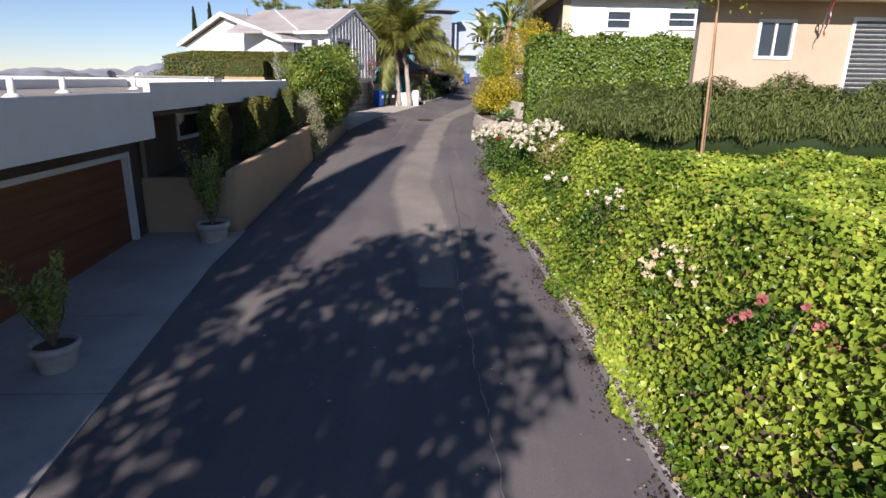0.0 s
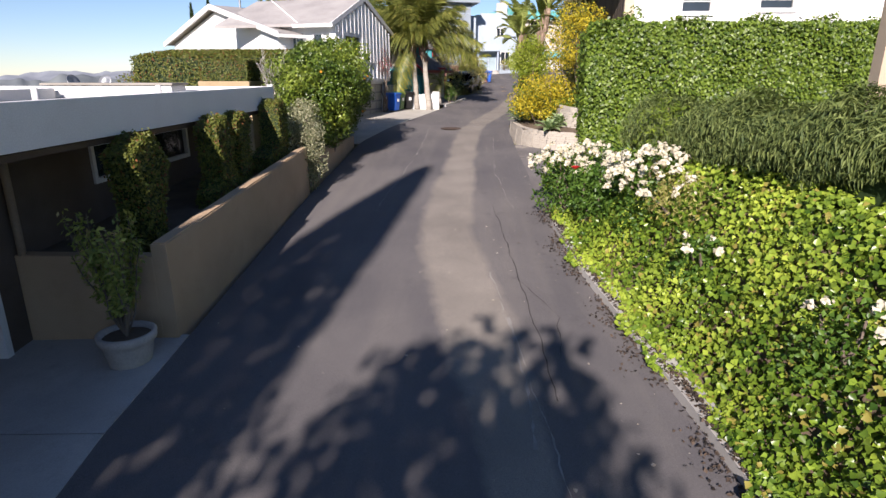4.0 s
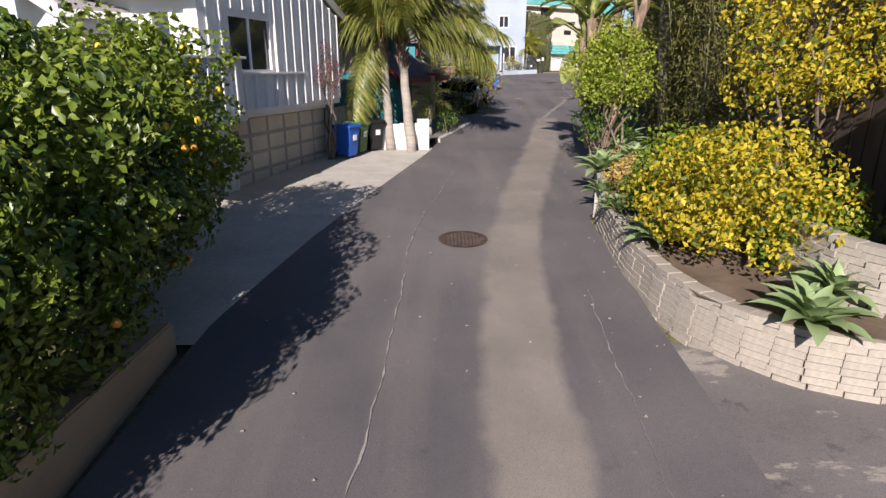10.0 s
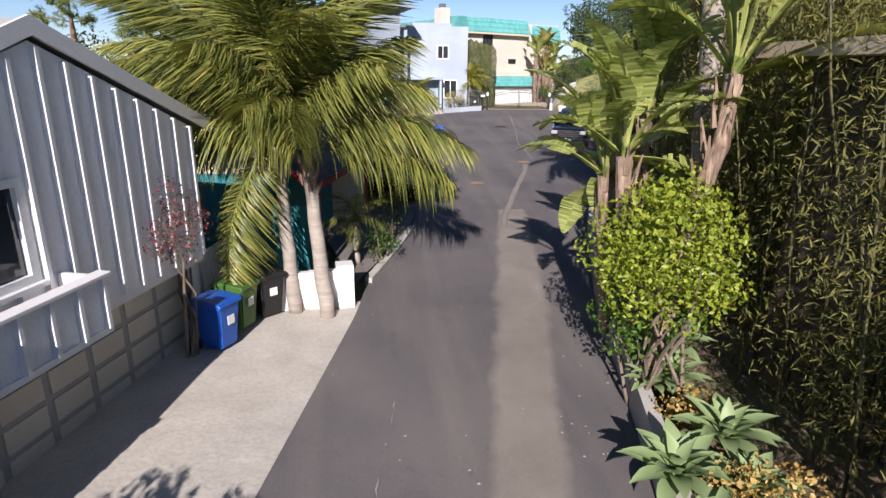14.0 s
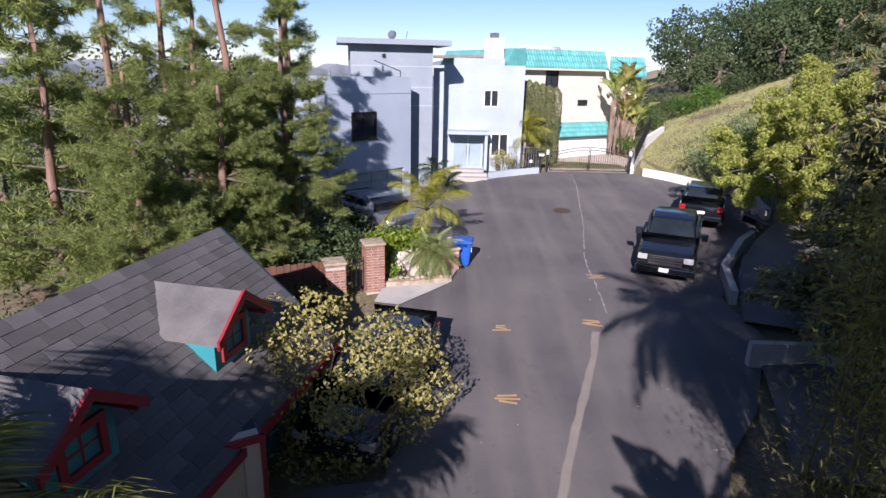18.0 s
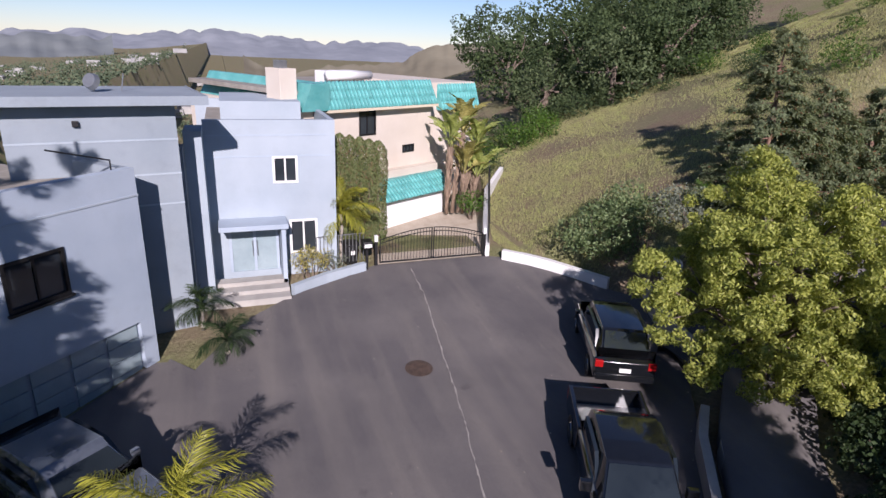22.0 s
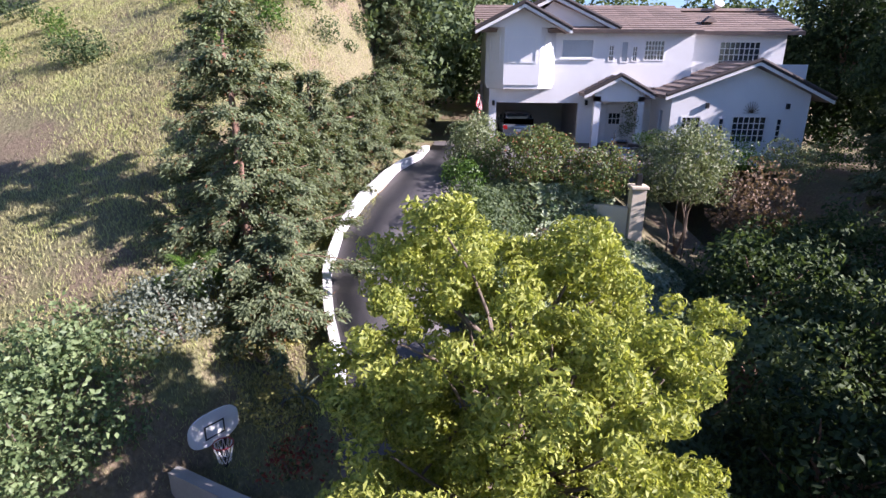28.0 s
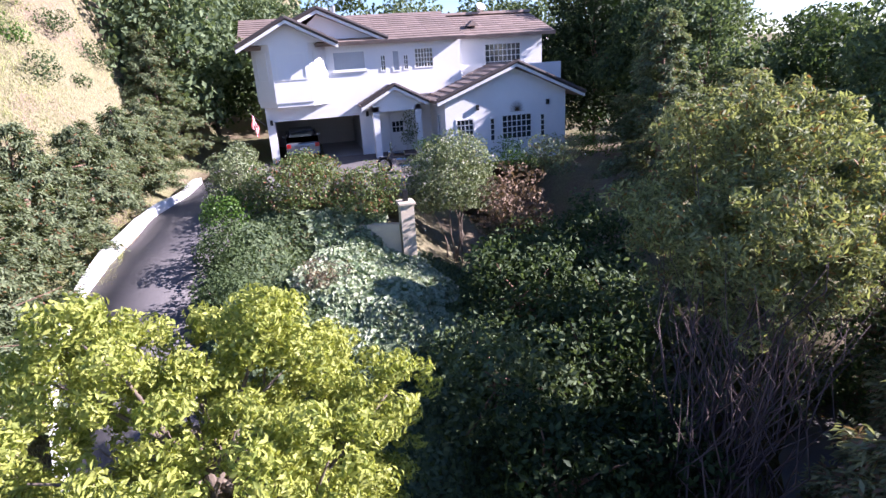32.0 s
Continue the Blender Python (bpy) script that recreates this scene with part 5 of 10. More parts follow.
    window(h, "window", *wh[3], wf, WHITE, GLASS, "y", -1, (0, 3), 0.05)
    window(h, "window", wf + 1.0, wf + 1.7, 0.9, 2.0, 9.2, WHITE, BLINDGLASS, "x", -1, (0, 0), 0.05)
    # roofs: rows of tiles on sloping slabs
    def slope(name, u0, u1, a, b, axis="x", rows=9, thick=0.14, tiles=True):
        """A roof slab from the eave a to the ridge b, each (across, z), pushed from u0 to u1."""
        n = Vector((b[1] - a[1], a[0] - b[0])).normalized()
        n = n if n.y > 0 else -n
        s = part(name, pr([a, b, (b[0] - n.x * thick, b[1] - n.y * thick), (a[0] - n.x * thick, a[1] - n.y * thick)], u0, u1, axis), CLAYTILE, h)
        if not tiles:
            return s
        mesh = None
        m = max(1, round((u1 - u0) / 0.9))
        w = (u1 - u0) / m
        for i in range(rows):
            f, g = i / rows, (i + 1.15) / rows
            p, q = Vector(a).lerp(Vector(b), f), Vector(a).lerp(Vector(b), min(g, 1.0))
            for k in range(m):
                if mesh is None:
                    d = q - p
                    bm = bmesh.new()
                    prism(bm, [(n.x * 0.055, n.y * 0.055), (d.x + n.x * 0.012, d.y + n.y * 0.012), (d.x, d.y), (0, 0)], 0.006, w - 0.006, axis)
                    me = part("tile_course", bm, CLAYTILE, s)
                    mesh, o = me.data, me
                else:
                    o = new("tile_course", mesh)
                    o.parent = s
                o.location = (u0 + k * w, p.x, p.y) if axis == "x" else (p.x, u0 + k * w, p.y)
        return s
    slope("main_roof", -0.4, 11.2, (D - 0.55, 5.8), (D + 4.3, 7.3), "x", 12)
    slope("main_roof", 11.2, 16.9, (D + 0.6, 5.8), (D + 4.3, 7.0), "x", 9)
    slope("main_roof", -0.4, 16.9, (D + 9.4, 5.7), (D + 4.3, 7.25), "x", 6, tiles=False)
    part("ridge_tiles", cy((-0.4, D + 4.3, 7.27), (11.2, D + 4.3, 7.27), 0.11, seg=8), CLAYTILE, h)
    # bay gable and back gable run into the main roof
    slope("bay_roof", D - 1.45, D + 2.2, (-0.35, 5.75), (2.0, 6.95), "y", 6)
    slope("bay_roof", D - 1.45, D + 2.2, (4.35, 5.75), (2.0, 6.95), "y", 6)
    slope("back_gable_roof", D - 0.4, D + 4.0, (7.0, 5.85), (3.6, 7.4), "y", 6)
    slope("back_gable_roof", D - 0.4, D + 4.0, (1.2, 6.3), (3.6, 7.4), "y", 5)
    slope("wing_roof", wf - 0.5, D + 0.6, (8.75, 2.72), (12.9, 4.32), "y", 9)
    slope("wing_roof", wf - 0.5, D + 0.6, (16.6, 2.6), (12.9, 4.32), "y", 9)
    slope("porch_roof", D - 1.9, D + 0.2, (5.2, 2.68), (6.9, 3.58), "y", 5)
    slope("porch_roof", D - 1.9, D + 0.2, (8.6, 2.68), (6.9, 3.58), "y", 5)
    # dark rake tiles with white boards below
    def rake(y, a, b):
        bm = bmesh.new()
        cyl(bm, (a[0], y, a[1] + 0.10), (b[0], y, b[1] + 0.10), 0.10, seg=8)
        part("rake_tile", bm, RIDGE, h)
        n = 0.16
        part("bargeboard", pr([(a[0], a[1] + 0.02), (b[0], b[1] + 0.02), (b[0], b[1] - n), (a[0], a[1] - n)], y, y + 0.06, "y"), HOUSEWHITE, h)
    for y, a, b in ((D - 1.5, (-0.4, 5.72), (2.0, 6.95)), (D - 1.5, (4.4, 5.72), (2.0, 6.95)), (D - 0.45, (7.05, 5.83), (3.6, 7.4)), (D - 0.45, (2.3, 6.8), (3.6, 7.4)),
                    (wf - 0.55, (8.7, 2.7), (12.9, 4.32)), (wf - 0.55, (16.65, 2.58), (12.9, 4.32)), (D - 1.95, (5.15, 2.65), (6.9, 3.58)), (D - 1.95, (8.65, 2.65), (6.9, 3.58))):
        rake(y, a, b)
    for x in (5.9, 12.3):
        part("roof_vent", pr([(x - 0.35, 6.35), (x + 0.35, 6.35), (x, 6.65)], D + 1.6, D + 2.2, "y"), CLAYTILE, h)
    part("chimney", bx(3.5, 4.6, 5.0, 5.9, 7.0, 7.9), HOUSEWHITE, h)
    part("flue", cy((4.9, 5.2, 7.0), (4.9, 5.2, 8.0), 0.14), GREYMETAL, h)
    for x, y, z in ((0.68, D - 0.08, 2.0), (5.65, D - 0.08, 2.05), (10.9, wf - 0.08, 2.15), (14.75, wf - 0.08, 2.15)):
        l = part("wall_lantern", bx(x - 0.07, x + 0.07, y - 0.08, y + 0.08, z, z + 0.26, 0.01), BLACK, h)
    # sunburst ornament over the French window
    bm = bmesh.new()
    for i in range(11):
        a = math.pi * i / 10
        cyl(bm, (13.05, wf - 0.06, 1.95), (13.05 + 0.42 * math.cos(a), wf - 0.06, 1.95 + 0.55 * math.sin(a)), 0.02, 0.008, 5)
    part("sunburst_ornament", bm, DARKWOOD, h, "dark metal sunburst")
    flag(h, (0.4, D - 0.1, 2.0), (-0.25, D - 0.9, 2.75), 0.75)
    dish = part("dish", cy((13.6, D + 4.6, 7.2), (13.7, D + 4.2, 7.55), 0.04, 0.3), WHITE, h)
    return h


def thing_part(name, parent, m):
    ob = new(name)
    ob.empty_display_size = 0.1
    ob.parent = parent
    ob.matrix_local = m
    return ob


BLINDGLASS = surf("glass_with_pale_blind", (0.34, 0.37, 0.42), (0.42, 0.46, 0.50), 0.8, 0.15, 0.0, 30, grime=0.0)
shelf_house()


# ======== walls, drive and gate ========
def path_wall(name, pts, thick, material, label, cap=None):
    """A wall along pts of (x, y, bottom, top)."""
    bm = bmesh.new()
    P = [Vector(p[:2]) for p in pts]
    prev = None
    for i, p in enumerate(pts):
        t = (P[min(i + 1, len(P) - 1)] - P[max(i - 1, 0)]).normalized()
        n = Vector((-t.y, t.x)) * thick / 2
        ring = [bm.verts.new((P[i].x + s * n.x, P[i].y + s * n.y, z)) for s, z in ((-1, p[2]), (1, p[2]), (1, p[3]), (-1, p[3]))]
        if prev:
            for k in range(4):
                bm.faces.new((prev[k], prev[(k + 1) % 4], ring[(k + 1) % 4], ring[k]))
        else:
            bm.faces.new(ring[::-1])
        prev = ring
    bm.faces.new(prev)
    bmesh.ops.recalc_face_normals(bm, faces=bm.faces[:])
    return tagged(part(name, bm, material), label, "wall", kind="structure")


def lz(x, y):
    return float(land(x, y))


def surface_strip(name, pts, width, material, lift, label, cat="driveway"):
    """A paved strip along a centre line of (x, y, z)."""
    V, F = [], []
    for i, p in enumerate(pts):
        a, b = Vector(pts[max(i - 1, 0)][:2]), Vector(pts[min(i + 1, len(pts) - 1)][:2])
        t = (b - a).normalized()
        n = Vector((-t.y, t.x)) * width / 2
        V += [(p[0] - n.x, p[1] - n.y, p[2] + lift), (p[0] + n.x, p[1] + n.y, p[2] + lift), (p[0] - n.x, p[1] - n.y, p[2] - 0.4), (p[0] + n.x, p[1] + n.y, p[2] - 0.4)]
    for i in range(len(pts) - 1):
        a, b = i * 4, i * 4 + 4
        F += [(a, a + 1, b + 1, b), (a, b, b + 2, a + 2), (a + 1, a + 3, b + 3, b + 1)]
    return tagged(raw(name, V, F, material), label, cat, kind="structure")


drive = [(x, float(np.interp(x, WALL_X, WALL_Y)) - 1.75, max(lz(x, 60.6), 3.5)) for x in np.arange(15.0, 37.1, 0.5)]
surface_strip("house_drive", drive, 3.5, ASPHALT, 0.16, "grey asphalt drive climbing to the white house")
tagged(raw("forecourt", [(29, 50.5, 7.92), (39.8, 50.5, 7.92), (39.8, 61.5, 7.92), (29, 61.5, 7.92)], [(0, 1, 2, 3)], ASPHALT), "grey forecourt before the white house", "forecourt", kind="structure")
lower = [(11.0, 51.6), (11.7, 53.4), (12.7, 55.4), (14.1, 57.2), (15.9, 58.9), (18.0, 60.2)]
lower = [(x, y, max(lz(x + i * 0.5, y - i * 0.3) for i in range(-2, 3)) + 0.01) for x, y in lower]
surface_strip("lower_drive", lower, 2.2, ASPHALT, 0.1, "shaded asphalt drive behind the kerb wall")
path_wall("drive_wall", [(x, float(np.interp(x, WALL_X, WALL_Y)) + 0.05, lz(x, 61.0) - 0.3, lz(x, 61) + 0.42 + 0.05 * math.sin(x * 1.7)) for x in np.arange(18.6, 36, 0.6)], 0.24, WHITE, "white painted wall along the drive")
path_wall("circle_wall", [(12.9, 69.95, 3.6, 4.42), (13.7, 69.3, 3.6, 4.38), (14.4, 68.6, 3.5, 4.32), (15.2, 67.6, 3.5, 4.22), (15.95, 66.5, 3.4, 4.15)], 0.25, WHITE, "low white wall round the turning circle")
path_wall("garden_wall", [(17.05, 65.75, 3.3, 4.3), (16.4, 64.3, 3.2, 4.25), (15.85, 62.9, 3.2, 4.2), (15.45, 61.3, 3.1, 4.15)], 0.25, CONCRETE, "grey stucco wall under the basketball hoop")
path_wall("kerb_wall", [(10.3, 53.4, 2.7, 3.35), (10.9, 55.4, 2.8, 3.55), (12.6, 57.8, 2.9, 3.75), (13.5, 58.7, 3.0, 3.85)], 0.22, CONCRETE, "low grey kerb wall beside the parked cars")
path_wall("kerb_wall", [(10.75, 53.3, 2.7, 3.2), (11.4, 55.2, 2.8, 3.4), (13.0, 57.5, 2.9, 3.6), (13.9, 58.4, 3.0, 3.7)], 0.14, CONCRETE, "thin inner kerb beside the shaded drive")
path_wall("bed_wall", [(9.0, 49.9, 2.5, 3.35), (10.6, 49.75, 2.5, 3.4), (12.6, 47.9, 2.5, 3.5)], 0.22, CONCRETE, "low grey retaining wall under the conifers")
path_wall("gate_side_wall", [(12.35, 70.4, 3.6, 4.5), (13.2, 72.5, 3.8, 4.8), (15.0, 76.5, 4.2, 5.5), (17.3, 79.5, 4.6, 6.0)], 0.22, WHITE, "white stucco wall beside the gated drive")
path_wall("shelf_wall", [(28.7, 58.0, 6.0, 7.45), (28.2, 56.3, 6.0, 7.35), (27.5, 54.1, 6.0, 7.3)], 0.25, CREAM, "pale retaining wall under the hedge")
gp = thing("gate_pillar", pose(27.45, 53.85, 6.0), "pale square gate pillar with a lamp", "pillar")
part("shaft", bx(-0.24, 0.24, -0.24, 0.24, 0, 2.0, 0.01), CREAM, gp)
part("cap", bx(-0.32, 0.32, -0.30, 0.30, 2.0, 2.1, 0.02), CREAM, gp)
part("lamp", bx(-0.09, 0.09, -0.09, 0.09, 2.1, 2.5, 0.01), BLACK, gp)
tagged(raw("gated_drive", [(7.4, 70.4, 4.06), (12.2, 70.4, 4.06), (16.8, 79.3, 4.75), (12.8, 77.6, 4.45), (8.6, 74.9, 4.3)], [(0, 1, 2, 3, 4)], surf("sandy_pavers", (0.42, 0.35, 0.27), (0.52, 0.45, 0.36), 2.0, 0.9, 0.3, 30)), "sandy paved drive behind the gate", "driveway", kind="structure")


def swing_gate():
    g = thing("iron_gate", pose(7.55, 70.4, 4.06), "black wrought iron double gate with curved top", "gate")
    for s, x0 in ((1, 0.0), (-1, 2.3)):
        lf = part("leaf_frame", bx(x0, x0 + 2.25, -0.02, 0.02, 0.08, 0.12), BLACK, g)
        part("stile", bx(x0, x0 + 0.04, -0.02, 0.02, 0.08, 1.05 if s == 1 else 1.45), BLACK, lf)
        part("stile", bx(x0 + 2.21, x0 + 2.25, -0.02, 0.02, 0.08, 1.45 if s == 1 else 1.05), BLACK, lf)
        def top(u):
            return 1.05 + 0.40 * math.sin(math.pi / 2 * (u if s == 1 else 1 - u))
        for off in (0.0, -0.16):
            bm = bmesh.new()
            for i in range(10):
                cyl(bm, (x0 + 2.25 * i / 10, 0, top(i / 10) + off), (x0 + 2.25 * (i + 1) / 10, 0, top((i + 1) / 10) + off), 0.02, seg=6)
            part("rail", bm, BLACK, lf)
        for i in range(1, 17):
            u = i / 17
            part("baluster", cy((x0 + 2.25 * u, 0, 0.1), (x0 + 2.25 * u, 0, top(u)), 0.011, seg=5), BLACK, lf)
    for x in (-0.15, 4.65):
        p = thing("gate_post", pose(7.55 + x, 70.42, 4.0), "slim black gate post with white lamp", "gate post", "gate posts")
        part("shaft", bx(-0.06, 0.06, -0.06, 0.06, 0, 1.05), BLACK, p)
        part("lamp", bx(-0.07, 0.07, -0.07, 0.07, 1.05, 1.32, 0.02), WHITE, p)
    m = thing("mailbox", pose(6.95, 70.1, 4.0), "dark mailbox on a post by the gate", "mailbox")
    part("post", bx(-0.05, 0.05, -0.05, 0.05, 0, 0.95), BLACK, m)
    part("body", bx(-0.2, 0.2, -0.25, 0.25, 0.95, 1.25, 0.05), BLACK, m)
    part("plate", bx(-0.15, 0.15, -0.262, -0.25, 1.02, 1.16), WHITE, m)
    f = thing("side_railing", pose(12.5, 70.6, 4.45, 0, 0, 66), "black iron railing on the white wall", "railing")
    part("top_rail", cy((0, 0, 1.0), (8.5, 0, 2.4), 0.025, seg=6), BLACK, f)
    part("bottom_rail", cy((0, 0, 0.12), (8.5, 0, 1.5), 0.02, seg=6), BLACK, f)
    for i in range(36):
        part("baluster", cy((i * 0.24, 0, 0.1 + i * 0.24 * 0.163), (i * 0.24, 0, 1.0 + i * 0.24 * 0.163), 0.012, seg=5), BLACK, f)


swing_gate()
path_wall("entry_planter_wall", [(3.9, 68.75, 3.6, 4.2), (5.2, 69.45, 3.7, 4.28), (6.85, 70.05, 3.8, 4.35)], 0.22, PALEBLUE, "low pale blue planter wall at the entrance")
rl = thing("entrance_railing", pose(5.0, 70.25, 4.2), "grey metal railing behind the planter", "railing")
part("rail", cy((0, 0, 1.25), (1.9, 0.2, 1.25), 0.025, seg=6), GREYMETAL, rl)
for i in range(14):
    part("baluster", cy((i * 0.145, i * 0.015, 0.1), (i * 0.145, i * 0.015, 1.25), 0.018, seg=5), GREYMETAL, rl)

# ======== street things ========
BLUEBIN = plain("blue_plastic", (0.01, 0.09, 0.42), 0.45)
GREENBIN = plain("green_plastic", (0.05, 0.13, 0.025), 0.5)
BLACKBIN = plain("black_plastic", (0.015, 0.015, 0.016), 0.5)
RUBBER = plain("rubber", (0.012, 0.012, 0.012), 0.9)
BRICK = surf("weathered_brick", (0.30, 0.13, 0.09), (0.46, 0.26, 0.19), 3.0, 0.9, 0.4, 40, per_piece=0.45)
MORTAR = surf("mortar", (0.40, 0.37, 0.33), (0.50, 0.47, 0.43), 3.0, 0.95, 0.3, 40)
BLOCK = surf("grey_tan_wall_block", (0.33, 0.295, 0.245), (0.45, 0.41, 0.345), 2.5, 0.95, 0.6, 35, per_piece=0.08)
CARBLACK = plain("black_car_paint", (0.008, 0.009, 0.011), 0.12, 0.0, 0.6, 1.0)
CARGREY = plain("silver_car_paint", (0.22, 0.25, 0.29), 0.25, 0.6, 0.5, 1.0)
CARGLASS = glass_mat("car_glass", (0.012, 0.016, 0.018))
CHROME = plain("chrome", (0.6, 0.6, 0.6), 0.15, 1.0)
REDLAMP = plain("red_lamp", (0.35, 0.01, 0.01), 0.2)
CLEARLAMP = plain("clear_lamp", (0.55, 0.55, 0.55), 0.12, 0.3)
TERRACOTTA = surf("white_washed_clay", (0.42, 0.38, 0.34), (0.56, 0.52, 0.47), 3.0, 0.85, 0.3, 40)
IRON = surf("rusty_iron", (0.07, 0.05, 0.04), (0.13, 0.09, 0.07), 5.0, 0.75, 0.6, 60, metal=0.3)


def bin_at(m, material, label, sc=0.9):
    b = thing("wheelie_bin", m, label, "bin", "wheelie bins")
    bm = bmesh.new()
    lo, hi = ((-0.24, 0.24, -0.26, 0.28), (-0.29, 0.29, -0.36, 0.33))
    vs = [[bm.verts.new((x * sc, y * sc, z * sc)) for x, y in ((q[0], q[2]), (q[1], q[2]), (q[1], q[3]), (q[0], q[3]))] for q, z in ((lo, 0.04), (hi, 0.98))]
    bm.faces.new(vs[0][::-1]), bm.faces.new(vs[1])
    for k in range(4):
        bm.faces.new((vs[0][k], vs[0][(k + 1) % 4], vs[1][(k + 1) % 4], vs[1][k]))
    bmesh.ops.bevel(bm, geom=bm.edges[:], offset=0.035, segments=2, affect="EDGES")
    part("body", bm, material, b)
    part("rim", bx(-0.31 * sc, 0.31 * sc, -0.38 * sc, 0.35 * sc, 0.94 * sc, 0.99 * sc, 0.012), material, b)
    bm = bmesh.new()
    prism(bm, [(-0.42 * sc, 0.99 * sc), (0.40 * sc, 0.99 * sc), (0.40 * sc, 1.06 * sc), (0.1 * sc, 1.10 * sc), (-0.36 * sc, 1.06 * sc)], -0.32 * sc, 0.32 * sc, "x")
    bmesh.ops.bevel(bm, geom=bm.edges[:], offset=0.012, segments=1, affect="EDGES")
    part("lid", bm, material, b)
    part("handle", cy((-0.28 * sc, 0.44 * sc, 1.0 * sc), (0.28 * sc, 0.44 * sc, 1.0 * sc), 0.018, seg=8), material, b)
    for x in (-0.30, 0.30):
        part("wheel", cy(((x - 0.03) * sc, 0.30 * sc, 0.12 * sc), ((x + 0.03) * sc, 0.30 * sc, 0.12 * sc), 0.12 * sc, seg=16), RUBBER, b)
    part("emblem", bx(-0.09 * sc, 0.09 * sc, -0.362 * sc, -0.345 * sc, 0.56 * sc, 0.74 * sc), WHITE, b)
    return b


bin_at(pose(-4.0, 36.35, 1.86, 0, 0, 62), BLUEBIN, "blue plastic recycling wheelie bin beside the garage")
bin_at(pose(-3.82, 37.15, 1.87, 0, 0, 65), GREENBIN, "dark green garden waste wheelie bin")
bin_at(pose(-3.38, 37.72, 1.88, 0, 0, 40), BLACKBIN, "black refuse wheelie bin beside the palms")
bin_at(pose(2.05, 55.95, 3.14, 0, 0, 80), BLUEBIN, "blue plastic wheelie bin at the kerb")
bin_at(pose(6.4, 70.75, 4.05, 0, 0, 10), BLACKBIN, "black refuse wheelie bin by the gate")


def manhole(x, y):
    z = float(road_z(y))
    slope = math.degrees(math.atan((float(road_z(y + 0.5)) - float(road_z(y - 0.5)))))
    m = thing("manhole_cover", pose(x, y, z + 0.004, slope), "round rusty iron manhole cover in the asphalt", "manhole cover", "manhole covers")
    ring = bmesh.new()
    for a in range(40):
        t0, t1 = 6.28319 * a / 40, 6.28319 * (a + 1) / 40
        q = [ring.verts.new((r * math.cos(t), r * math.sin(t), 0.014)) for r, t in ((0.36, t0), (0.42, t0), (0.42, t1), (0.36, t1))]
        ring.faces.new(q)
    part("ring", ring, IRON, m)
    part("lid", cy((0, 0, -0.03), (0, 0, 0.012), 0.355, seg=40), IRON, m)
    bm = bmesh.new()
    for i in range(-5, 6):
        for j in range(-5, 6):
            if i * i + j * j < 26:
                box(bm, i * 0.062 - 0.02, i * 0.062 + 0.02, j * 0.062 - 0.02, j * 0.062 + 0.02, 0.012, 0.018)
    part("tread", bm, IRON, m)


manhole(-0.80, 28.47)
manhole(6.95, 63.25)


def pot(x, y, z, plant, label, seed, tall=0, size=1.0):
    p = thing("plant_pot", pose(x, y, z) @ Matrix.Scale(size, 4), label, "plant pot", "plant pots")
    prof = ((0.17, 0.0), (0.20, 0.03), (0.25, 0.30), (0.26, 0.34), (0.29, 0.36), (0.30, 0.44), (0.26, 0.45), (0.24, 0.38))
    V, F, n = [], [], 24
    for r, h in prof:
        V += [(r * math.cos(6.28319 * k / n), r * math.sin(6.28319 * k / n), h) for k in range(n)]
    for i in range(len(prof) - 1):
        F += [(i * n + k, i * n + (k + 1) % n, i * n + n + (k + 1) % n, i * n + n + k) for k in range(n)]
    raw("pot", V, F, TERRACOTTA, p, True)
    part("soil", cy((0, 0, 0.34), (0, 0, 0.39), 0.245, seg=20), SOIL, p)
    s = thing("potted_shrub", pose(x, y, z + 0.38 * size), plant, "shrub")
    r = np.random.default_rng(seed)
    bm = bmesh.new()
    P, N = [], []
    for k in range(tall and 24 or 13):
        a, w = r.uniform(0, 6.28), r.uniform(0.1, 0.5)
        tip = Vector((math.cos(a) * w - 0.12 * tall, math.sin(a) * w, r.uniform(0.75, 1.25) + 0.35 * tall))
        limb(bm, bent((0, 0, 0), tip, 4, 0.05, int(r.integers(1e6))), 0.014, 0.006, 5)
        for i in range(90):
            f = r.uniform(0.3, 1.0)
            P.append(np.array(tip) * f + r.normal(0, 0.035, 3))
            N.append((math.cos(a), math.sin(a), 0.6))
    part("stem", bm, BARK, s)
    leaf_mesh("foliage", np.array(P), np.array(N), 0.085, L_JADE, s, aspect=0.42)


L_JADE = leaf_mat("jade_leaf", (0.14, 0.19, 0.04), (0.36, 0.40, 0.09), 0.3, 0.45, (0.45, 0.36, 0.16), 0.08)
pot(-4.55, 10.75, 0.20, "upright green shrub growing in the pot", "pale ribbed clay pot with shrub beside the wall", 3, 1, 1.15)
pot(-4.66, 5.85, -0.08, "thin spiky plant growing in the pot", "pale clay pot standing before the garage", 9)


# ======== vehicles ========
def wheel_on(parent, x, y, r=0.38, w=0.24):
    wp = part("wheel", cy((x - w / 2, y, r), (x + w / 2, y, r), r, seg=28), RUBBER, parent)
    s = 1 if x > 0 else -1
    part("rim", cy((x + s * (w / 2 - 0.03), y, r), (x + s * (w / 2 + 0.012), y, r), r * 0.62, r * 0.56, 20), CHROME, wp)


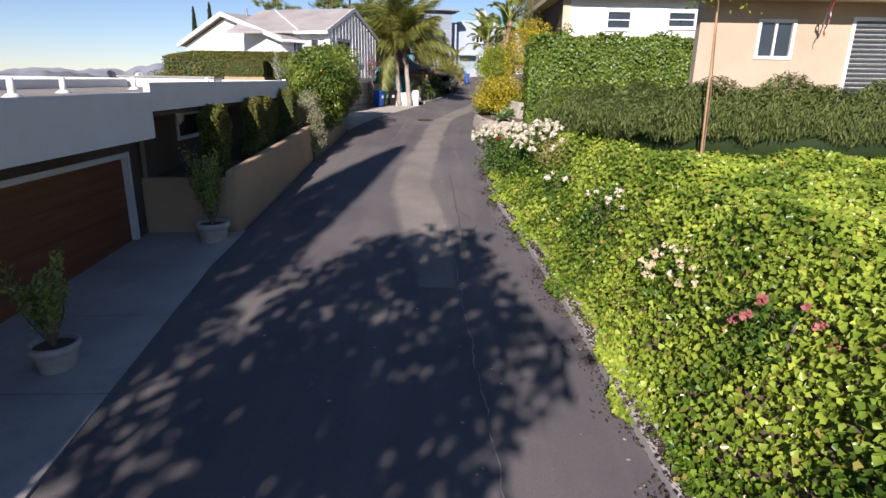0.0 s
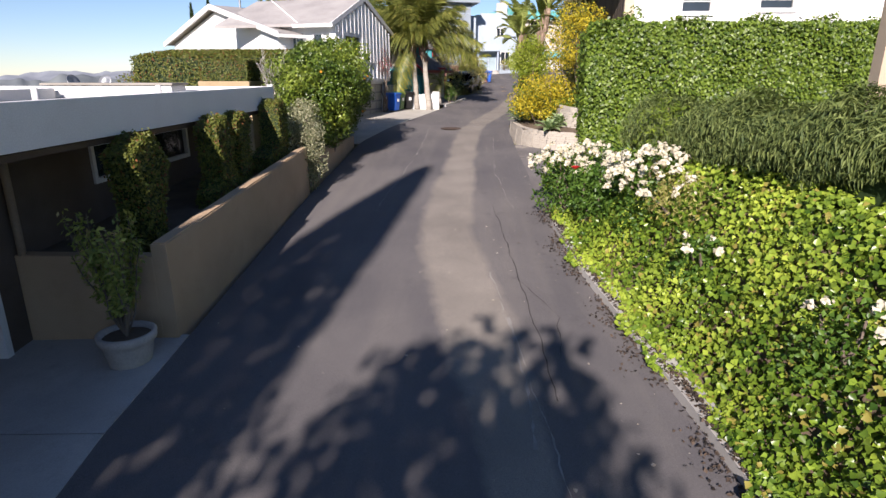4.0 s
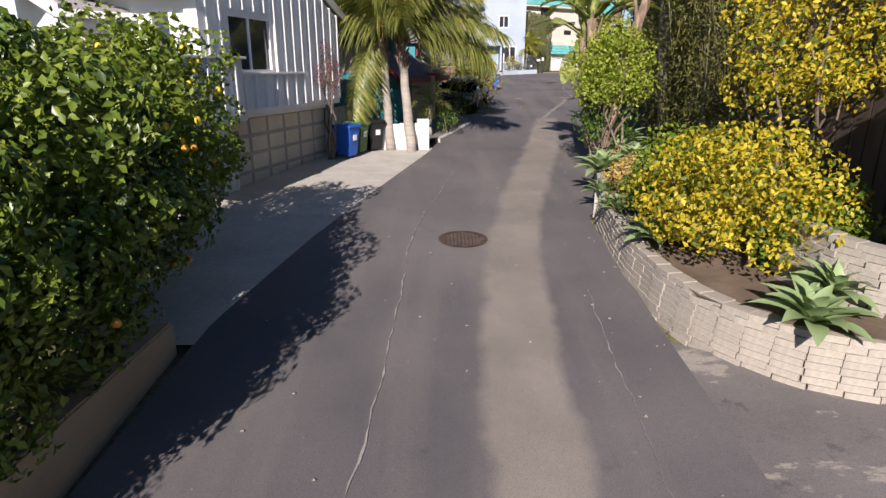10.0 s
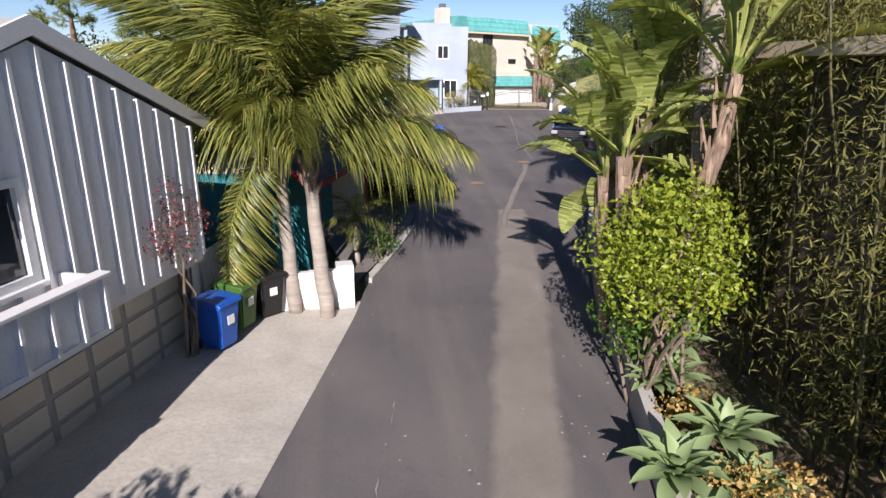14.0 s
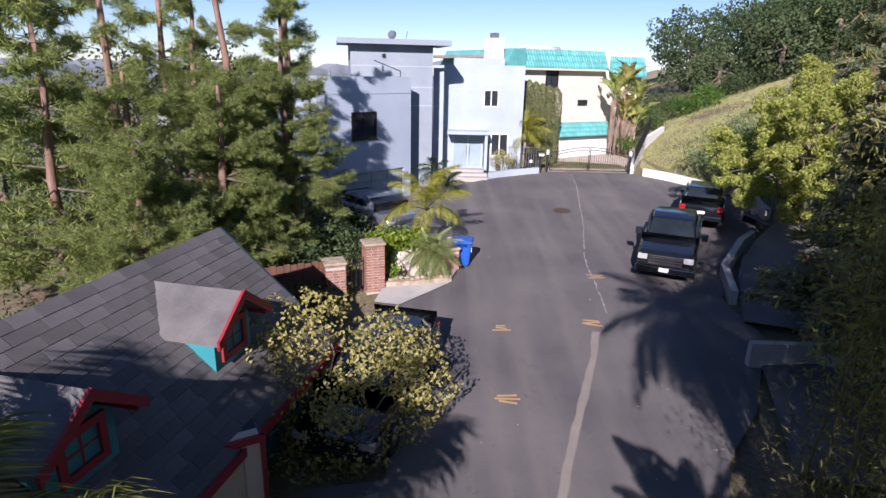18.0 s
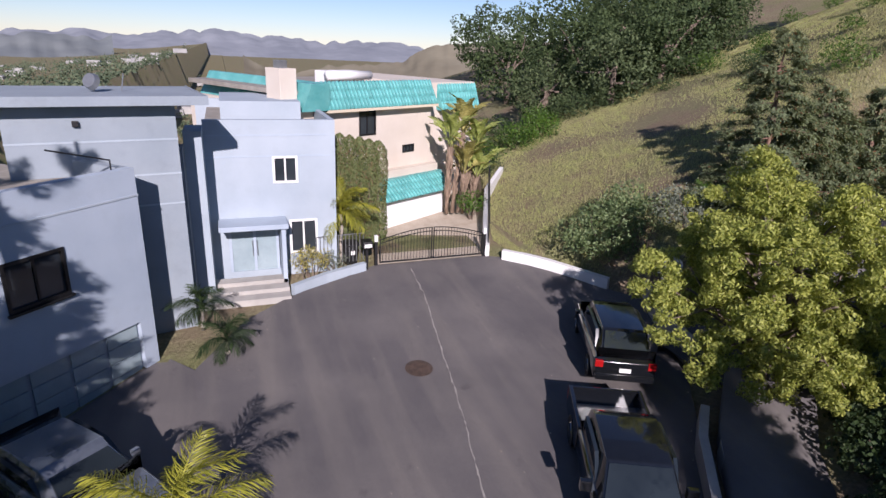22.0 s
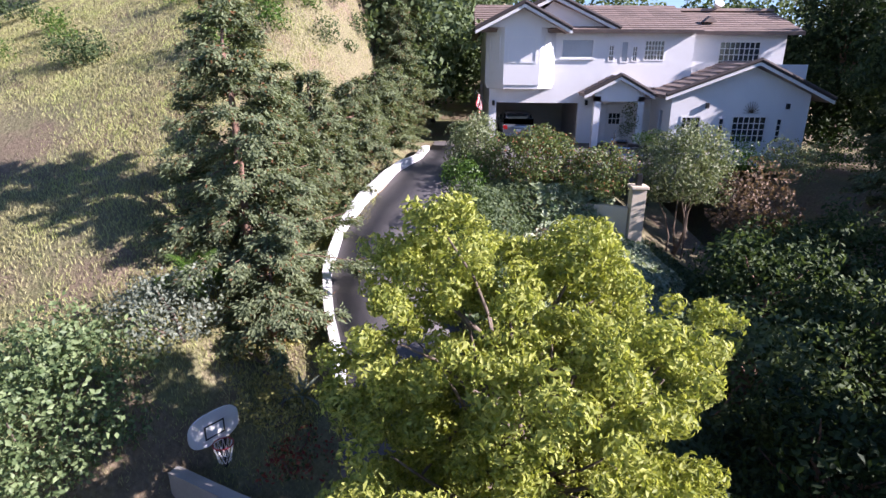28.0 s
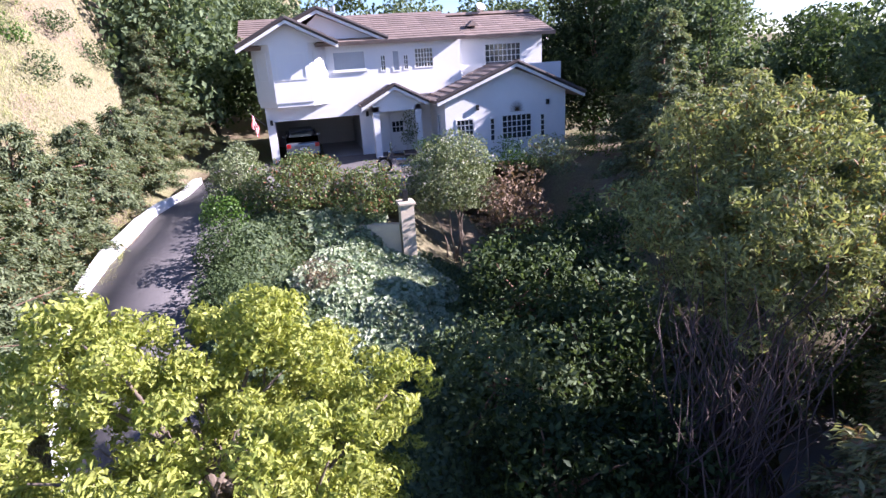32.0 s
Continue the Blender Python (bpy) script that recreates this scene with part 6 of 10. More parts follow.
def body_mesh(sections):
    """A car body from cross sections (y, half width, z bottom, z shoulder, z top, half width at top)."""
    bm = bmesh.new()
    prev = None
    for y, w, zb, zs, zt, wt in sections:
        ring = [bm.verts.new((x, y, z)) for x, z in ((-w * 0.94, zb), (-w, zb + 0.18), (-w, zs), (-wt, zt), (wt, zt), (w, zs), (w, zb + 0.18), (w * 0.94, zb))]
        if prev:
            for k in range(8):
                bm.faces.new((prev[k], prev[(k + 1) % 8], ring[(k + 1) % 8], ring[k]))
        else:
            bm.faces.new(ring[::-1])
        prev = ring
    bm.faces.new(prev)
    bmesh.ops.recalc_face_normals(bm, faces=bm.faces[:])
    bmesh.ops.bevel(bm, geom=[e for e in bm.edges], offset=0.03, segments=2, affect="EDGES", profile=0.6)
    return bm


def pickup(m):
    c = thing("pickup_truck", m, "black crew-cab pickup truck parked at the kerb", "pickup truck")
    # local -y is the front
    part("body", body_mesh([(-2.85, 0.80, 0.42, 0.85, 0.95, 0.72), (-2.7, 0.93, 0.38, 0.98, 1.08, 0.84), (-1.55, 0.98, 0.38, 1.08, 1.18, 0.88), (-1.45, 0.98, 0.38, 1.10, 1.20, 0.88), (1.0, 0.98, 0.38, 1.10, 1.16, 0.90)]), CARBLACK, c, smooth=True)
    part("cab", body_mesh([(-1.55, 0.92, 1.0, 1.06, 1.16, 0.84), (-0.85, 0.90, 1.0, 1.10, 1.82, 0.70), (-0.3, 0.90, 1.0, 1.12, 1.90, 0.72), (0.6, 0.90, 1.0, 1.12, 1.88, 0.72), (1.0, 0.90, 1.0, 1.12, 1.74, 0.74)]), CARBLACK, c, smooth=True)
    bed = part("bed", bx(-0.98, -0.88, 1.02, 2.85, 0.45, 1.16, 0.02), CARBLACK, c)
    part("bed_side", bx(0.88, 0.98, 1.02, 2.85, 0.45, 1.16, 0.02), CARBLACK, bed)
    part("bed_floor", bx(-0.88, 0.88, 1.02, 2.8, 0.55, 0.62), GREYMETAL, bed)
    part("tailgate", bx(-0.88, 0.88, 2.78, 2.86, 0.5, 1.14, 0.02), CARBLACK, bed)
    part("bed_liner", bx(-0.88, 0.88, 1.0, 1.05, 0.6, 1.16), CARBLACK, bed)
    bm = bmesh.new()
    vs = [bm.verts.new(v) for v in ((-0.80, -1.50, 1.20), (0.80, -1.50, 1.20), (0.66, -0.90, 1.76), (-0.66, -0.90, 1.76))]
    bm.faces.new(vs)
    r = bmesh.ops.extrude_face_region(bm, geom=bm.faces[:])
    bmesh.ops.translate(bm, vec=(0, -0.045, 0.04), verts=[v for v in r["geom"] if isinstance(v, bmesh.types.BMVert)])
    part("windscreen", bm, CARGLASS, c)
    for s in (-1, 1):
        part("side_window", pr([(-0.95, 1.2), (0.9, 1.2), (0.8, 1.66), (-0.5, 1.72)], s * 0.80, s * 0.885, "x"), CARGLASS, c)
        mir = part("mirror", bx(s * 0.98, s * 1.24, -1.15, -1.0, 1.15, 1.42, 0.03), CARBLACK, c)
        part("headlight", bx(s * 0.58, s * 0.9, -2.86, -2.70, 0.78, 0.97, 0.03), CLEARLAMP, c)
        part("tail_light", bx(s * 0.90, s * 0.985, 2.80, 2.875, 0.75, 1.08, 0.01), REDLAMP, c)
        for y in (-1.85, 1.85):
            wheel_on(c, s * 0.86, y, 0.40, 0.26)
    gr = part("grille", bx(-0.56, 0.56, -2.90, -2.8, 0.62, 0.98, 0.02), BLACK, c)
    for i in range(3):
        part("grille_bar", bx(-0.54, 0.54, -2.915, -2.89, 0.68 + i * 0.1, 0.70 + i * 0.1), CHROME, gr)
    part("bumper", bx(-0.95, 0.95, -2.98, -2.78, 0.36, 0.60, 0.04), CARBLACK, c)
    part("rear_bumper", bx(-0.92, 0.92, 2.86, 3.02, 0.42, 0.60, 0.03), CHROME, c)
    part("plate", bx(-0.16, 0.16, -2.995, -2.98, 0.44, 0.58), WHITE, c)
    part("sunshade", bx(0.1, 0.6, -1.02, -0.98, 1.5, 1.66), WHITE, c)


pickup(pose(9.72, 57.15, 3.16, 1.6, 0, -25) @ Matrix.Scale(0.95, 4))


def estate_car(m, paint, label, name="suv", tall=1.62, long=4.5):
    c = thing(name, m, label, "car")
    h = long / 2
    part("body", body_mesh([(-h, 0.74, 0.36, 0.62, 0.74, 0.66), (-h + 0.18, 0.86, 0.30, 0.76, 0.86, 0.78), (-h + 1.15, 0.90, 0.30, 0.86, 0.98, 0.80), (0, 0.91, 0.30, 0.90, 1.0, 0.82), (h - 0.15, 0.88, 0.32, 0.92, 1.02, 0.78), (h, 0.82, 0.40, 0.80, 0.92, 0.72)]), paint, c, smooth=True)
    part("cabin", body_mesh([(-h + 1.0, 0.80, 0.86, 0.92, 0.98, 0.70), (-h + 1.75, 0.80, 0.88, 0.96, tall - 0.06, 0.60), (-0.1, 0.80, 0.88, 0.98, tall, 0.62), (h - 0.75, 0.80, 0.88, 0.98, tall - 0.05, 0.60), (h - 0.12, 0.78, 0.88, 0.98, 1.12, 0.66)]), paint, c, smooth=True)
    def pane(name, q, push):
        bm = bmesh.new()
        bm.faces.new([bm.verts.new(v) for v in q])
        r = bmesh.ops.extrude_face_region(bm, geom=bm.faces[:])
        bmesh.ops.translate(bm, vec=push, verts=[v for v in r["geom"] if isinstance(v, bmesh.types.BMVert)])
        part(name, bm, CARGLASS, c)
    pane("windscreen", ((-0.68, -h + 1.10, 1.02), (0.68, -h + 1.10, 1.02), (0.56, -h + 1.68, tall - 0.13), (-0.56, -h + 1.68, tall - 0.13)), (0, -0.05, 0.05))
    pane("rear_window", ((-0.64, h - 0.2, 1.14), (0.64, h - 0.2, 1.14), (0.56, h - 0.66, tall - 0.12), (-0.56, h - 0.66, tall - 0.12)), (0, 0.06, 0.05))
    for s in (-1, 1):
        part("side_window", pr([(-h + 1.6, 1.04), (h - 0.6, 1.04), (h - 0.85, tall - 0.15), (-h + 2.0, tall - 0.15)], s * 0.70, s * 0.785, "x"), CARGLASS, c)
        part("headlight", bx(s * 0.5, s * 0.80, -h - 0.01, -h + 0.14, 0.60, 0.74, 0.02), CLEARLAMP, c)
        part("tail_light", bx(s * 0.62, s * 0.85, h - 0.10, h + 0.015, 0.74, 0.95, 0.02), REDLAMP, c)
        part("mirror", bx(s * 0.88, s * 1.05, -h + 1.35, -h + 1.47, 0.98, 1.12, 0.02), paint, c)
        for y in (-h + 0.85, h - 0.85):
            wheel_on(c, s * 0.80, y, 0.34, 0.22)
    part("plate", bx(-0.16, 0.16, h, h + 0.02, 0.62, 0.74), WHITE, c)
    part("bumper", bx(-0.82, 0.82, -h - 0.05, -h + 0.1, 0.34, 0.52, 0.04), paint, c)
    part("rear_bumper", bx(-0.82, 0.82, h - 0.1, h + 0.06, 0.36, 0.54, 0.04), paint, c)


estate_car(pose(13.1, 62.4, 3.40, 2, 0, 154), CARBLACK, "black sport utility car parked nose to tail", "suv", 1.68, 4.6)
estate_car(pose(-0.05, 48.1, 2.60, 3, 0, -14), CARBLACK, "black saloon car parked under the shrub", "saloon_car", 1.42, 4.5)
estate_car(pose(-1.35, 60.2, 3.28, 0, 0, 40), CARGREY, "silver car parked before the blue garage", "hatchback_car", 1.45, 4.0)
estate_car(pose(41.6, 56.9, 7.9, 0, 0, 90), CARGREY, "grey car inside the open garage", "garage_car", 1.6, 4.2)


def motorcycle(m):
    k = thing("motorcycle", m, "black and chrome cruiser motorcycle on the forecourt", "motorcycle")
    for y in (-0.85, 0.75):
        bm = bmesh.new()
        n, q = 24, 8
        R = [[bm.verts.new(((0.06 * math.cos(6.28319 * j / q)), y + (0.29 + 0.06 * math.sin(6.28319 * j / q)) * math.cos(6.28319 * i / n), 0.35 + (0.29 + 0.06 * math.sin(6.28319 * j / q)) * math.sin(6.28319 * i / n))) for j in range(q)] for i in range(n)]
        for i in range(n):
            for j in range(q):
                bm.faces.new((R[i][j], R[i][(j + 1) % q], R[(i + 1) % n][(j + 1) % q], R[(i + 1) % n][j]))
        w = part("wheel", bm, RUBBER, k, smooth=True)
        part("hub", cy((-0.06, y, 0.35), (0.06, y, 0.35), 0.22, seg=20), CHROME, w)
        part("fender", pr([(y - 0.36, 0.55), (y - 0.2, 0.72), (y + 0.2, 0.72), (y + 0.36, 0.55), (y + 0.2, 0.68), (y - 0.2, 0.68)], -0.09, 0.09, "x"), CARBLACK, k)
    for s in (-1, 1):
        part("fork", cy((s * 0.1, -0.85, 0.35), (s * 0.12, -0.45, 1.05), 0.025), CHROME, k)
        part("exhaust", cy((s * 0.2, -0.1, 0.3), (s * 0.22, 0.9, 0.32), 0.05), CHROME, k)
    part("engine", bx(-0.22, 0.22, -0.3, 0.25, 0.25, 0.65, 0.05), CHROME, k)
    part("tank", bx(-0.15, 0.15, -0.42, 0.1, 0.72, 0.95, 0.07), CARBLACK, k)
    part("seat", bx(-0.16, 0.16, 0.1, 0.75, 0.66, 0.80, 0.05), BLACK, k)
    part("handlebar", cy((-0.4, -0.35, 1.12), (0.4, -0.35, 1.12), 0.018), CHROME, k)
    part("headlamp", cy((0, -0.62, 0.92), (0, -0.48, 0.92), 0.10, 0.08), CHROME, k)
    part("windshield", bx(-0.2, 0.2, -0.52, -0.5, 1.0, 1.35, 0.01), CARGLASS, k)


motorcycle(pose(33.6, 52.7, 7.93, 0, 0, 160))


def hoop():
    b = thing("basketball_hoop", pose(17.25, 64.9, 3.9), "basketball hoop with a rounded white backboard on a pole", "basketball hoop")
    part("pole", cy((0.25, 0.15, 0), (0.25, 0.15, 1.5), 0.06), BLACK, b)
    bm = bmesh.new()
    prof = [(0.55 * math.copysign(abs(math.cos(a)) ** 0.7, math.cos(a)), 1.28 + 0.36 * math.copysign(abs(math.sin(a)) ** 0.7, math.sin(a))) for a in [6.28319 * i / 28 for i in range(28)]]
    prism(bm, prof, -0.02, 0.02, "y")
    board = part("backboard", bm, WHITE, b)
    bmb = bmesh.new()
    for x0, x1, z0, z1 in ((-0.22, 0.22, 1.36, 1.39), (-0.22, 0.22, 1.08, 1.11), (-0.22, -0.19, 1.11, 1.36), (0.19, 0.22, 1.11, 1.36)):
        box(bmb, x0, x1, -0.026, -0.02, z0, z1)
    part("target_square", bmb, BLACK, board)
    bm = bmesh.new()
    for i in range(20):
        a, c = 6.28319 * i / 20, 6.28319 * (i + 1) / 20
        cyl(bm, (0.2 * math.cos(a), -0.26 + 0.2 * math.sin(a), 1.0), (0.2 * math.cos(c), -0.26 + 0.2 * math.sin(c), 1.0), 0.012, seg=5)
    part("rim", bm, RED, b)
    bm = bmesh.new()
    for i in range(12):
        a = 6.28319 * i / 12
        for d in (-1, 1):
            cyl(bm, (0.2 * math.cos(a), -0.26 + 0.2 * math.sin(a), 1.0), (0.12 * math.cos(a + d * 0.5), -0.26 + 0.12 * math.sin(a + d * 0.5), 0.6), 0.006, seg=4)
    part("net", bm, WHITE, b)
    for o in b.children_recursive:
        pass
    b.rotation_mode = "XYZ"
    b.rotation_euler = (0, 0, radians(-35))


hoop()

# white pillar wall by the palms, kerbs and aprons
wl = thing("palm_wall", pose(-1.78, 38.05, 1.76, 0, 0, 8), "low white stucco wall with an end pillar by the palms", "garden wall")
part("pillar", bx(-0.18, 0.18, -0.18, 0.18, -0.1, 1.08, 0.015), WHITE, wl)
part("panel", bx(-0.75, -0.18, -0.08, 0.10, -0.1, 0.95, 0.01), WHITE, wl)
part("panel", bx(-2.3, -0.75, -0.02, 0.14, -0.1, 0.92, 0.01), WHITE, wl)
tf = thing("teal_fence", pose(-2.6, 39.6, 1.95, 0, 0, -10), "turquoise vertical board fence behind the palms", "fence")
for i in range(11):
    part("board", bx(-1.75 + i * 0.17, -1.60 + i * 0.17, -0.02, 0.02, 0, 1.75 + 0.02 * (i % 3)), TEAL, tf)
part("post", bx(0.12, 0.24, -0.06, 0.06, 0, 2.3), RED, tf)


def apron():
    """The rough pale concrete apron of the white house."""
    ap = thing("concrete_apron", BLANK, "rough pale concrete apron before the garages", "driveway", kind="structure")
    PAVE = surf("rough_pale_concrete", (0.42, 0.395, 0.345), (0.54, 0.51, 0.45), 1.2, 0.95, 0.9, 14, grime=0.25)
    V, F = [], []
    ys = np.arange(25.0, 38.4, 0.4)
    for y in ys:
        a = -6.1 + (y - 32.2) * 0.24 if y > 27 else -6.4
        V += [(a - 0.25, y, road_z(y) - 0.02 + 0.0), (np.interp(y, LEFT_Y, LEFT_X) + 0.02, y, road_z(y) + 0.006)]
    for i in range(len(ys) - 1):
        F.append((2 * i, 2 * i + 1, 2 * i + 3, 2 * i + 2))
    raw("slab", V, F, PAVE, ap)


apron()
path_wall("kerb", [(-1.3, 39.2, 1.7, 2.08), (-0.6, 41.2, 1.8, 2.2), (-0.05, 43.0, 1.9, 2.32)], 0.18, CONCRETE, "pale concrete kerb beside the garage drive")
tagged(raw("garage_apron", [(-1.6, 39.0, 2.02), (-0.1, 42.9, 2.22), (0.35, 45.8, 2.42), (-1.0, 45.6, 2.36), (-2.9, 43.6, 2.24)], [(0, 1, 2, 3, 4)], PATCHY), "worn grey garage apron in shade", "driveway", kind="structure")
tagged(raw("right_driveway", [(1.45, 16.6, 0.80), (8, 16.6, 0.95), (16, 17.5, 1.15), (16, 23.6, 1.35), (8, 23.6, 1.3), (3.6, 23.9, 1.28), (1.45, 25.2, 1.36)], [(0, 1, 2, 3, 4, 5, 6)], PATCHY), "patched cracked asphalt driveway under the ivy hedge", "driveway", kind="structure")
path_wall("lane_kerb", [(float(np.interp(y, RIGHT_Y, RIGHT_X)) + 0.08, y, float(road_z(y)) - 0.2, float(road_z(y)) + 0.12) for y in np.arange(-8, 16.6, 0.8)], 0.26, CONCRETE, "rough pale concrete kerb under the ivy")
path_wall("bed_kerb", [(float(np.interp(y, RIGHT_Y, RIGHT_X)) + 0.12, y, float(road_z(y)) - 0.2, float(road_z(y)) + 0.55) for y in np.arange(30.2, 44.5, 0.7)], 0.2, CONCRETE, "low grey kerb wall of the planted bed")
tagged(raw("side_drive", [(8.0, 46.0, 2.56), (9.6, 50.6, 2.83), (13.2, 50.2, 3.1), (17.0, 47.4, 3.5), (19.5, 43.5, 3.7), (17.5, 40.5, 3.6), (13.5, 43.4, 3.2)], [(0, 1, 2, 3, 4, 5, 6)], ASPHALT), "dark side drive under the trees", "driveway", kind="structure")


def block_wall():
    """The curved dry-laid block wall of the raised bed, block by block."""
    w = thing("block_wall", BLANK, "curved retaining wall of grey-tan split blocks", "retaining wall", kind="structure")
    me = None
    def course(pts, z0, n, hgt, seed):
        nonlocal me
        P = np.array(pts, float)
        L = np.concatenate([[0], np.cumsum(np.hypot(*(P[1:] - P[:-1]).T))])
        r = random.Random(seed)
        for k in range(n):
            s = -r.uniform(0.0, 0.3)
            while s < L[-1] - 0.1:
                x, y = np.interp(s + 0.15, L, P[:, 0]), np.interp(s + 0.15, L, P[:, 1])
                x0, y0 = np.interp(s, L, P[:, 0]), np.interp(s, L, P[:, 1])
                x2, y2 = np.interp(s + 0.3, L, P[:, 0]), np.interp(s + 0.3, L, P[:, 1])
                zb = float(road_z(y)) * 0.6 + 1.35 * 0.4 + z0 + k * hgt
                if me is None:
                    bm = bx(-0.1522, 0.1522, -0.10, 0.10, 0.0005, 0.0755, 0.0045)
                    o = part("block", bm, BLOCK, w)
                    me = o.data
                else:
                    o = new("block", me)
                    o.parent = w
                a = math.atan2(y2 - y0, x2 - x0)
                back = 0.011 * k + r.uniform(-0.006, 0.006)
                o.location = (x - math.sin(a) * back, y + math.cos(a) * back, zb)
                o.rotation_euler = (0, 0, a + r.uniform(-0.015, 0.015))
                s += 0.305
    course(((2.0, 30.4), (1.82, 29.4), (1.64, 28.0), (1.58, 27.0), (1.66, 26.0), (1.80, 25.35), (2.06, 24.8), (2.5, 24.32), (3.05, 24.08), (3.62, 24.0)), -0.12, 9, 0.077, 2)
    course(((3.0, 25.6), (3.05, 24.95), (3.3, 24.45), (3.8, 24.15)), 0.58, 10, 0.077, 8)
    tagged(raw("bed_soil", [(3.6, 23.9, 1.88), (2.3, 24.5, 1.9), (1.8, 25.2, 1.92), (1.65, 26.4, 1.98), (1.7, 28, 2.06), (1.85, 29.4, 2.12), (2.1, 30.4, 2.12), (5, 30.4, 2.3), (5, 24.2, 2.3)], [tuple(range(9))], SOIL), "dark soil of the raised bed", "soil", kind="structure")


CAPSTONE = surf("weathered_tan_stone", (0.26, 0.20, 0.14), (0.50, 0.41, 0.31), 4.0, 0.95, 0.7, 25)
WHITEWASH = surf("flaking_whitewash", (0.34, 0.29, 0.24), (0.66, 0.62, 0.55), 5.0, 0.95, 0.7, 18)


def brick_pillars():
    me = None
    for x, y, hgt in ((-0.80, 54.0, 1.45), (-1.85, 53.1, 1.1), (1.55, 55.6, 0.85)):
        z = 2.95
        p = thing("brick_pillar", pose(x, y, z, 0, 0, 20), "weathered red brick gate pillar with pale cap", "pillar", "brick gate pillars")
        part("core", bx(-0.283, 0.283, -0.283, 0.283, -0.2, hgt), MORTAR, p)
        part("cap", bx(-0.34, 0.34, -0.34, 0.34, hgt + 0.05, hgt + 0.13, 0.035), CAPSTONE, p, "chipped tan cap stone")
        part("cap_course", bx(-0.30, 0.30, -0.30, 0.30, hgt - 0.01, hgt + 0.06, 0.012), BRICK, p)
        for k in range(int(hgt / 0.085)):
            for f in range(4):
                for i in range(3):
                    o = None
                    if me is None:
                        o = part("brick", bx(-0.088, 0.088, -0.02, 0.02, 0.0, 0.07, 0.006), BRICK, p)
                        me = o.data
                    else:
                        o = new("brick", me)
                        o.parent = p
                    a = f * math.pi / 2
                    u = -0.19 + i * 0.19 + (0.022 if k % 2 else -0.022)
                    o.location = (math.cos(a) * u - math.sin(a) * -0.275, math.sin(a) * u + math.cos(a) * -0.275, k * 0.085)
                    o.rotation_euler = (0, 0, a)
    g = thing("iron_gate", pose(-1.75, 53.3, 2.95, 0, 0, 42), "black iron garden gate standing ajar", "gate")
    for i in range(7):
        part("bar", cy((0.1 + i * 0.13, 0, 0), (0.1 + i * 0.13, 0, 1.1), 0.012, seg=5), BLACK, g)
    part("rail", cy((0.1, 0, 0.95), (0.9, 0, 0.95), 0.015, seg=5), BLACK, g)
    part("rail", cy((0.1, 0, 0.15), (0.9, 0, 0.15), 0.015, seg=5), BLACK, g)
    path_wall("planter_kerb", [(-0.45, 54.0, 2.7, 3.2), (0.6, 54.25, 2.7, 3.2), (1.6, 54.55, 2.7, 3.22), (1.75, 55.2, 2.8, 3.25)], 0.2, CAPSTONE, "low weathered stone kerb of the corner planter")
    path_wall("planter_wall", [(-0.35, 55.15, 2.8, 3.85), (0.5, 55.3, 2.8, 3.9), (1.3, 55.52, 2.8, 3.9)], 0.22, WHITEWASH, "flaking whitewashed brick wall behind the planter")
    path_wall("planter_wall", [(1.6, 56.0, 2.8, 3.6), (1.65, 57.5, 2.9, 3.7)], 0.22, WHITEWASH, "flaking whitewashed wall beside the blue bin")
    rr = random.Random(77)
    for k in range(16):
        x = -0.3 + k * 0.125
        st = thing("planter_stone", pose(x + rr.uniform(-0.05, 0.05), 54.1 + 0.26 * (x + 0.3) + rr.uniform(-0.06, 0.16), 3.22, 0, 0, rr.uniform(0, 360)), "small pale rock lying on the planter kerb", "rock", "planter rocks")
        q = rr.uniform(0.05, 0.1)
        bm = bmesh.new()
        bmesh.ops.create_icosphere(bm, subdivisions=2, radius=q)
        for v in bm.verts:
            v.co *= 1 + 0.25 * noise.noise(v.co * 9 + Vector((k, 0, 0)))
            v.co.z *= 0.65
        part("rock", bm, CAPSTONE, st)
    tagged(raw("corner_apron", [(-0.65, 52.85, 2.99), (0.1, 52.7, 2.98), (1.6, 54.3, 3.09), (1.5, 54.5, 3.1), (-0.5, 53.9, 3.06)], [(0, 1, 2, 3, 4)], CONCRETE), "pale concrete footpath corner", "pavement", kind="structure")


def dark_fence():
    f = thing("board_gate", pose(-1.95, 53.0, 2.75, 0, 0, 205), "dark red-brown board gate beside the brick pillars", "gate")
    wood = surf("red_brown_fence_board", (0.10, 0.045, 0.03), (0.17, 0.08, 0.05), 3.0, 0.8, 0.3, 20, stretch=(4, 4, 0.5))
    for i in range(15):
        part("board", bx(0.15 + i * 0.2, 0.335 + i * 0.2, -0.015, 0.015, 0.0, 1.45 + 0.03 * (i % 2)), wood, f)
    for z in (0.3, 1.15):
        part("rail", bx(0.1, 3.2, 0.016, 0.06, z, z + 0.09), wood, f)


dark_fence()

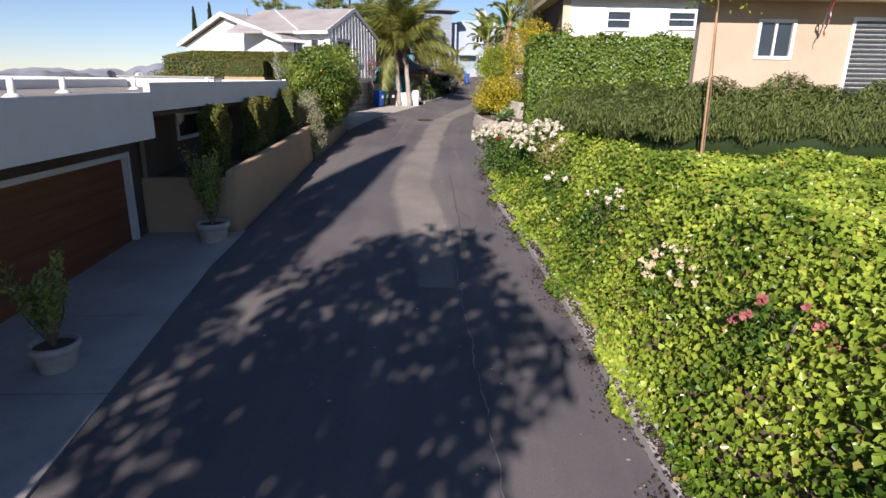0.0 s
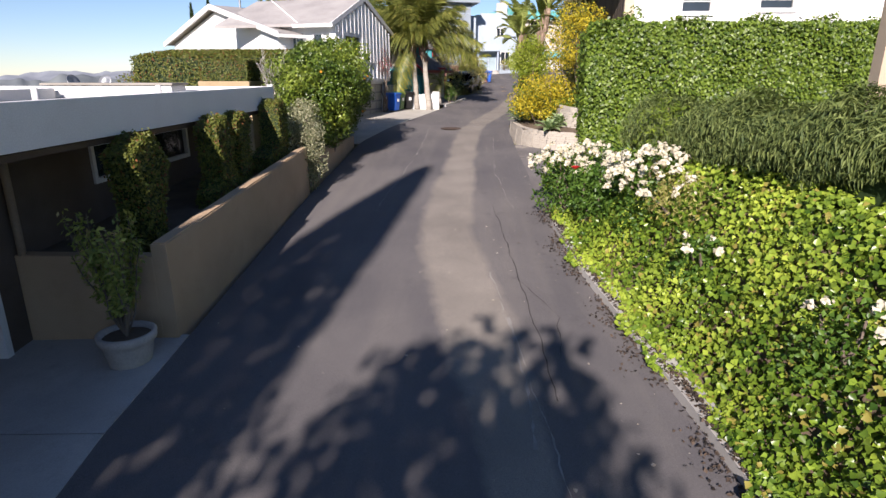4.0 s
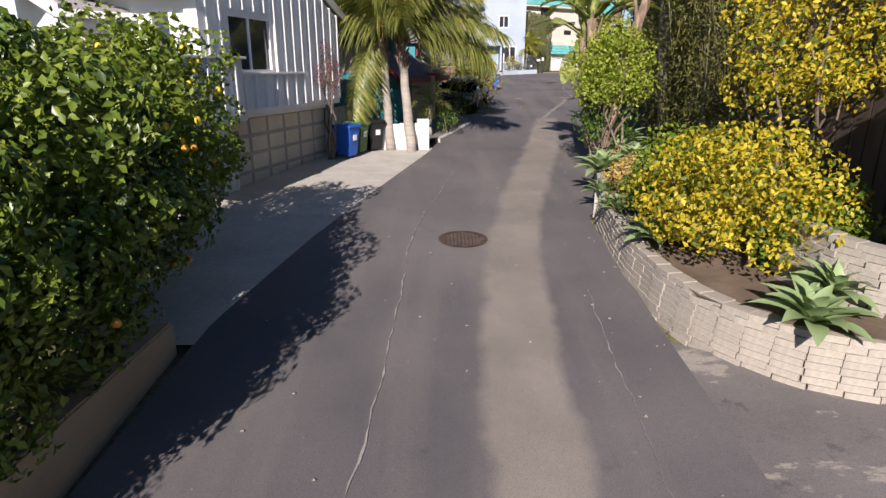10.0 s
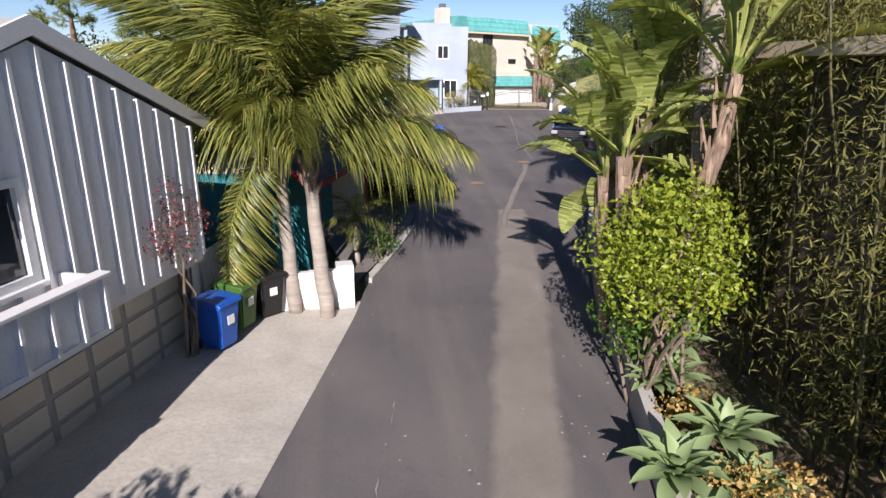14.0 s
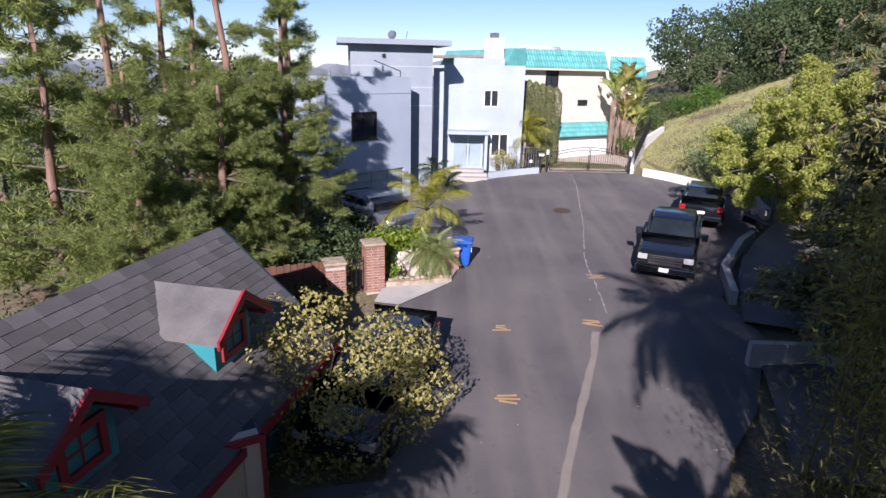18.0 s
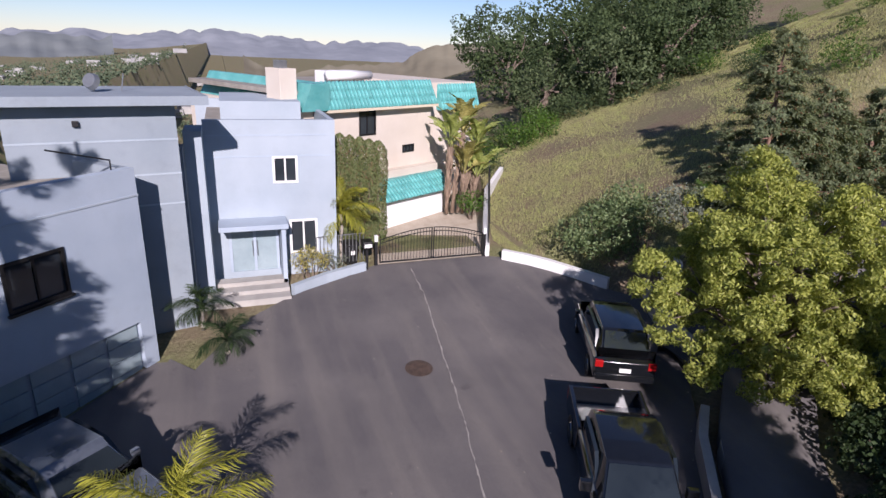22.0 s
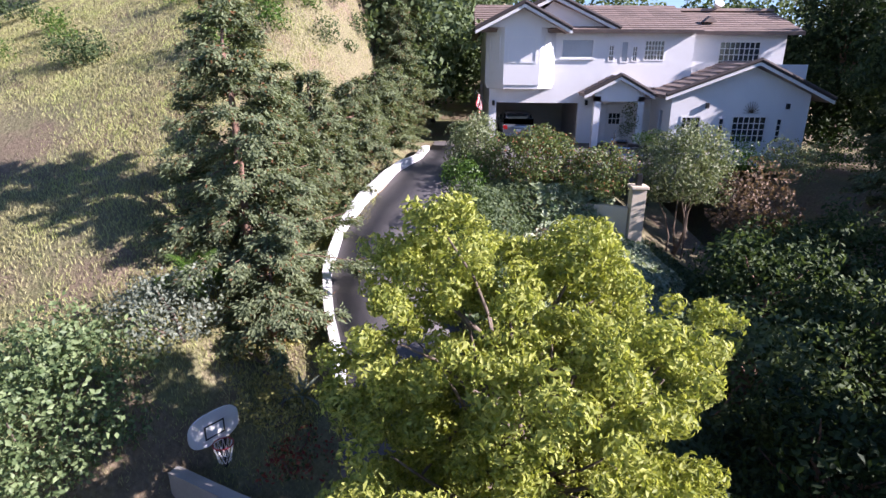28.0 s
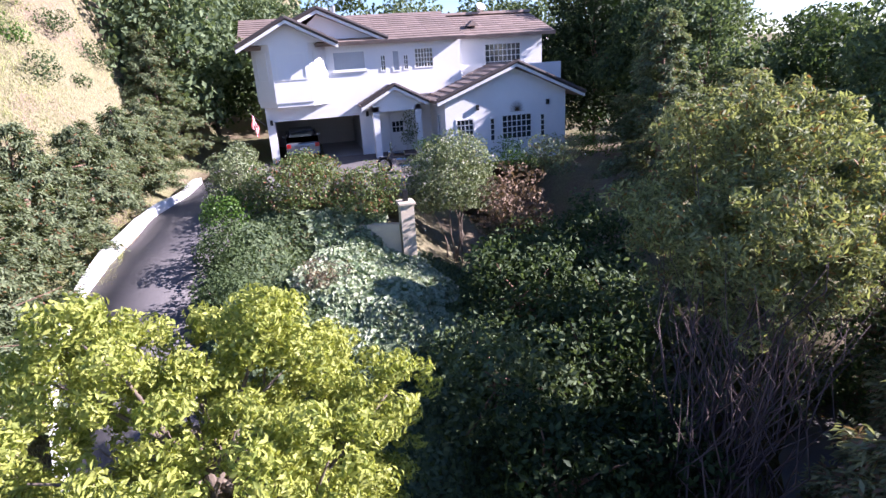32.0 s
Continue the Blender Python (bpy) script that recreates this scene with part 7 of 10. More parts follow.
# ======== planting ========
L_ORANGE = leaf_mat("citrus_leaf", (0.016, 0.040, 0.006), (0.10, 0.16, 0.02), 0.14, 0.34, light2=(0.25, 0.30, 0.04))
L_CITRUS2 = leaf_mat("young_citrus_leaf", (0.05, 0.10, 0.012), (0.17, 0.24, 0.03), 0.35, 0.35, light2=(0.28, 0.32, 0.05))
L_LIME = leaf_mat("camphor_leaf", (0.20, 0.25, 0.05), (0.52, 0.54, 0.14), 0.45, 0.5)
L_LIMESH = leaf_mat("lime_green_leaf", (0.13, 0.20, 0.015), (0.40, 0.46, 0.06), 0.4, 0.38)
L_PINE = leaf_mat("pine_needle", (0.11, 0.16, 0.05), (0.42, 0.48, 0.16), 0.5, 0.55)
L_OAK = leaf_mat("oak_leaf", (0.03, 0.055, 0.02), (0.10, 0.145, 0.055), 0.35, 0.72)
L_OAK2 = leaf_mat("olive_oak_leaf", (0.045, 0.07, 0.03), (0.14, 0.185, 0.08), 0.35, 0.72)
L_IVY = leaf_mat("ivy_leaf", (0.035, 0.085, 0.010), (0.22, 0.33, 0.035), 0.30, 0.30, (0.30, 0.26, 0.06), 0.05, light2=(0.50, 0.58, 0.08))
L_HEDGE = leaf_mat("hedge_ivy_leaf", (0.04, 0.08, 0.012), (0.17, 0.245, 0.03), 0.22, 0.4)
L_YELLOW = leaf_mat("yellow_leaf", (0.36, 0.31, 0.02), (0.70, 0.55, 0.04), 0.4, 0.5, (0.12, 0.18, 0.03), 0.18)
L_GREEN = leaf_mat("mid_green_leaf", (0.035, 0.085, 0.012), (0.11, 0.20, 0.03), 0.3, 0.4)
L_BRIGHT = leaf_mat("bright_green_leaf", (0.10, 0.17, 0.015), (0.26, 0.34, 0.04), 0.4, 0.4)
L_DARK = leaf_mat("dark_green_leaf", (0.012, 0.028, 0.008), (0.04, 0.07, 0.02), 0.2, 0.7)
L_RED = leaf_mat("bougainvillea_leaf", (0.22, 0.025, 0.03), (0.30, 0.10, 0.06), 0.35, 0.5, (0.06, 0.10, 0.03), 0.3)
L_BOUG = leaf_mat("pink_bract", (0.10, 0.075, 0.06), (0.26, 0.17, 0.14), 0.3, 0.6, (0.50, 0.03, 0.06), 0.22)
L_VARI = leaf_mat("variegated_leaf", (0.10, 0.13, 0.05), (0.48, 0.46, 0.30), 0.3, 0.45)
L_ROSE = leaf_mat("rosemary_needle", (0.06, 0.095, 0.025), (0.20, 0.245, 0.07), 0.25, 0.6)
L_BAMBOO = leaf_mat("bamboo_leaf", (0.035, 0.045, 0.012), (0.20, 0.20, 0.055), 0.38, 0.5, light2=(0.32, 0.30, 0.08))
L_PALM = leaf_mat("palm_leaflet", (0.07, 0.10, 0.028), (0.34, 0.35, 0.08), 0.35, 0.4, (0.46, 0.38, 0.12), 0.08)
L_SHAGGY = leaf_mat("shaggy_palm_leaflet", (0.14, 0.19, 0.06), (0.36, 0.40, 0.15), 0.35, 0.5)
L_PALMY = leaf_mat("yellow_palm_leaflet", (0.22, 0.24, 0.03), (0.46, 0.44, 0.06), 0.4, 0.4)
L_BANANA = leaf_mat("paddle_leaf", (0.22, 0.29, 0.07), (0.50, 0.54, 0.18), 0.4, 0.35)
L_AGAVE = leaf_mat("agave_leaf", (0.19, 0.28, 0.12), (0.38, 0.47, 0.23), 0.15, 0.5)
L_GOLD = leaf_mat("golden_succulent", (0.30, 0.19, 0.05), (0.60, 0.44, 0.15), 0.3, 0.5)
L_CEDAR = leaf_mat("cedar_spray", (0.09, 0.12, 0.065), (0.28, 0.33, 0.175), 0.4, 0.6, (0.22, 0.11, 0.05), 0.05)
L_GRASS = leaf_mat("dry_grass_blade", (0.25, 0.25, 0.11), (0.50, 0.47, 0.25), 0.3, 0.7, light2=(0.38, 0.45, 0.13))
L_OLIVE = leaf_mat("grey_olive_leaf", (0.13, 0.16, 0.12), (0.26, 0.29, 0.22), 0.3, 0.5)
L_TAN = leaf_mat("olive_tan_leaf", (0.22, 0.205, 0.06), (0.48, 0.43, 0.15), 0.35, 0.5)
L_DRY = leaf_mat("dry_brown_leaf", (0.12, 0.075, 0.045), (0.30, 0.21, 0.14), 0.25, 0.7)
L_PETAL = leaf_mat("white_petal", (0.62, 0.55, 0.42), (0.78, 0.74, 0.64), 0.35, 0.6)
P_RED = plain("red_petal", (0.55, 0.02, 0.02), 0.6)
FRUIT = plain("orange_fruit", (0.70, 0.27, 0.02), 0.5)
TRUNKPALE = surf("pale_bark", (0.34, 0.31, 0.28), (0.46, 0.43, 0.40), 3.0, 0.95, 0.6, 20, stretch=(3, 3, 0.6))
REDBARK = surf("reddish_bark", (0.16, 0.09, 0.06), (0.30, 0.19, 0.14), 3.0, 0.95, 0.8, 14, stretch=(4, 4, 0.5))


def tree(name, base, centre, radii, n, r0, r1, per, size, lm, label, cat="tree", trunk=0.18, seed=0, low=-0.8, bark=None, limbs=12, z=None, **kw):
    zb = lz(base[0], base[1]) - 0.15 if z is None else z
    t = thing(name, BLANK, label, cat)
    blobs = scatter_blobs(centre, radii, n, r0, r1, seed, low)
    top = (centre[0], centre[1], centre[2] + radii[2] * 0.1)
    b0, tp, rr = Vector((base[0], base[1], zb)), Vector(top), random.Random(seed)
    part("trunk", limb(bmesh.new(), bent(b0, tp, 5, 0.03, seed), trunk, trunk * 0.5, 9), bark or BARK, t, smooth=True)
    for c, q in rr.sample(blobs, min(limbs, len(blobs))):
        s = b0.lerp(tp, rr.uniform(0.5, 0.95))
        part("branch", limb(bmesh.new(), bent(s, c, 4, 0.07, rr.random()), trunk * 0.38, trunk * 0.08, 6), bark or BARK, t, smooth=True)
    crown("crown", blobs, per, size, lm, t, seed, **kw)
    return t


def bush(name, centre, radii, n, r0, r1, per, size, lm, label, seed=0, low=-0.5, stems=True, cat="shrub", bark=None, **kw):
    """A shrub: lumps of leaves over a few stems that start in the ground."""
    t = thing(name, BLANK, label, cat)
    blobs = scatter_blobs(centre, radii, n, r0, r1, seed, low)
    if stems:
        rr = random.Random(seed)
        zb = min(lz(centre[0], centre[1]), centre[2] - radii[2] * 0.7) - 0.1
        for c, q in rr.sample(blobs, min(6, len(blobs))):
            s = (centre[0] + rr.uniform(-0.2, 0.2) * radii[0], centre[1] + rr.uniform(-0.2, 0.2) * radii[1], zb)
            part("stem", limb(bmesh.new(), bent(s, c, 4, 0.06, rr.random()), 0.04, 0.012, 5), bark or BARK, t)
    crown("foliage", blobs, per, size, lm, t, seed, **kw)
    return t


# ---- ivy bank beside the first stretch ----
def ivy_bank():
    r = np.random.default_rng(3)
    n = 205000
    y = r.uniform(-5.0, 16.9, n)
    u = r.random(n) ** 0.85
    e = np.interp(y, RIGHT_Y, RIGHT_X)
    x = e + 0.16 + u * 6.2 - 0.17 + 0.13 * np.sin(y * 2.1) * (1 - u) + 0.08 * np.sin(y * 5.7 + 1) * (1 - u)
    keep = ((y < 15.6) | (x < 3.0)) & ((y < 9.6) | (x < 6.2))
    x, y, e = x[keep], y[keep], e[keep]
    h = 1e-2
    z = land(x, y)
    gx, gy = (land(x + h, y) - z) / h, (land(x, y + h) - z) / h
    edge = np.clip((x - e) / 0.5, 0, 1)
    lift = (0.08 + 0.22 * r.random(len(x)) ** 1.3 + 0.10 * np.sin(x * 3.1 + 1) * np.sin(y * 2.3)) * (0.35 + 0.65 * edge)
    N = np.stack([-gx - 0.35, -gy - 0.25, np.full_like(x, 0.9)], 1)
    N /= np.linalg.norm(N, axis=1, keepdims=True)
    z = np.maximum(z, road_z(y) + 0.05)
    P = np.stack([x, y, z], 1) + N * lift[:, None]
    ob = leaf_mesh("ivy_bank", P, N, 0.076, L_IVY, aspect=0.95, fold=0.35, jitter=0.42, wide=True)
    tagged(ob, "dense glossy green ivy covering the bank", "ivy", kind="stuff")
    # stragglers and dead leaves at the kerb
    m = 5200
    y = r.uniform(-4, 17, m)
    x = np.interp(y, RIGHT_Y, RIGHT_X) + 0.10 - np.abs(r.normal(0, 0.17, m)) * (1 + 0.6 * np.sin(y * 3.3) * np.sin(y * 1.1))
    P = np.stack([x, y, road_z(y) + 0.02 + 0.02 * r.random(m) + 0.11 * (x > np.interp(y, RIGHT_Y, RIGHT_X) - 0.06)], 1)
    ob = leaf_mesh("leaf_litter", P, np.tile((0, 0, 1.0), (m, 1)), 0.05, L_DRYDARK, aspect=0.7, jitter=0.5)
    tagged(ob, "dark fallen leaves along the kerb", "leaf litter", kind="stuff")


L_DRYDARK = leaf_mat("fallen_leaf", (0.015, 0.012, 0.01), (0.10, 0.07, 0.05), 0.05, 0.8)
ivy_bank()
# soil skin under the ivy so that no pale ground shows between the leaves
ys, us = np.arange(-6, 17.01, 0.5), np.linspace(0.1, 7.0, 16)
X, Y = np.meshgrid(us, ys)
X = X + np.interp(Y, RIGHT_Y, RIGHT_X)
V = np.stack([X, Y, land(X, Y) + 0.03], -1).reshape(-1, 3)
i = (np.arange(len(ys) - 1)[:, None] * 16 + np.arange(15)[None]).ravel()
tagged(raw("bank_soil", V, np.stack([i, i + 1, i + 17, i + 16], 1), SOIL, smooth=True), "dark shaded soil under the ivy", "soil", kind="structure")


def rose_bush(x, y, z, rad, n, label, seed, petal=None, size=0.07):
    t = bush("rose_bush", (x, y, z), (rad, rad * 1.2, rad * 0.75), 9, rad * 0.4, rad * 0.6, 900, 0.075, L_GREEN, label, seed, cat="rose bush")
    crown("lower_foliage", scatter_blobs((x - 0.05, y, z - rad * 0.85), (rad * 1.05, rad * 1.2, rad * 0.9), 22, rad * 0.35, rad * 0.5, seed + 60), 1000, 0.075, L_GREEN, t, seed + 60)
    r = np.random.default_rng(seed + 5)
    heads = []
    for k in range(n):
        d = r.normal(0, 1, 3)
        d /= np.linalg.norm(d)
        d[2] = abs(d[2])
        d[1] -= 0.35
        d[0] -= 0.2
        heads.append(np.array((x, y, z)) + d * np.array((rad, rad * 1.2, rad * 0.8)) * r.uniform(0.85, 1.12))
    H = np.array(heads)
    P = np.repeat(H, 14, 0) + r.normal(0, size * 0.35, (n * 14, 3))
    N = P - np.repeat(H, 14, 0) + np.array((0, -0.02, 0.03))
    leaf_mesh("blossom", P, N / (np.linalg.norm(N, axis=1, keepdims=True) + 1e-6), size, petal or L_PETAL, t, aspect=0.95, jitter=0.2, wide=True)
    return t


rose_bush(2.75, 13.9, 2.05, 0.72, 105, "rose bush covered in white blossom above the lane", 2)
rose_bush(1.75, 16.6, 1.85, 0.62, 80, "white rose bush at the end of the ivy bank", 4)
rose_bush(2.45, 16.9, 2.0, 0.5, 45, "white rose bush at the end of the ivy bank", 14)
rose_bush(3.45, 6.7, 1.15, 0.5, 48, "cream rose bush growing through the ivy", 6, leaf_mat("cream_petal", (0.55, 0.43, 0.26), (0.72, 0.64, 0.46), 0.3), 0.05)
rose_bush(3.1, 9.3, 1.5, 0.4, 6, "thin rose bush with few pale blooms", 8)
rose_bush(2.75, 11.8, 1.55, 0.38, 5, "thin rose bush with few pale blooms", 18)
rose_bush(3.5, 4.5, 1.35, 0.40, 7, "dark rose bush with faded pink blooms", 28, leaf_mat("pink_petal", (0.35, 0.10, 0.10), (0.5, 0.2, 0.18), 0.3))
rb = thing("red_rose", pose(1.62, 14.85, 2.10), "single red rose among white ones", "rose")
bm = bmesh.new()
for k in range(14):
    a, e = k * 2.4, 0.02 + 0.0035 * k
    q = [(math.cos(a) * e * 0.3, math.sin(a) * e * 0.3, 0), (math.cos(a - 0.7) * e * 1.2, math.sin(a - 0.7) * e * 1.2, 0.045), (math.cos(a) * e * 1.5, math.sin(a) * e * 1.5, 0.065 - 0.002 * k), (math.cos(a + 0.7) * e * 1.2, math.sin(a + 0.7) * e * 1.2, 0.045)]
    bm.faces.new([bm.verts.new(v) for v in q])
part("petal_head", bm, P_RED, rb)
part("stalk", cy((0, 0, -0.4), (0, 0, 0.02), 0.006, seg=5), L_GREEN, rb)


def rosemary():
    t = thing("rosemary_hedge", BLANK, "shaggy grey-green rosemary hedge above the ivy", "hedge")
    C = np.array([(3.4, 16.2, 2.65), (3.75, 13.5, 2.75), (4.2, 11.3, 2.85), (4.9, 9.75, 2.95), (6.2, 9.2, 3.0), (8.5, 9.0, 3.0), (11, 9.0, 3.0)])
    r = np.random.default_rng(12)
    n = 62000
    s = r.uniform(0, len(C) - 1.001, n)
    i = s.astype(int)
    c = C[i] + (C[i + 1] - C[i]) * (s - i)[:, None]
    a = r.uniform(-0.5, 3.64, n)
    rad = r.uniform(0.72, 1.02, n)
    hgt = 0.60 + 0.12 * np.sin(s * 7) + 0.1 * np.sin(s * 17)
    off = np.stack([np.cos(a) * 0.75 * rad, np.cos(a) * 0.25 * rad, np.sin(a) * hgt * rad], 1)
    N = np.stack([np.cos(a), np.cos(a) * 0.3, np.sin(a) + 0.2], 1)
    up = np.stack([np.cos(a) * 0.35, np.cos(a) * 0.1 - 0.1, np.ones(n)], 1)
    leaf_mesh("foliage", c + off, N, 0.13, L_ROSE, t, aspect=0.15, jitter=0.5, along=up, fold=0.1)
    # near-black solid body, its colour stands for the shaded inside of the hedge
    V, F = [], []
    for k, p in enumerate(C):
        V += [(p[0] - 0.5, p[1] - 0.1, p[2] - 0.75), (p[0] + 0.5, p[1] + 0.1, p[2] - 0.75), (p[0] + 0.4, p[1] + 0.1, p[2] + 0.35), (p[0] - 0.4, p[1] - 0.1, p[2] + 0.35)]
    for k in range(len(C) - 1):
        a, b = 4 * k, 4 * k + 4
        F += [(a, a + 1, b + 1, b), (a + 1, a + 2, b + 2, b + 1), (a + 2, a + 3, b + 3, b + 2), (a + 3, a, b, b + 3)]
    raw("dark_core", V, F, L_DARK, t)


rosemary()
bush("leafy_shrub", (2.1, 15.2, 1.55), (0.55, 0.9, 0.6), 26, 0.22, 0.36, 1100, 0.09, L_GREEN, "leafy dark green rose foliage at the kerb", 34)
bush("leafy_shrub", (2.35, 18.6, 1.35), (0.75, 0.75, 0.75), 30, 0.22, 0.36, 1000, 0.11, L_IVY, "bright green broad-leaved clump at the end of the bank", 36)
bush("weedy_shrub", (2.9, 12.9, 1.95), (0.6, 0.8, 0.45), 22, 0.18, 0.3, 1300, 0.08, L_TAN, "yellow-green weeds among the ivy", 35, aspect=0.25)
bush("feathery_shrub", (3.15, 14.6, 2.75), (0.5, 0.55, 0.8), 14, 0.2, 0.32, 1500, 0.10, L_BRIGHT, "feathery light green shrub above the roses", 33, aspect=0.2)
st = thing("staked_sapling", BLANK, "young sapling tied to a wooden stake in the ivy", "tree")
part("trunk", limb(bmesh.new(), [(4.62, 9.2, 2.0), (4.60, 9.2, 3.4), (4.52, 9.22, 4.9)], 0.013, 0.008, 8), REDBARK, st)
part("stake", cy((4.58, 9.17, 2.0), (4.50, 9.17, 4.7), 0.017, seg=8), surf("stake_wood", (0.32, 0.20, 0.10), (0.42, 0.28, 0.15), 3, 0.8, 0.3, 20), st)
crown("crown", [((4.5, 9.2, 5.0), (0.6, 0.55, 0.4)), ((4.15, 9.2, 4.75), (0.4, 0.3, 0.3)), ((4.95, 9.25, 4.8), (0.35, 0.3, 0.3))], 110, 0.07, L_BRIGHT, st, 5, 0.1)


# ---- ivy hedge on the cross wall ----
def ivy_wall():
    t = thing("ivy_hedge", BLANK, "tall clipped ivy-covered wall beside the driveway", "hedge")
    part("wall_core", bx(3.75, 15.5, 24.08, 24.5, 1.0, 5.1), SOIL, t)
    r = np.random.default_rng(21)
    n = 38000
    x = r.uniform(3.55, 15.6, n)
    z = 1.32 + r.random(n) * 4.0
    bul = 0.16 * np.sin(x * 2.1) * np.sin(z * 2.3) + 0.08 * np.sin(x * 5.3 + 1)
    P = np.stack([x, 23.72 - bul + r.normal(0, 0.07, n), z], 1)
    N = np.tile((0, -1.0, 0.35), (n, 1))
    n2 = 5200
    x2 = r.uniform(3.6, 15.5, n2)
    P2 = np.stack([x2, r.uniform(23.6, 24.7, n2), 5.22 + 0.14 * np.sin(x2 * 3) + 0.1 * np.sin(x2 * 8.1) + r.normal(0, 0.08, n2)], 1)
    n3 = 3200
    y3 = r.uniform(23.7, 24.7, n3)
    P3 = np.stack([3.62 + r.normal(0, 0.09, n3), y3, 1.4 + r.random(n3) * 3.6], 1)
    leaf_mesh("foliage", np.concatenate([P, P2, P3]), np.concatenate([N, np.tile((0, -0.2, 1.0), (n2, 1)), np.tile((-1.0, -0.2, 0.3), (n3, 1))]), 0.112, L_HEDGE, t, aspect=0.9, jitter=0.4, wide=True, droop=0.6)
    crown("top_growth", [((5.1, 24.1, 5.4), (0.3, 0.3, 0.5)), ((4.6, 24.0, 5.15), (0.5, 0.3, 0.35)), ((9.2, 24.0, 5.35), (0.4, 0.3, 0.25))], 700, 0.12, L_HEDGE, t, 9)


ivy_wall()

# ---- raised bed ----
bush("yellow_shrub", (2.7, 26.3, 2.8), (1.25, 1.45, 1.0), 62, 0.24, 0.42, 1150, 0.08, L_YELLOW, "golden yellow leaved shrub in the raised bed", 51)
bush("tall_yellow_shrub", (4.2, 27.6, 4.8), (1.5, 1.4, 1.6), 52, 0.28, 0.48, 1000, 0.085, L_YELLOW, "tall golden yellow shrub before the dark boards", 52)
bush("green_shrub", (3.5, 26.2, 2.55), (0.9, 0.8, 0.7), 12, 0.3, 0.45, 800, 0.09, L_GREEN, "mid green shrub between the yellow ones", 53)
bush("green_shrub", (3.05, 28.1, 2.75), (0.65, 0.6, 0.55), 14, 0.25, 0.4, 900, 0.11, L_LIMESH, "mid green shrub between the yellow ones", 54)
bush("green_shrub", (2.45, 28.1, 2.75), (0.6, 0.8, 0.8), 34, 0.2, 0.34, 1100, 0.085, L_BRIGHT, "bright green shrub at the edge of the raised bed", 57)
bush("green_shrub", (3.3, 25.6, 2.5), (0.8, 0.5, 0.45), 14, 0.2, 0.32, 1000, 0.09, L_BRIGHT, "bright green shrub under the yellow one", 58)
bush("bougainvillea", (4.45, 25.3, 4.05), (0.75, 0.6, 0.8), 30, 0.16, 0.3, 900, 0.065, L_RED, "red and bronze bougainvillea over the ivy hedge", 55)
bush("bougainvillea", (-4.45, 36.2, 4.25), (0.4, 1.2, 0.95), 38, 0.16, 0.28, 1300, 0.055, L_BOUG, "sparse red bougainvillea on the white house", 56, stems=True)


def rosette(m, n, length, lm, label, name="agave", width=0.3):
    a = thing(name, m, label, name)
    def blade(seed):
        bm = bmesh.new()
        rows = []
        for i in range(7):
            s = i / 6
            w = width * length * 0.5 * (0.35 + 2.1 * s * (1 - s) + 0.1) * (1 - s ** 4)
            up, out = length * (0.72 * s - 0.45 * s * s), length * s * 0.92
            rows.append([bm.verts.new((k * w, out, up + abs(k) * w * 0.35)) for k in (-1, 0, 1)])
        for p, q in zip(rows, rows[1:]):
            for k in range(2):
                bm.faces.new((p[k], p[k + 1], q[k + 1], q[k]))
        return bm
    proto = None
    for k in range(n):
        if proto is None:
            proto = part("blade", blade(0), lm, a, smooth=True)
            o = proto
        else:
            o = new("blade", proto.data)
            o.parent = a
        f = k / n
        o.rotation_euler = (radians(-14 + 66 * f ** 1.25), 0, k * 2.39996)
        o.scale = (1, 1, 1) if k < n * 0.6 else (0.75, 0.75, 0.75)
    return a


AG = [(2.35, 31.6, 2.3, 0.72), (3.25, 32.1, 2.4, 0.70), (2.95, 31.2, 2.3, 0.66), (3.6, 34.4, 2.5, 0.8), (3.25, 33.5, 2.4, 0.6), (3.55, 36.0, 2.35, 0.6), (1.95, 28.9, 2.05, 0.5), (2.0, 30.2, 2.1, 0.5), (2.62, 24.45, 1.98, 0.62), (3.0, 24.75, 2.2, 0.5), (1.95, 27.0, 2.1, 0.6), (2.55, 29.6, 2.15, 0.5), (3.0, 33.6, 2.3, 0.5)]
for i, (x, y, z, s) in enumerate(AG):
    rosette(pose(x, y, z - 0.05, rng.uniform(-8, 8), rng.uniform(-8, 8), i * 47), 24, s * 1.05, L_AGAVE, "pale blue-green agave rosette in the bed", "agave", 0.34)
bush("golden_succulent", (2.55, 29.95, 2.35), (0.6, 0.85, 0.35), 20, 0.16, 0.24, 2000, 0.065, L_GOLD, "golden brown succulent spilling over the kerb", 61, stems=False, wide=True, aspect=0.8)
bush("golden_succulent", (3.05, 30.9, 2.42), (0.55, 0.75, 0.35), 18, 0.16, 0.24, 2000, 0.065, L_GOLD, "golden brown succulent spilling over the kerb", 62, stems=False, wide=True, aspect=0.8)
bush("golden_succulent", (3.1, 32.75, 2.4), (0.45, 0.4, 0.3), 10, 0.14, 0.2, 2200, 0.06, L_GOLD, "golden brown succulent spilling over the kerb", 63, stems=False, wide=True, aspect=0.8)
bush("lime_shrub", (2.9, 33.5, 4.3), (1.05, 1.05, 1.25), 60, 0.28, 0.42, 1050, 0.085, L_LIMESH, "round bright green glossy shrub over the kerb", 64)
bush("low_green_shrub", (2.95, 34.0, 3.0), (0.7, 0.9, 0.8), 14, 0.25, 0.4, 800, 0.10, L_GREEN, "dark green shrub under the round one", 67)
bush("low_green_shrub", (2.3, 28.3, 2.45), (0.7, 0.9, 0.55), 18, 0.2, 0.3, 900, 0.09, L_GREEN, "mid green shrub between the yellow ones", 66)


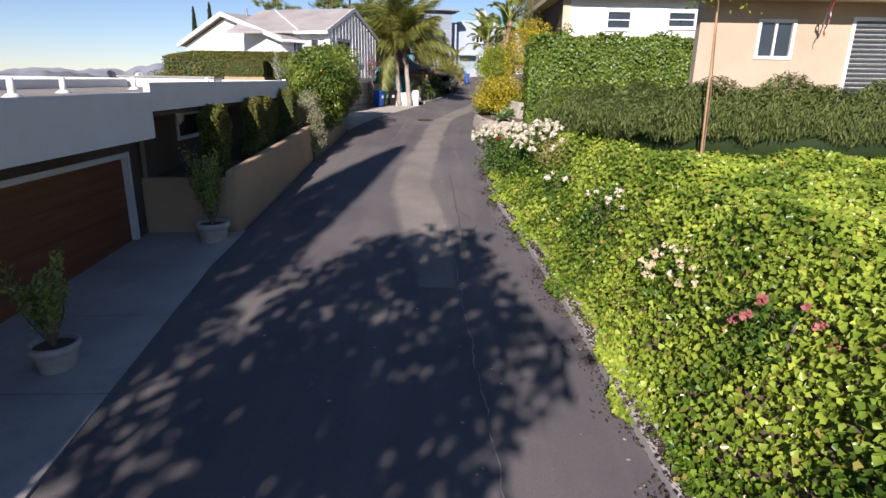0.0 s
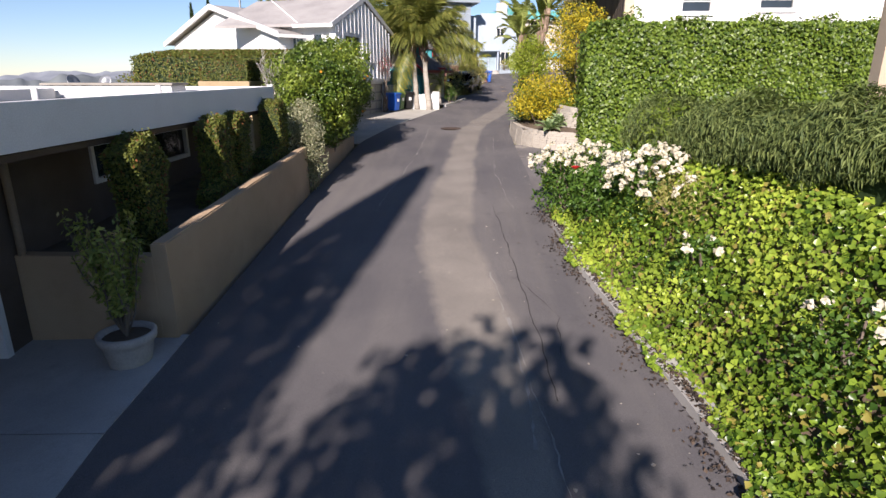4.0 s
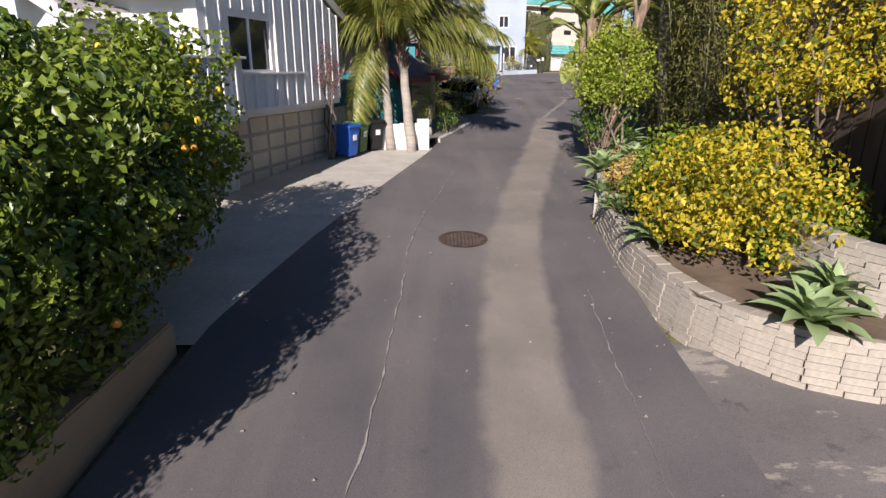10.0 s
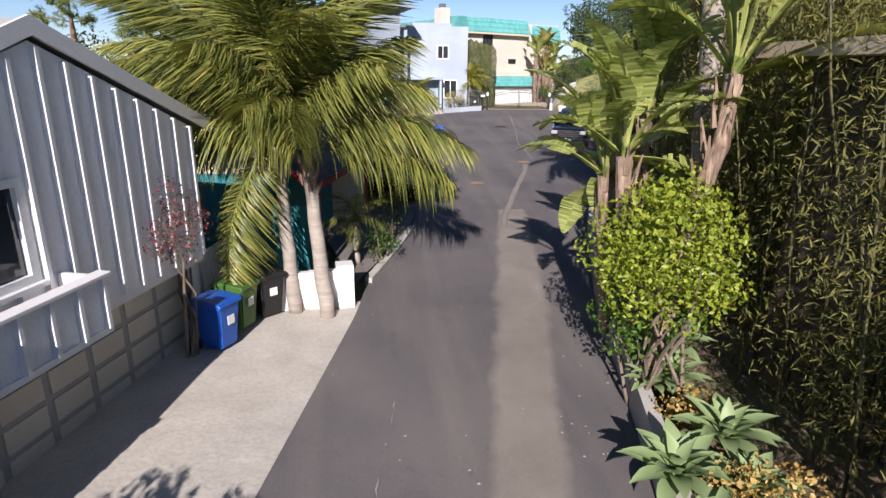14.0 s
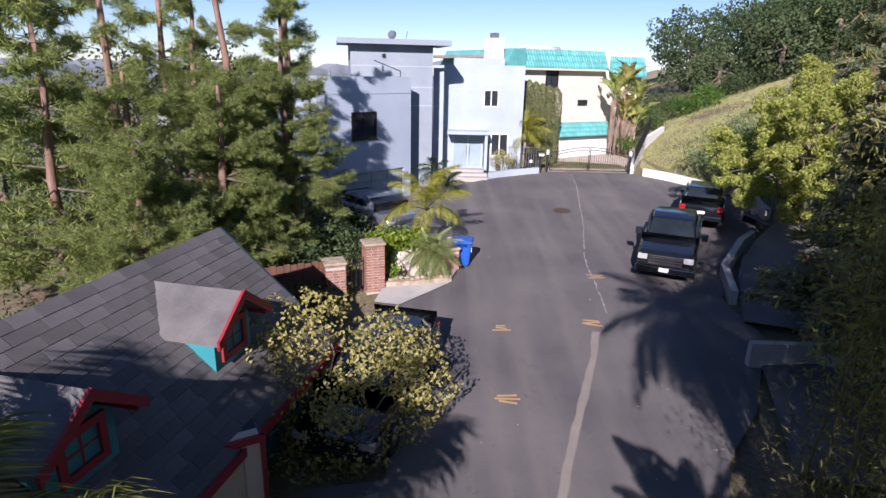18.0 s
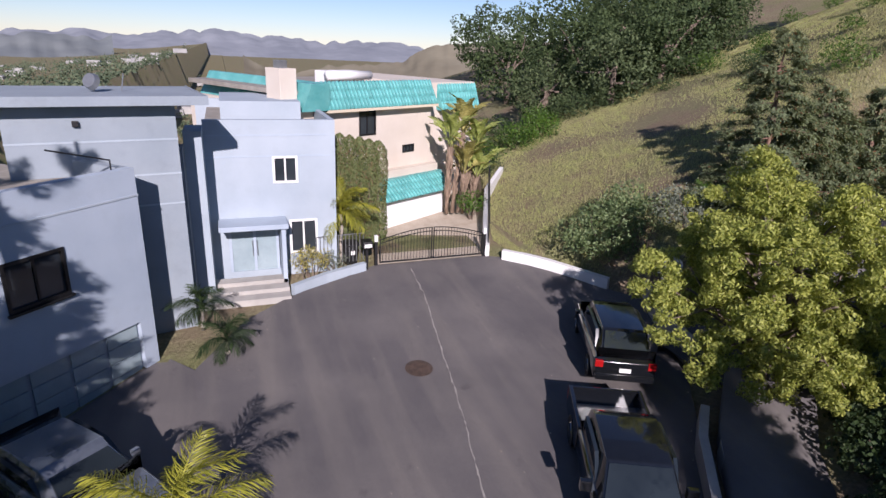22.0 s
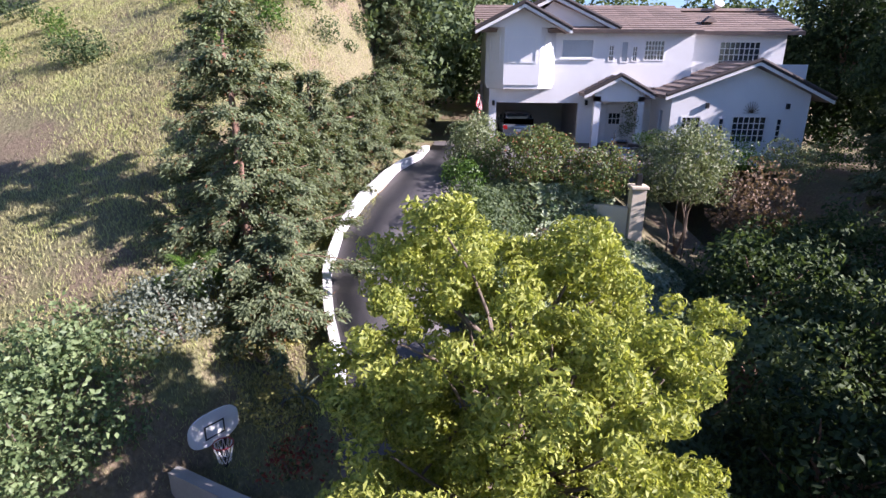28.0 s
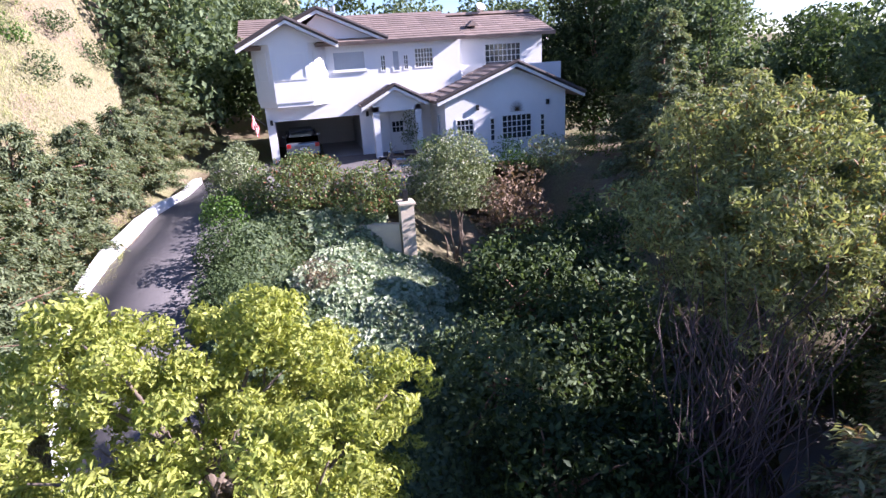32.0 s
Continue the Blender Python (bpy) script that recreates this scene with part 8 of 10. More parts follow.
def bamboo():
    t = thing("bamboo_thicket", BLANK, "dense dark bamboo thicket beside the lane", "bamboo", kind="stuff")
    r = np.random.default_rng(31)
    bm = bmesh.new()
    P = []
    for k in range(330):
        x, y = 4.5 + 6.0 * r.random() ** 1.6, r.uniform(29.6, 44.5)
        if x < 4.6 + max(0, (y - 33) * 0.22):
            continue
        z = lz(x, y)
        top = Vector((x + r.uniform(-0.9, 0.6), y + r.uniform(-0.8, 0.8), z + r.uniform(5.0, 7.2) + 0.9 * float(ss(35, 40, y)) + 1.2 * float(ss(6.5, 8.5, x))))
        limb(bm, bent((x, y, z - 0.1), top, 4, 0.03, k), 0.025, 0.01, 5)
        for i in range(520):
            f = r.uniform(0.1, 1.06)
            q = np.array(Vector((x, y, z)).lerp(top, f)) + r.normal(0, 0.42, 3) * (0.5 + 0.7 * f)
            P.append(q)
    part("cane", bm, surf("bamboo_cane", (0.07, 0.07, 0.025), (0.13, 0.12, 0.05), 3, 0.5, 0.1, 20), t)
    P = np.array(P)
    leaf_mesh("foliage", P, np.tile((-0.5, -0.4, 0.6), (len(P), 1)), 0.145, L_BAMBOO, t, aspect=0.17, droop=0.7, jitter=0.8)


bamboo()


# ---- palms ----
def frond_mesh(name, length, pairs, leaflet, lm, droop, parent, hang=0.6, seed=0, thin=1.0):
    """A feather frond along +y: an arching midrib with leaflets that leave it on all sides and hang over."""
    r = np.random.default_rng(seed)
    n = pairs * 5
    s = np.clip(np.linspace(0.14, 1, n) + r.normal(0, 0.006, n), 0.12, 1.0)
    def rib(t):
        t = np.asarray(t, float)
        return np.stack([0 * t, length * (t - 0.22 * droop * t ** 2.2), length * (0.34 * t - 0.85 * droop * t ** 2)], -1)
    P = rib(s)
    T = rib(s + 0.01) - P
    T /= np.linalg.norm(T, axis=1, keepdims=True)
    side = np.where(np.arange(n) % 2 == 0, -1.0, 1.0)
    L = leaflet * (0.5 + 0.75 * np.sin(np.pi * np.minimum(1, s * 0.93 + 0.08))) * r.uniform(0.7, 1.15, n)
    d = np.stack([side * r.uniform(0.45, 0.95, n), 0 * s, r.uniform(-0.45, 0.6, n)], 1) + T * r.uniform(0.35, 0.8, n)[:, None]
    d /= np.linalg.norm(d, axis=1, keepdims=True)
    fall = (hang * r.uniform(0.75, 1.2, n) * L)[:, None] * np.array((0, 0, -1.0))
    a = P
    b = a + d * L[:, None] * 0.38 + fall * 0.08
    c = a + d * L[:, None] * 0.62 + fall * 0.38
    e = a + d * L[:, None] * 0.70 + fall * 0.85
    w = np.cross(d, (0, 0, 1.0))
    w /= np.linalg.norm(w, axis=1, keepdims=True) + 1e-9
    w *= 0.0115 * thin * (leaflet / 0.7)
    V = np.stack([a - w * 0.4, a + w * 0.4, b + w, b - w, c + w * 0.8, c - w * 0.8, e], 1).reshape(-1, 3)
    i = np.arange(n)[:, None] * 7
    F = np.concatenate([i + [[0, 1, 2]], i + [[0, 2, 3]], i + [[3, 2, 4]], i + [[3, 4, 5]], i + [[5, 4, 6]]], 0)
    t = np.linspace(0, 1, 11)
    Q = rib(t)
    V2, F2 = [], []
    for k in range(10):
        j = len(V) + len(V2)
        w0, w1 = 0.028 * (1 - t[k] * 0.85), 0.028 * (1 - t[k + 1] * 0.85)
        V2 += [Q[k] - (w0, 0, 0), Q[k] + (w0, 0, 0), Q[k + 1] + (w1, 0, 0), Q[k + 1] - (w1, 0, 0), Q[k] - (0, 0, w0 * 1.4), Q[k + 1] - (0, 0, w1 * 1.4)]
        F2 += [(j, j + 1, j + 2), (j, j + 2, j + 3), (j, j + 4, j + 5), (j, j + 5, j + 3), (j + 1, j + 2, j + 5), (j + 1, j + 5, j + 4)]
    return raw(name, np.concatenate([V, np.array(V2)]), np.concatenate([F, np.array(F2)]), lm, parent)


def palm(base, top, r0, r1, n, length, leaflet, lm, label, seed=0, droop=1.0, pairs=34, lo=-25, hi=80, boots=True, hang=0.7, name="palm_tree", low=(), curve=1.2):
    t = thing(name, BLANK, label, "palm tree")
    base, top = Vector(base), Vector(top)
    part("trunk", limb(bmesh.new(), bent(base, top, 8, 0.006, seed), r0, r1, 12), PALMBARK, t, smooth=True)
    if boots:
        bm = bmesh.new()
        rr = random.Random(seed)
        for k in range(16):
            a = k * 2.4
            z = top.z - 0.75 + k * 0.05
            c = base.lerp(top, (z - base.z) / (top.z - base.z))
            limb(bm, [c + Vector((math.cos(a), math.sin(a), 0)) * r1 * 0.8, c + Vector((math.cos(a) * (r1 + 0.12), math.sin(a) * (r1 + 0.12), 0.28))], 0.06, 0.02, 5)
        part("leaf_boot", bm, REDBARK, t)
    protos = [None] * 3
    for k in range(n):
        v = k % 3
        f = k / max(1, n - 1)
        if protos[v] is None:
            o = protos[v] = frond_mesh("frond", length * (0.9 + 0.1 * v), pairs, leaflet, lm, droop * (0.85 + 0.2 * v), t, hang, seed * 7 + v)
        else:
            o = new("frond", protos[v].data)
            o.parent = t
        o.location = top + Vector((0, 0, 0.05 + 0.12 * f))
        el, az = lo + (hi - lo) * f ** curve, k * 2.39996 + seed
        o.rotation_euler = (radians(el), 0, az)
    for az, el in low:
        o = new("frond", protos[0].data)
        o.parent = t
        o.location = top
        o.rotation_euler = (radians(el), 0, radians(az))
    return t


palm((-2.80, 37.8, 1.8), (-3.08, 38.35, 5.4), 0.16, 0.11, 18, 3.7, 0.80, L_PALM, "queen palm with pale ringed trunk and drooping fronds", 1, 0.72, 70, lo=18, hi=92, hang=1.0, low=((150, -46), (100, -10)), curve=0.95)
palm((-2.12, 37.5, 1.8), (-2.46, 38.15, 5.1), 0.17, 0.12, 18, 3.7, 0.82, L_PALM, "queen palm with pale ringed trunk and drooping fronds", 2, 0.72, 70, lo=18, hi=92, hang=1.0, low=((-95, 2), (-65, 14)), curve=0.95)
palm((0.62, 57.3, 3.0), (0.75, 57.3, 4.7), 0.10, 0.07, 12, 2.0, 0.5, L_PALMY, "small palm with yellowing fronds in the planter", 3, 0.7, 28, -10, 80, False)
palm((6.1, 71.0, 4.1), (6.1, 71.0, 6.1), 0.10, 0.08, 15, 1.5, 0.45, L_PALMY, "small bright yellow-green palm before the cypresses", 4, 0.7, 26, -15, 80, False)
palm((1.0, 54.9, 3.1), (1.05, 54.9, 3.7), 0.10, 0.09, 30, 1.0, 0.3, L_SHAGGY, "small shaggy fan of palm leaves in the planter", 5, 0.9, 26, -30, 85, False)
palm((5.9, 37.6, 2.6), (5.0, 37.2, 10.7), 0.24, 0.20, 34, 2.5, 0.6, L_PALM, "tall palm with rough brown trunk behind the bed", 6, 0.9, 44, -50)
palm((-1.6, 40.3, 2.1), (-1.6, 40.3, 3.1), 0.10, 0.08, 10, 1.0, 0.3, L_PALM, "low palm beside the garage drive", 7, 0.8, 20, -10, 75, False)
palm((0.9, 67.0, 3.7), (0.9, 67.0, 4.4), 0.08, 0.06, 12, 1.1, 0.35, L_DARK, "dark low palm by the entrance steps", 8, 0.8, 20, -10, 75, False)
palm((1.6, 65.4, 3.6), (1.6, 65.4, 4.0), 0.08, 0.06, 12, 1.0, 0.35, L_DARK, "dark low palm by the entrance steps", 9, 0.8, 20, -10, 75, False)


def paddle_mesh(name, length, width, seed, parent, lm):
    """A long torn paddle leaf on its stalk, along +y."""
    r = np.random.default_rng(seed)
    V, F = [], []
    stalk = length * 0.55
    def rib(t):
        return np.array((0, t * (stalk + length) * (1 - 0.10 * t), (stalk + length) * (0.30 * t - 0.42 * t * t * t)))
    n = 26
    ts = np.linspace(stalk / (stalk + length), 1, n + 1)
    for side in (-1, 1):
        sag = 0.0
        for k in range(n):
            if r.random() < 0.3:
                sag = r.uniform(-0.4, 0.1)
            s0, s1 = k / n, (k + 1) / n
            w0 = width * 0.5 * (math.sin(math.pi * min(1, s0 * 0.93 + 0.07)) ** 0.55)
            w1 = width * 0.5 * (math.sin(math.pi * min(1, s1 * 0.93 + 0.07)) ** 0.55) if k < n - 1 else 0.02
            a, b = rib(ts[k]), rib(ts[k + 1])
            gap = (b - a) * (0.10 if sag < -0.02 else 0.0)
            t0 = np.array((side * w0, 0.12 * w0, (0.30 + sag) * w0))
            t1 = np.array((side * w1, 0.12 * w1, (0.30 + sag) * w1))
            i = len(V)
            V += [a, b, b + t1 - gap, a + t0 + gap]
            F += [(i, i + 1, i + 2), (i, i + 2, i + 3)]
    ts = np.linspace(0, 1, 12)
    for k in range(11):
        a, b = rib(ts[k]), rib(ts[k + 1])
        w0, w1 = 0.035 * (1 - 0.8 * ts[k]), 0.035 * (1 - 0.8 * ts[k + 1])
        i = len(V)
        V += [a + (-w0, 0, 0.006), a + (w0, 0, 0.006), b + (w1, 0, 0.006), b + (-w1, 0, 0.006), a - (0, 0, w0 * 1.5), b - (0, 0, w1 * 1.5)]
        F += [(i, i + 1, i + 2), (i, i + 2, i + 3), (i, i + 4, i + 5), (i, i + 5, i + 3), (i + 1, i + 2, i + 5), (i + 1, i + 5, i + 4)]
    return raw(name, np.array(V), np.array(F), lm, parent)


SHEATH = surf("dry_leaf_sheath", (0.10, 0.065, 0.045), (0.38, 0.28, 0.20), 5.0, 0.9, 0.8, 14, stretch=(4, 4, 0.5))


def paddle_plant(base, head, n, length, width, label, seed, lm=None, fan=None, lo=8, hi=84):
    t = thing("bird_of_paradise", BLANK, label, "bird of paradise plant")
    part("trunk", limb(bmesh.new(), bent(base, head, 5, 0.02, seed), 0.10, 0.12, 10), SHEATH, t, smooth=True)
    bm = bmesh.new()
    rr = random.Random(seed)
    b, h = Vector(base), Vector(head)
    for k in range(30):
        c = b.lerp(h, 0.25 + 0.72 * k / 30)
        a = k * 2.4
        limb(bm, [c + Vector((math.cos(a), math.sin(a), 0)) * 0.1, c + Vector((math.cos(a) * 0.2, math.sin(a) * 0.2, 0.45))], 0.05, 0.012, 5)
    part("dry_sheath", bm, SHEATH, t)
    protos = {}
    r = random.Random(seed + 3)
    for k in range(n):
        v = k % 3
        if v not in protos:
            o = protos[v] = paddle_mesh("paddle_leaf", length * (0.85 + 0.15 * v), width, seed * 5 + v, t, lm or L_BANANA)
        else:
            o = new("paddle_leaf", protos[v].data)
            o.parent = t
        f = (k + 0.5) / n
        o.location = h
        tilt = lo + (hi - lo) * abs(math.sin(k * 1.9))
        side = (fan if fan is not None else 0) + (0 if k % 2 else 180)
        yaw = side + r.uniform(-38, 38) if fan is not None else k * 137.5
        o.rotation_euler = (radians(tilt), radians(r.uniform(-15, 15)), radians(yaw))
    return t


paddle_plant((2.9, 33.6, 2.2), (3.75, 33.9, 6.75), 21, 1.65, 0.54, "tall white bird of paradise with torn paddle leaves", 11, lo=-20, hi=80)
paddle_plant((2.95, 35.4, 2.3), (2.55, 35.0, 5.2), 18, 1.3, 0.48, "bird of paradise clump leaning over the lane", 12, lo=-45, hi=70)
paddle_plant((3.1, 34.5, 2.3), (2.55, 34.4, 5.6), 16, 1.25, 0.46, "bird of paradise clump leaning over the lane", 13, lo=-45, hi=75)
paddle_plant((3.6, 36.2, 2.4), (3.7, 36.2, 6.0), 14, 1.5, 0.45, "tall white bird of paradise with torn paddle leaves", 15)
for i, (x, y, z) in enumerate(((12.3, 75.2, 8.0), (13.1, 75.6, 8.6), (14.0, 75.9, 7.6), (12.9, 74.8, 6.7), (13.8, 75.2, 6.4))):
    paddle_plant((13.0 + (i - 2) * 0.3, 75.6, 4.5), (x, y, z), 13, 1.3, 0.5, "white bird of paradise with dry lower leaves", 16 + i, L_TAN if i % 2 else L_BANANA)
bush("round_bush", (13.4, 74.9, 5.2), (0.9, 0.8, 0.6), 10, 0.35, 0.5, 500, 0.12, L_GREEN, "round green bush under the paddle leaves", 65)


# ---- left side of the first stretch ----
def clipped(name, pts, depth, x, lm, label, seed, per=2400, dens=2600, size=0.05):
    """A sheared hedge piece: an outline in y and z, pushed through in x, clad in small leaves."""
    t = thing(name, BLANK, label, "topiary", "clipped hedge figures")
    # solid core coloured almost black for the shade behind the leaves
    part("dark_core", pr([(0.94 * p + 0.06 * sum(q[0] for q in pts) / len(pts), 0.95 * z + 0.05 * sum(q[1] for q in pts) / len(pts)) for p, z in pts], x - depth / 2 + 0.04, x + depth / 2 - 0.04, "x"), L_DARK, t)
    r = np.random.default_rng(seed)
    P, N = [], []
    ys = [p[0] for p in pts]
    zs = [p[1] for p in pts]
    def inside(y, z):
        c, j = False, len(pts) - 1
        for i in range(len(pts)):
            if (pts[i][1] > z) != (pts[j][1] > z) and y < (pts[j][0] - pts[i][0]) * (z - pts[i][1]) / (pts[j][1] - pts[i][1]) + pts[i][0]:
                c = not c
            j = i
        return c
    while len(P) < per:
        y, z = r.uniform(min(ys), max(ys)), r.uniform(min(zs), max(zs))
        if inside(y, z):
            s = r.choice((-1, 1))
            P.append((x + s * depth / 2 + r.normal(0, 0.02), y, z)), N.append((s, 0, 0.2))
    for i in range(len(pts)):
        a, b = np.array(pts[i]), np.array(pts[(i + 1) % len(pts)])
        L = np.linalg.norm(b - a)
        nn = np.array((b[1] - a[1], a[0] - b[0])) / L
        for k in range(int(L * depth * dens)):
            q = a + (b - a) * r.random()
            P.append((x + r.uniform(-0.5, 0.5) * depth, q[0] + r.normal(0, 0.02), q[1] + r.normal(0, 0.02))), N.append((0, nn[0], nn[1]))
    leaf_mesh("foliage", np.array(P), np.array(N), size, lm, t, aspect=0.6, jitter=0.45)


L_BOX = leaf_mat("box_leaf", (0.06, 0.085, 0.015), (0.19, 0.20, 0.04), 0.3, 0.5, (0.20, 0.08, 0.03), 0.08)
# stepped outlines trace sunlit patches on plain box hedges, light put into shape
clipped("topiary", [(11.75, 1.45), (12.15, 1.45), (12.15, 1.9), (12.45, 2.55), (12.1, 2.98), (11.55, 2.75), (11.75, 2.0)], 0.42, -4.8, L_BOX, "clipped hedge cut to the outline of its sunlit patch", 71)
clipped("topiary", [(13.9, 1.5), (15.1, 1.6), (15.0, 1.85), (14.75, 2.1), (14.8, 2.7), (14.55, 3.05), (14.1, 2.85), (14.25, 2.0), (13.9, 1.75)], 0.4, -4.75, L_BOX, "clipped hedge cut to the outline of its sunlit patch", 72)
clipped("topiary", [(15.3, 1.7), (15.9, 1.75), (15.9, 2.55), (16.1, 2.9), (15.7, 3.05), (15.25, 2.8), (15.4, 2.4)], 0.4, -4.85, L_BOX, "clipped hedge cut to the outline of its sunlit patch", 73)
clipped("topiary", [(16.6, 1.75), (18.1, 1.8), (18.1, 3.0), (17.85, 3.2), (17.5, 3.05), (17.5, 2.2), (16.6, 2.0)], 0.45, -4.75, L_BOX, "clipped hedge cut to the outline of its sunlit patch", 74)
bush("variegated_shrub", (-4.25, 18.75, 1.85), (0.40, 0.48, 1.0), 40, 0.18, 0.28, 3600, 0.052, L_VARI, "cream and green variegated shrub on the wall corner", 75, low=-1)
bush("variegated_shrub", (-4.55, 19.6, 2.6), (0.5, 0.75, 0.5), 26, 0.2, 0.3, 3200, 0.052, L_VARI, "cream and green variegated shrub on the wall corner", 76, low=-1)
ot = tree("orange_tree", (-5.0, 23.2), (-4.8, 23.1, 3.3), (1.5, 2.8, 1.55), 150, 0.30, 0.52, 2400, 0.088, L_ORANGE, "dense orange tree with glossy leaves and fruit", trunk=0.14, seed=77, low=-1.0, z=1.0, jitter=0.4)
tree("orange_tree", (-6.5, 25.0), (-6.35, 25.2, 2.75), (1.2, 1.8, 1.3), 70, 0.34, 0.55, 1500, 0.095, L_ORANGE, "dense dark citrus tree in the corner of the yard", trunk=0.12, seed=177, low=-1.0, z=0.8, jitter=0.4)
bush("citrus_shrub", (-4.4, 21.5, 2.7), (0.75, 1.25, 1.0), 40, 0.3, 0.45, 2200, 0.085, L_ORANGE, "leafy citrus branches hanging over the tan wall", 78, low=-1, jitter=0.4)
r = random.Random(4)
tree("lemon_tree", (-5.4, 25.8), (-5.15, 26.0, 3.75), (1.6, 1.9, 1.35), 84, 0.26, 0.46, 1500, 0.10, L_CITRUS2, "younger lemon tree with light green leaves", trunk=0.10, seed=79, low=-1.0, z=1.2)
for k in range(13):
    a, e = r.uniform(-1.9, 1.3), r.uniform(-0.8, 0.5)
    d = Vector((math.cos(a) * math.cos(e), math.sin(a) * math.cos(e), math.sin(e)))
    o = thing("orange_fruit", pose(-4.75 + d.x * 1.4, 23.3 + d.y * 2.75, 3.25 + d.z * 1.42), "ripe orange hanging in the tree", "orange", "oranges")
    if k == 0:
        bm = bmesh.new()
        bmesh.ops.create_icosphere(bm, subdivisions=2, radius=0.036)
        fm = part("peel", bm, FRUIT, o, smooth=True).data
    else:
        q = new("peel", fm)
        q.parent = o
LEMON = plain("lemon_peel", (0.72, 0.55, 0.04), 0.45)
lm = None
for k in range(30):
    a, e = r.uniform(-2.2, 1.0), r.uniform(-0.6, 0.8)
    d = Vector((math.cos(a) * math.cos(e), math.sin(a) * math.cos(e), math.sin(e)))
    o = thing("lemon", pose(-5.2 + d.x * 1.42, 25.9 + d.y * 1.52, 3.85 + d.z * 1.12), "ripe yellow lemon hanging in the young tree", "lemon", "lemons")
    if lm is None:
        bm = bmesh.new()
        bmesh.ops.create_icosphere(bm, subdivisions=2, radius=0.035)
        bmesh.ops.scale(bm, vec=(1, 1, 1.35), verts=bm.verts[:])
        lm = part("peel", bm, LEMON, o, smooth=True).data
    else:
        q = new("peel", lm)
        q.parent = o
bt = thing("bare_tree", BLANK, "bare pale-barked tree with thin grey twigs", "tree")
part("trunk", limb(bmesh.new(), [(-5.85, 21.5, 0.9), (-5.82, 21.5, 2.6), (-5.8, 21.5, 3.3)], 0.05, 0.032, 8), TRUNKPALE, bt)
rr = random.Random(8)
for k in range(22):
    s = Vector((-5.8, 21.5, rr.uniform(2.5, 3.3)))
    e = s + Vector((rr.uniform(-0.42, 0.42), rr.uniform(-0.45, 0.45), rr.uniform(0.6, 1.3)))
    bm = limb(bmesh.new(), bent(s, e, 4, 0.06, k), 0.016, 0.004, 5)
    for j in range(7):
        q = s.lerp(e, rr.uniform(0.4, 0.95))
        limb(bm, [q, q + Vector((rr.uniform(-0.22, 0.22), rr.uniform(-0.22, 0.22), rr.uniform(0.1, 0.35)))], 0.006, 0.002, 4)
    part("branch", bm, TRUNKPALE, bt)
clipped("roof_hedge", [(21.6, 3.55), (23.0, 3.55), (23.0, 4.15), (21.6, 4.15)], 1.4, -7.3, L_BOX, "box-shaped clipped hedge beyond the flat roof", 79, 2600, 1500, 0.05)
tagged(part("hedge_planter", bx(-8.05, -6.55, 21.55, 23.05, 1.0, 3.55, 0.02), surf("tan_planter_board", (0.34, 0.25, 0.14), (0.44, 0.33, 0.19), 2.0, 0.8, 0.2, 30)), "tan planter under the clipped hedge", "planter", kind="structure")
clipped("long_hedge", [(26.0, 1.5), (30.0, 1.5), (30.0, 4.75), (28.0, 4.6), (26.0, 4.35)], 5.2, -9.8, L_BOX, "long clipped hedge before the white gable", 80, 5200, 420, 0.085)
bush("hedge_end", (-12.6, 27.5, 3.0), (1.3, 1.4, 0.9), 26, 0.3, 0.5, 700, 0.09, L_BOX, "rounded end of the long clipped hedge", 180)
tagged(part("white_garden_wall", bx(-9.5, -6.2, 19.6, 19.8, 1.0, 3.4, 0.02), WHITE), "white garden wall behind the orange tree", "wall", kind="structure")


# ---- shrub by the shingled house, corner planting ----
bush("tan_shrub", (-0.72, 46.95, 3.7), (2.2, 1.65, 1.95), 84, 0.24, 0.5, 900, 0.095, L_TAN, "large olive-tan shrub beside the shingled roof", 81, low=-0.9)
bush("corner_shrub", (0.15, 55.2, 4.15), (0.85, 0.45, 0.55), 20, 0.22, 0.36, 380, 0.17, L_BRIGHT, "broad-leaved green shrub behind the brick pillars", 82)
bush("corner_shrub", (-0.6, 55.3, 3.9), (0.7, 0.5, 0.9), 18, 0.25, 0.4, 330, 0.17, L_BRIGHT, "light green shrub in the corner planter", 88)
bush("corner_shrub", (-0.25, 54.45, 3.4), (0.3, 0.25, 0.3), 8, 0.14, 0.22, 500, 0.13, L_BRIGHT, "light green shrub in the corner planter", 83)
bush("drive_shrub", (-1.0, 40.4, 2.6), (0.4, 0.9, 0.5), 10, 0.2, 0.3, 800, 0.08, L_GREEN, "low green shrub along the garage drive", 84)
bush("drive_shrub", (-0.6, 42.2, 2.9), (0.4, 0.7, 0.7), 10, 0.2, 0.3, 800, 0.08, L_OAK, "low dark shrub along the garage drive", 85)
bush("entry_shrub", (4.6, 69.5, 4.9), (0.75, 0.5, 0.55), 14, 0.22, 0.34, 900, 0.08, L_TAN, "grey-green shrubs in the entrance planter", 86)
bush("entry_shrub", (5.6, 69.9, 4.6), (0.6, 0.4, 0.4), 10, 0.18, 0.3, 900, 0.07, L_OLIVE, "grey-green shrubs in the entrance planter", 87)


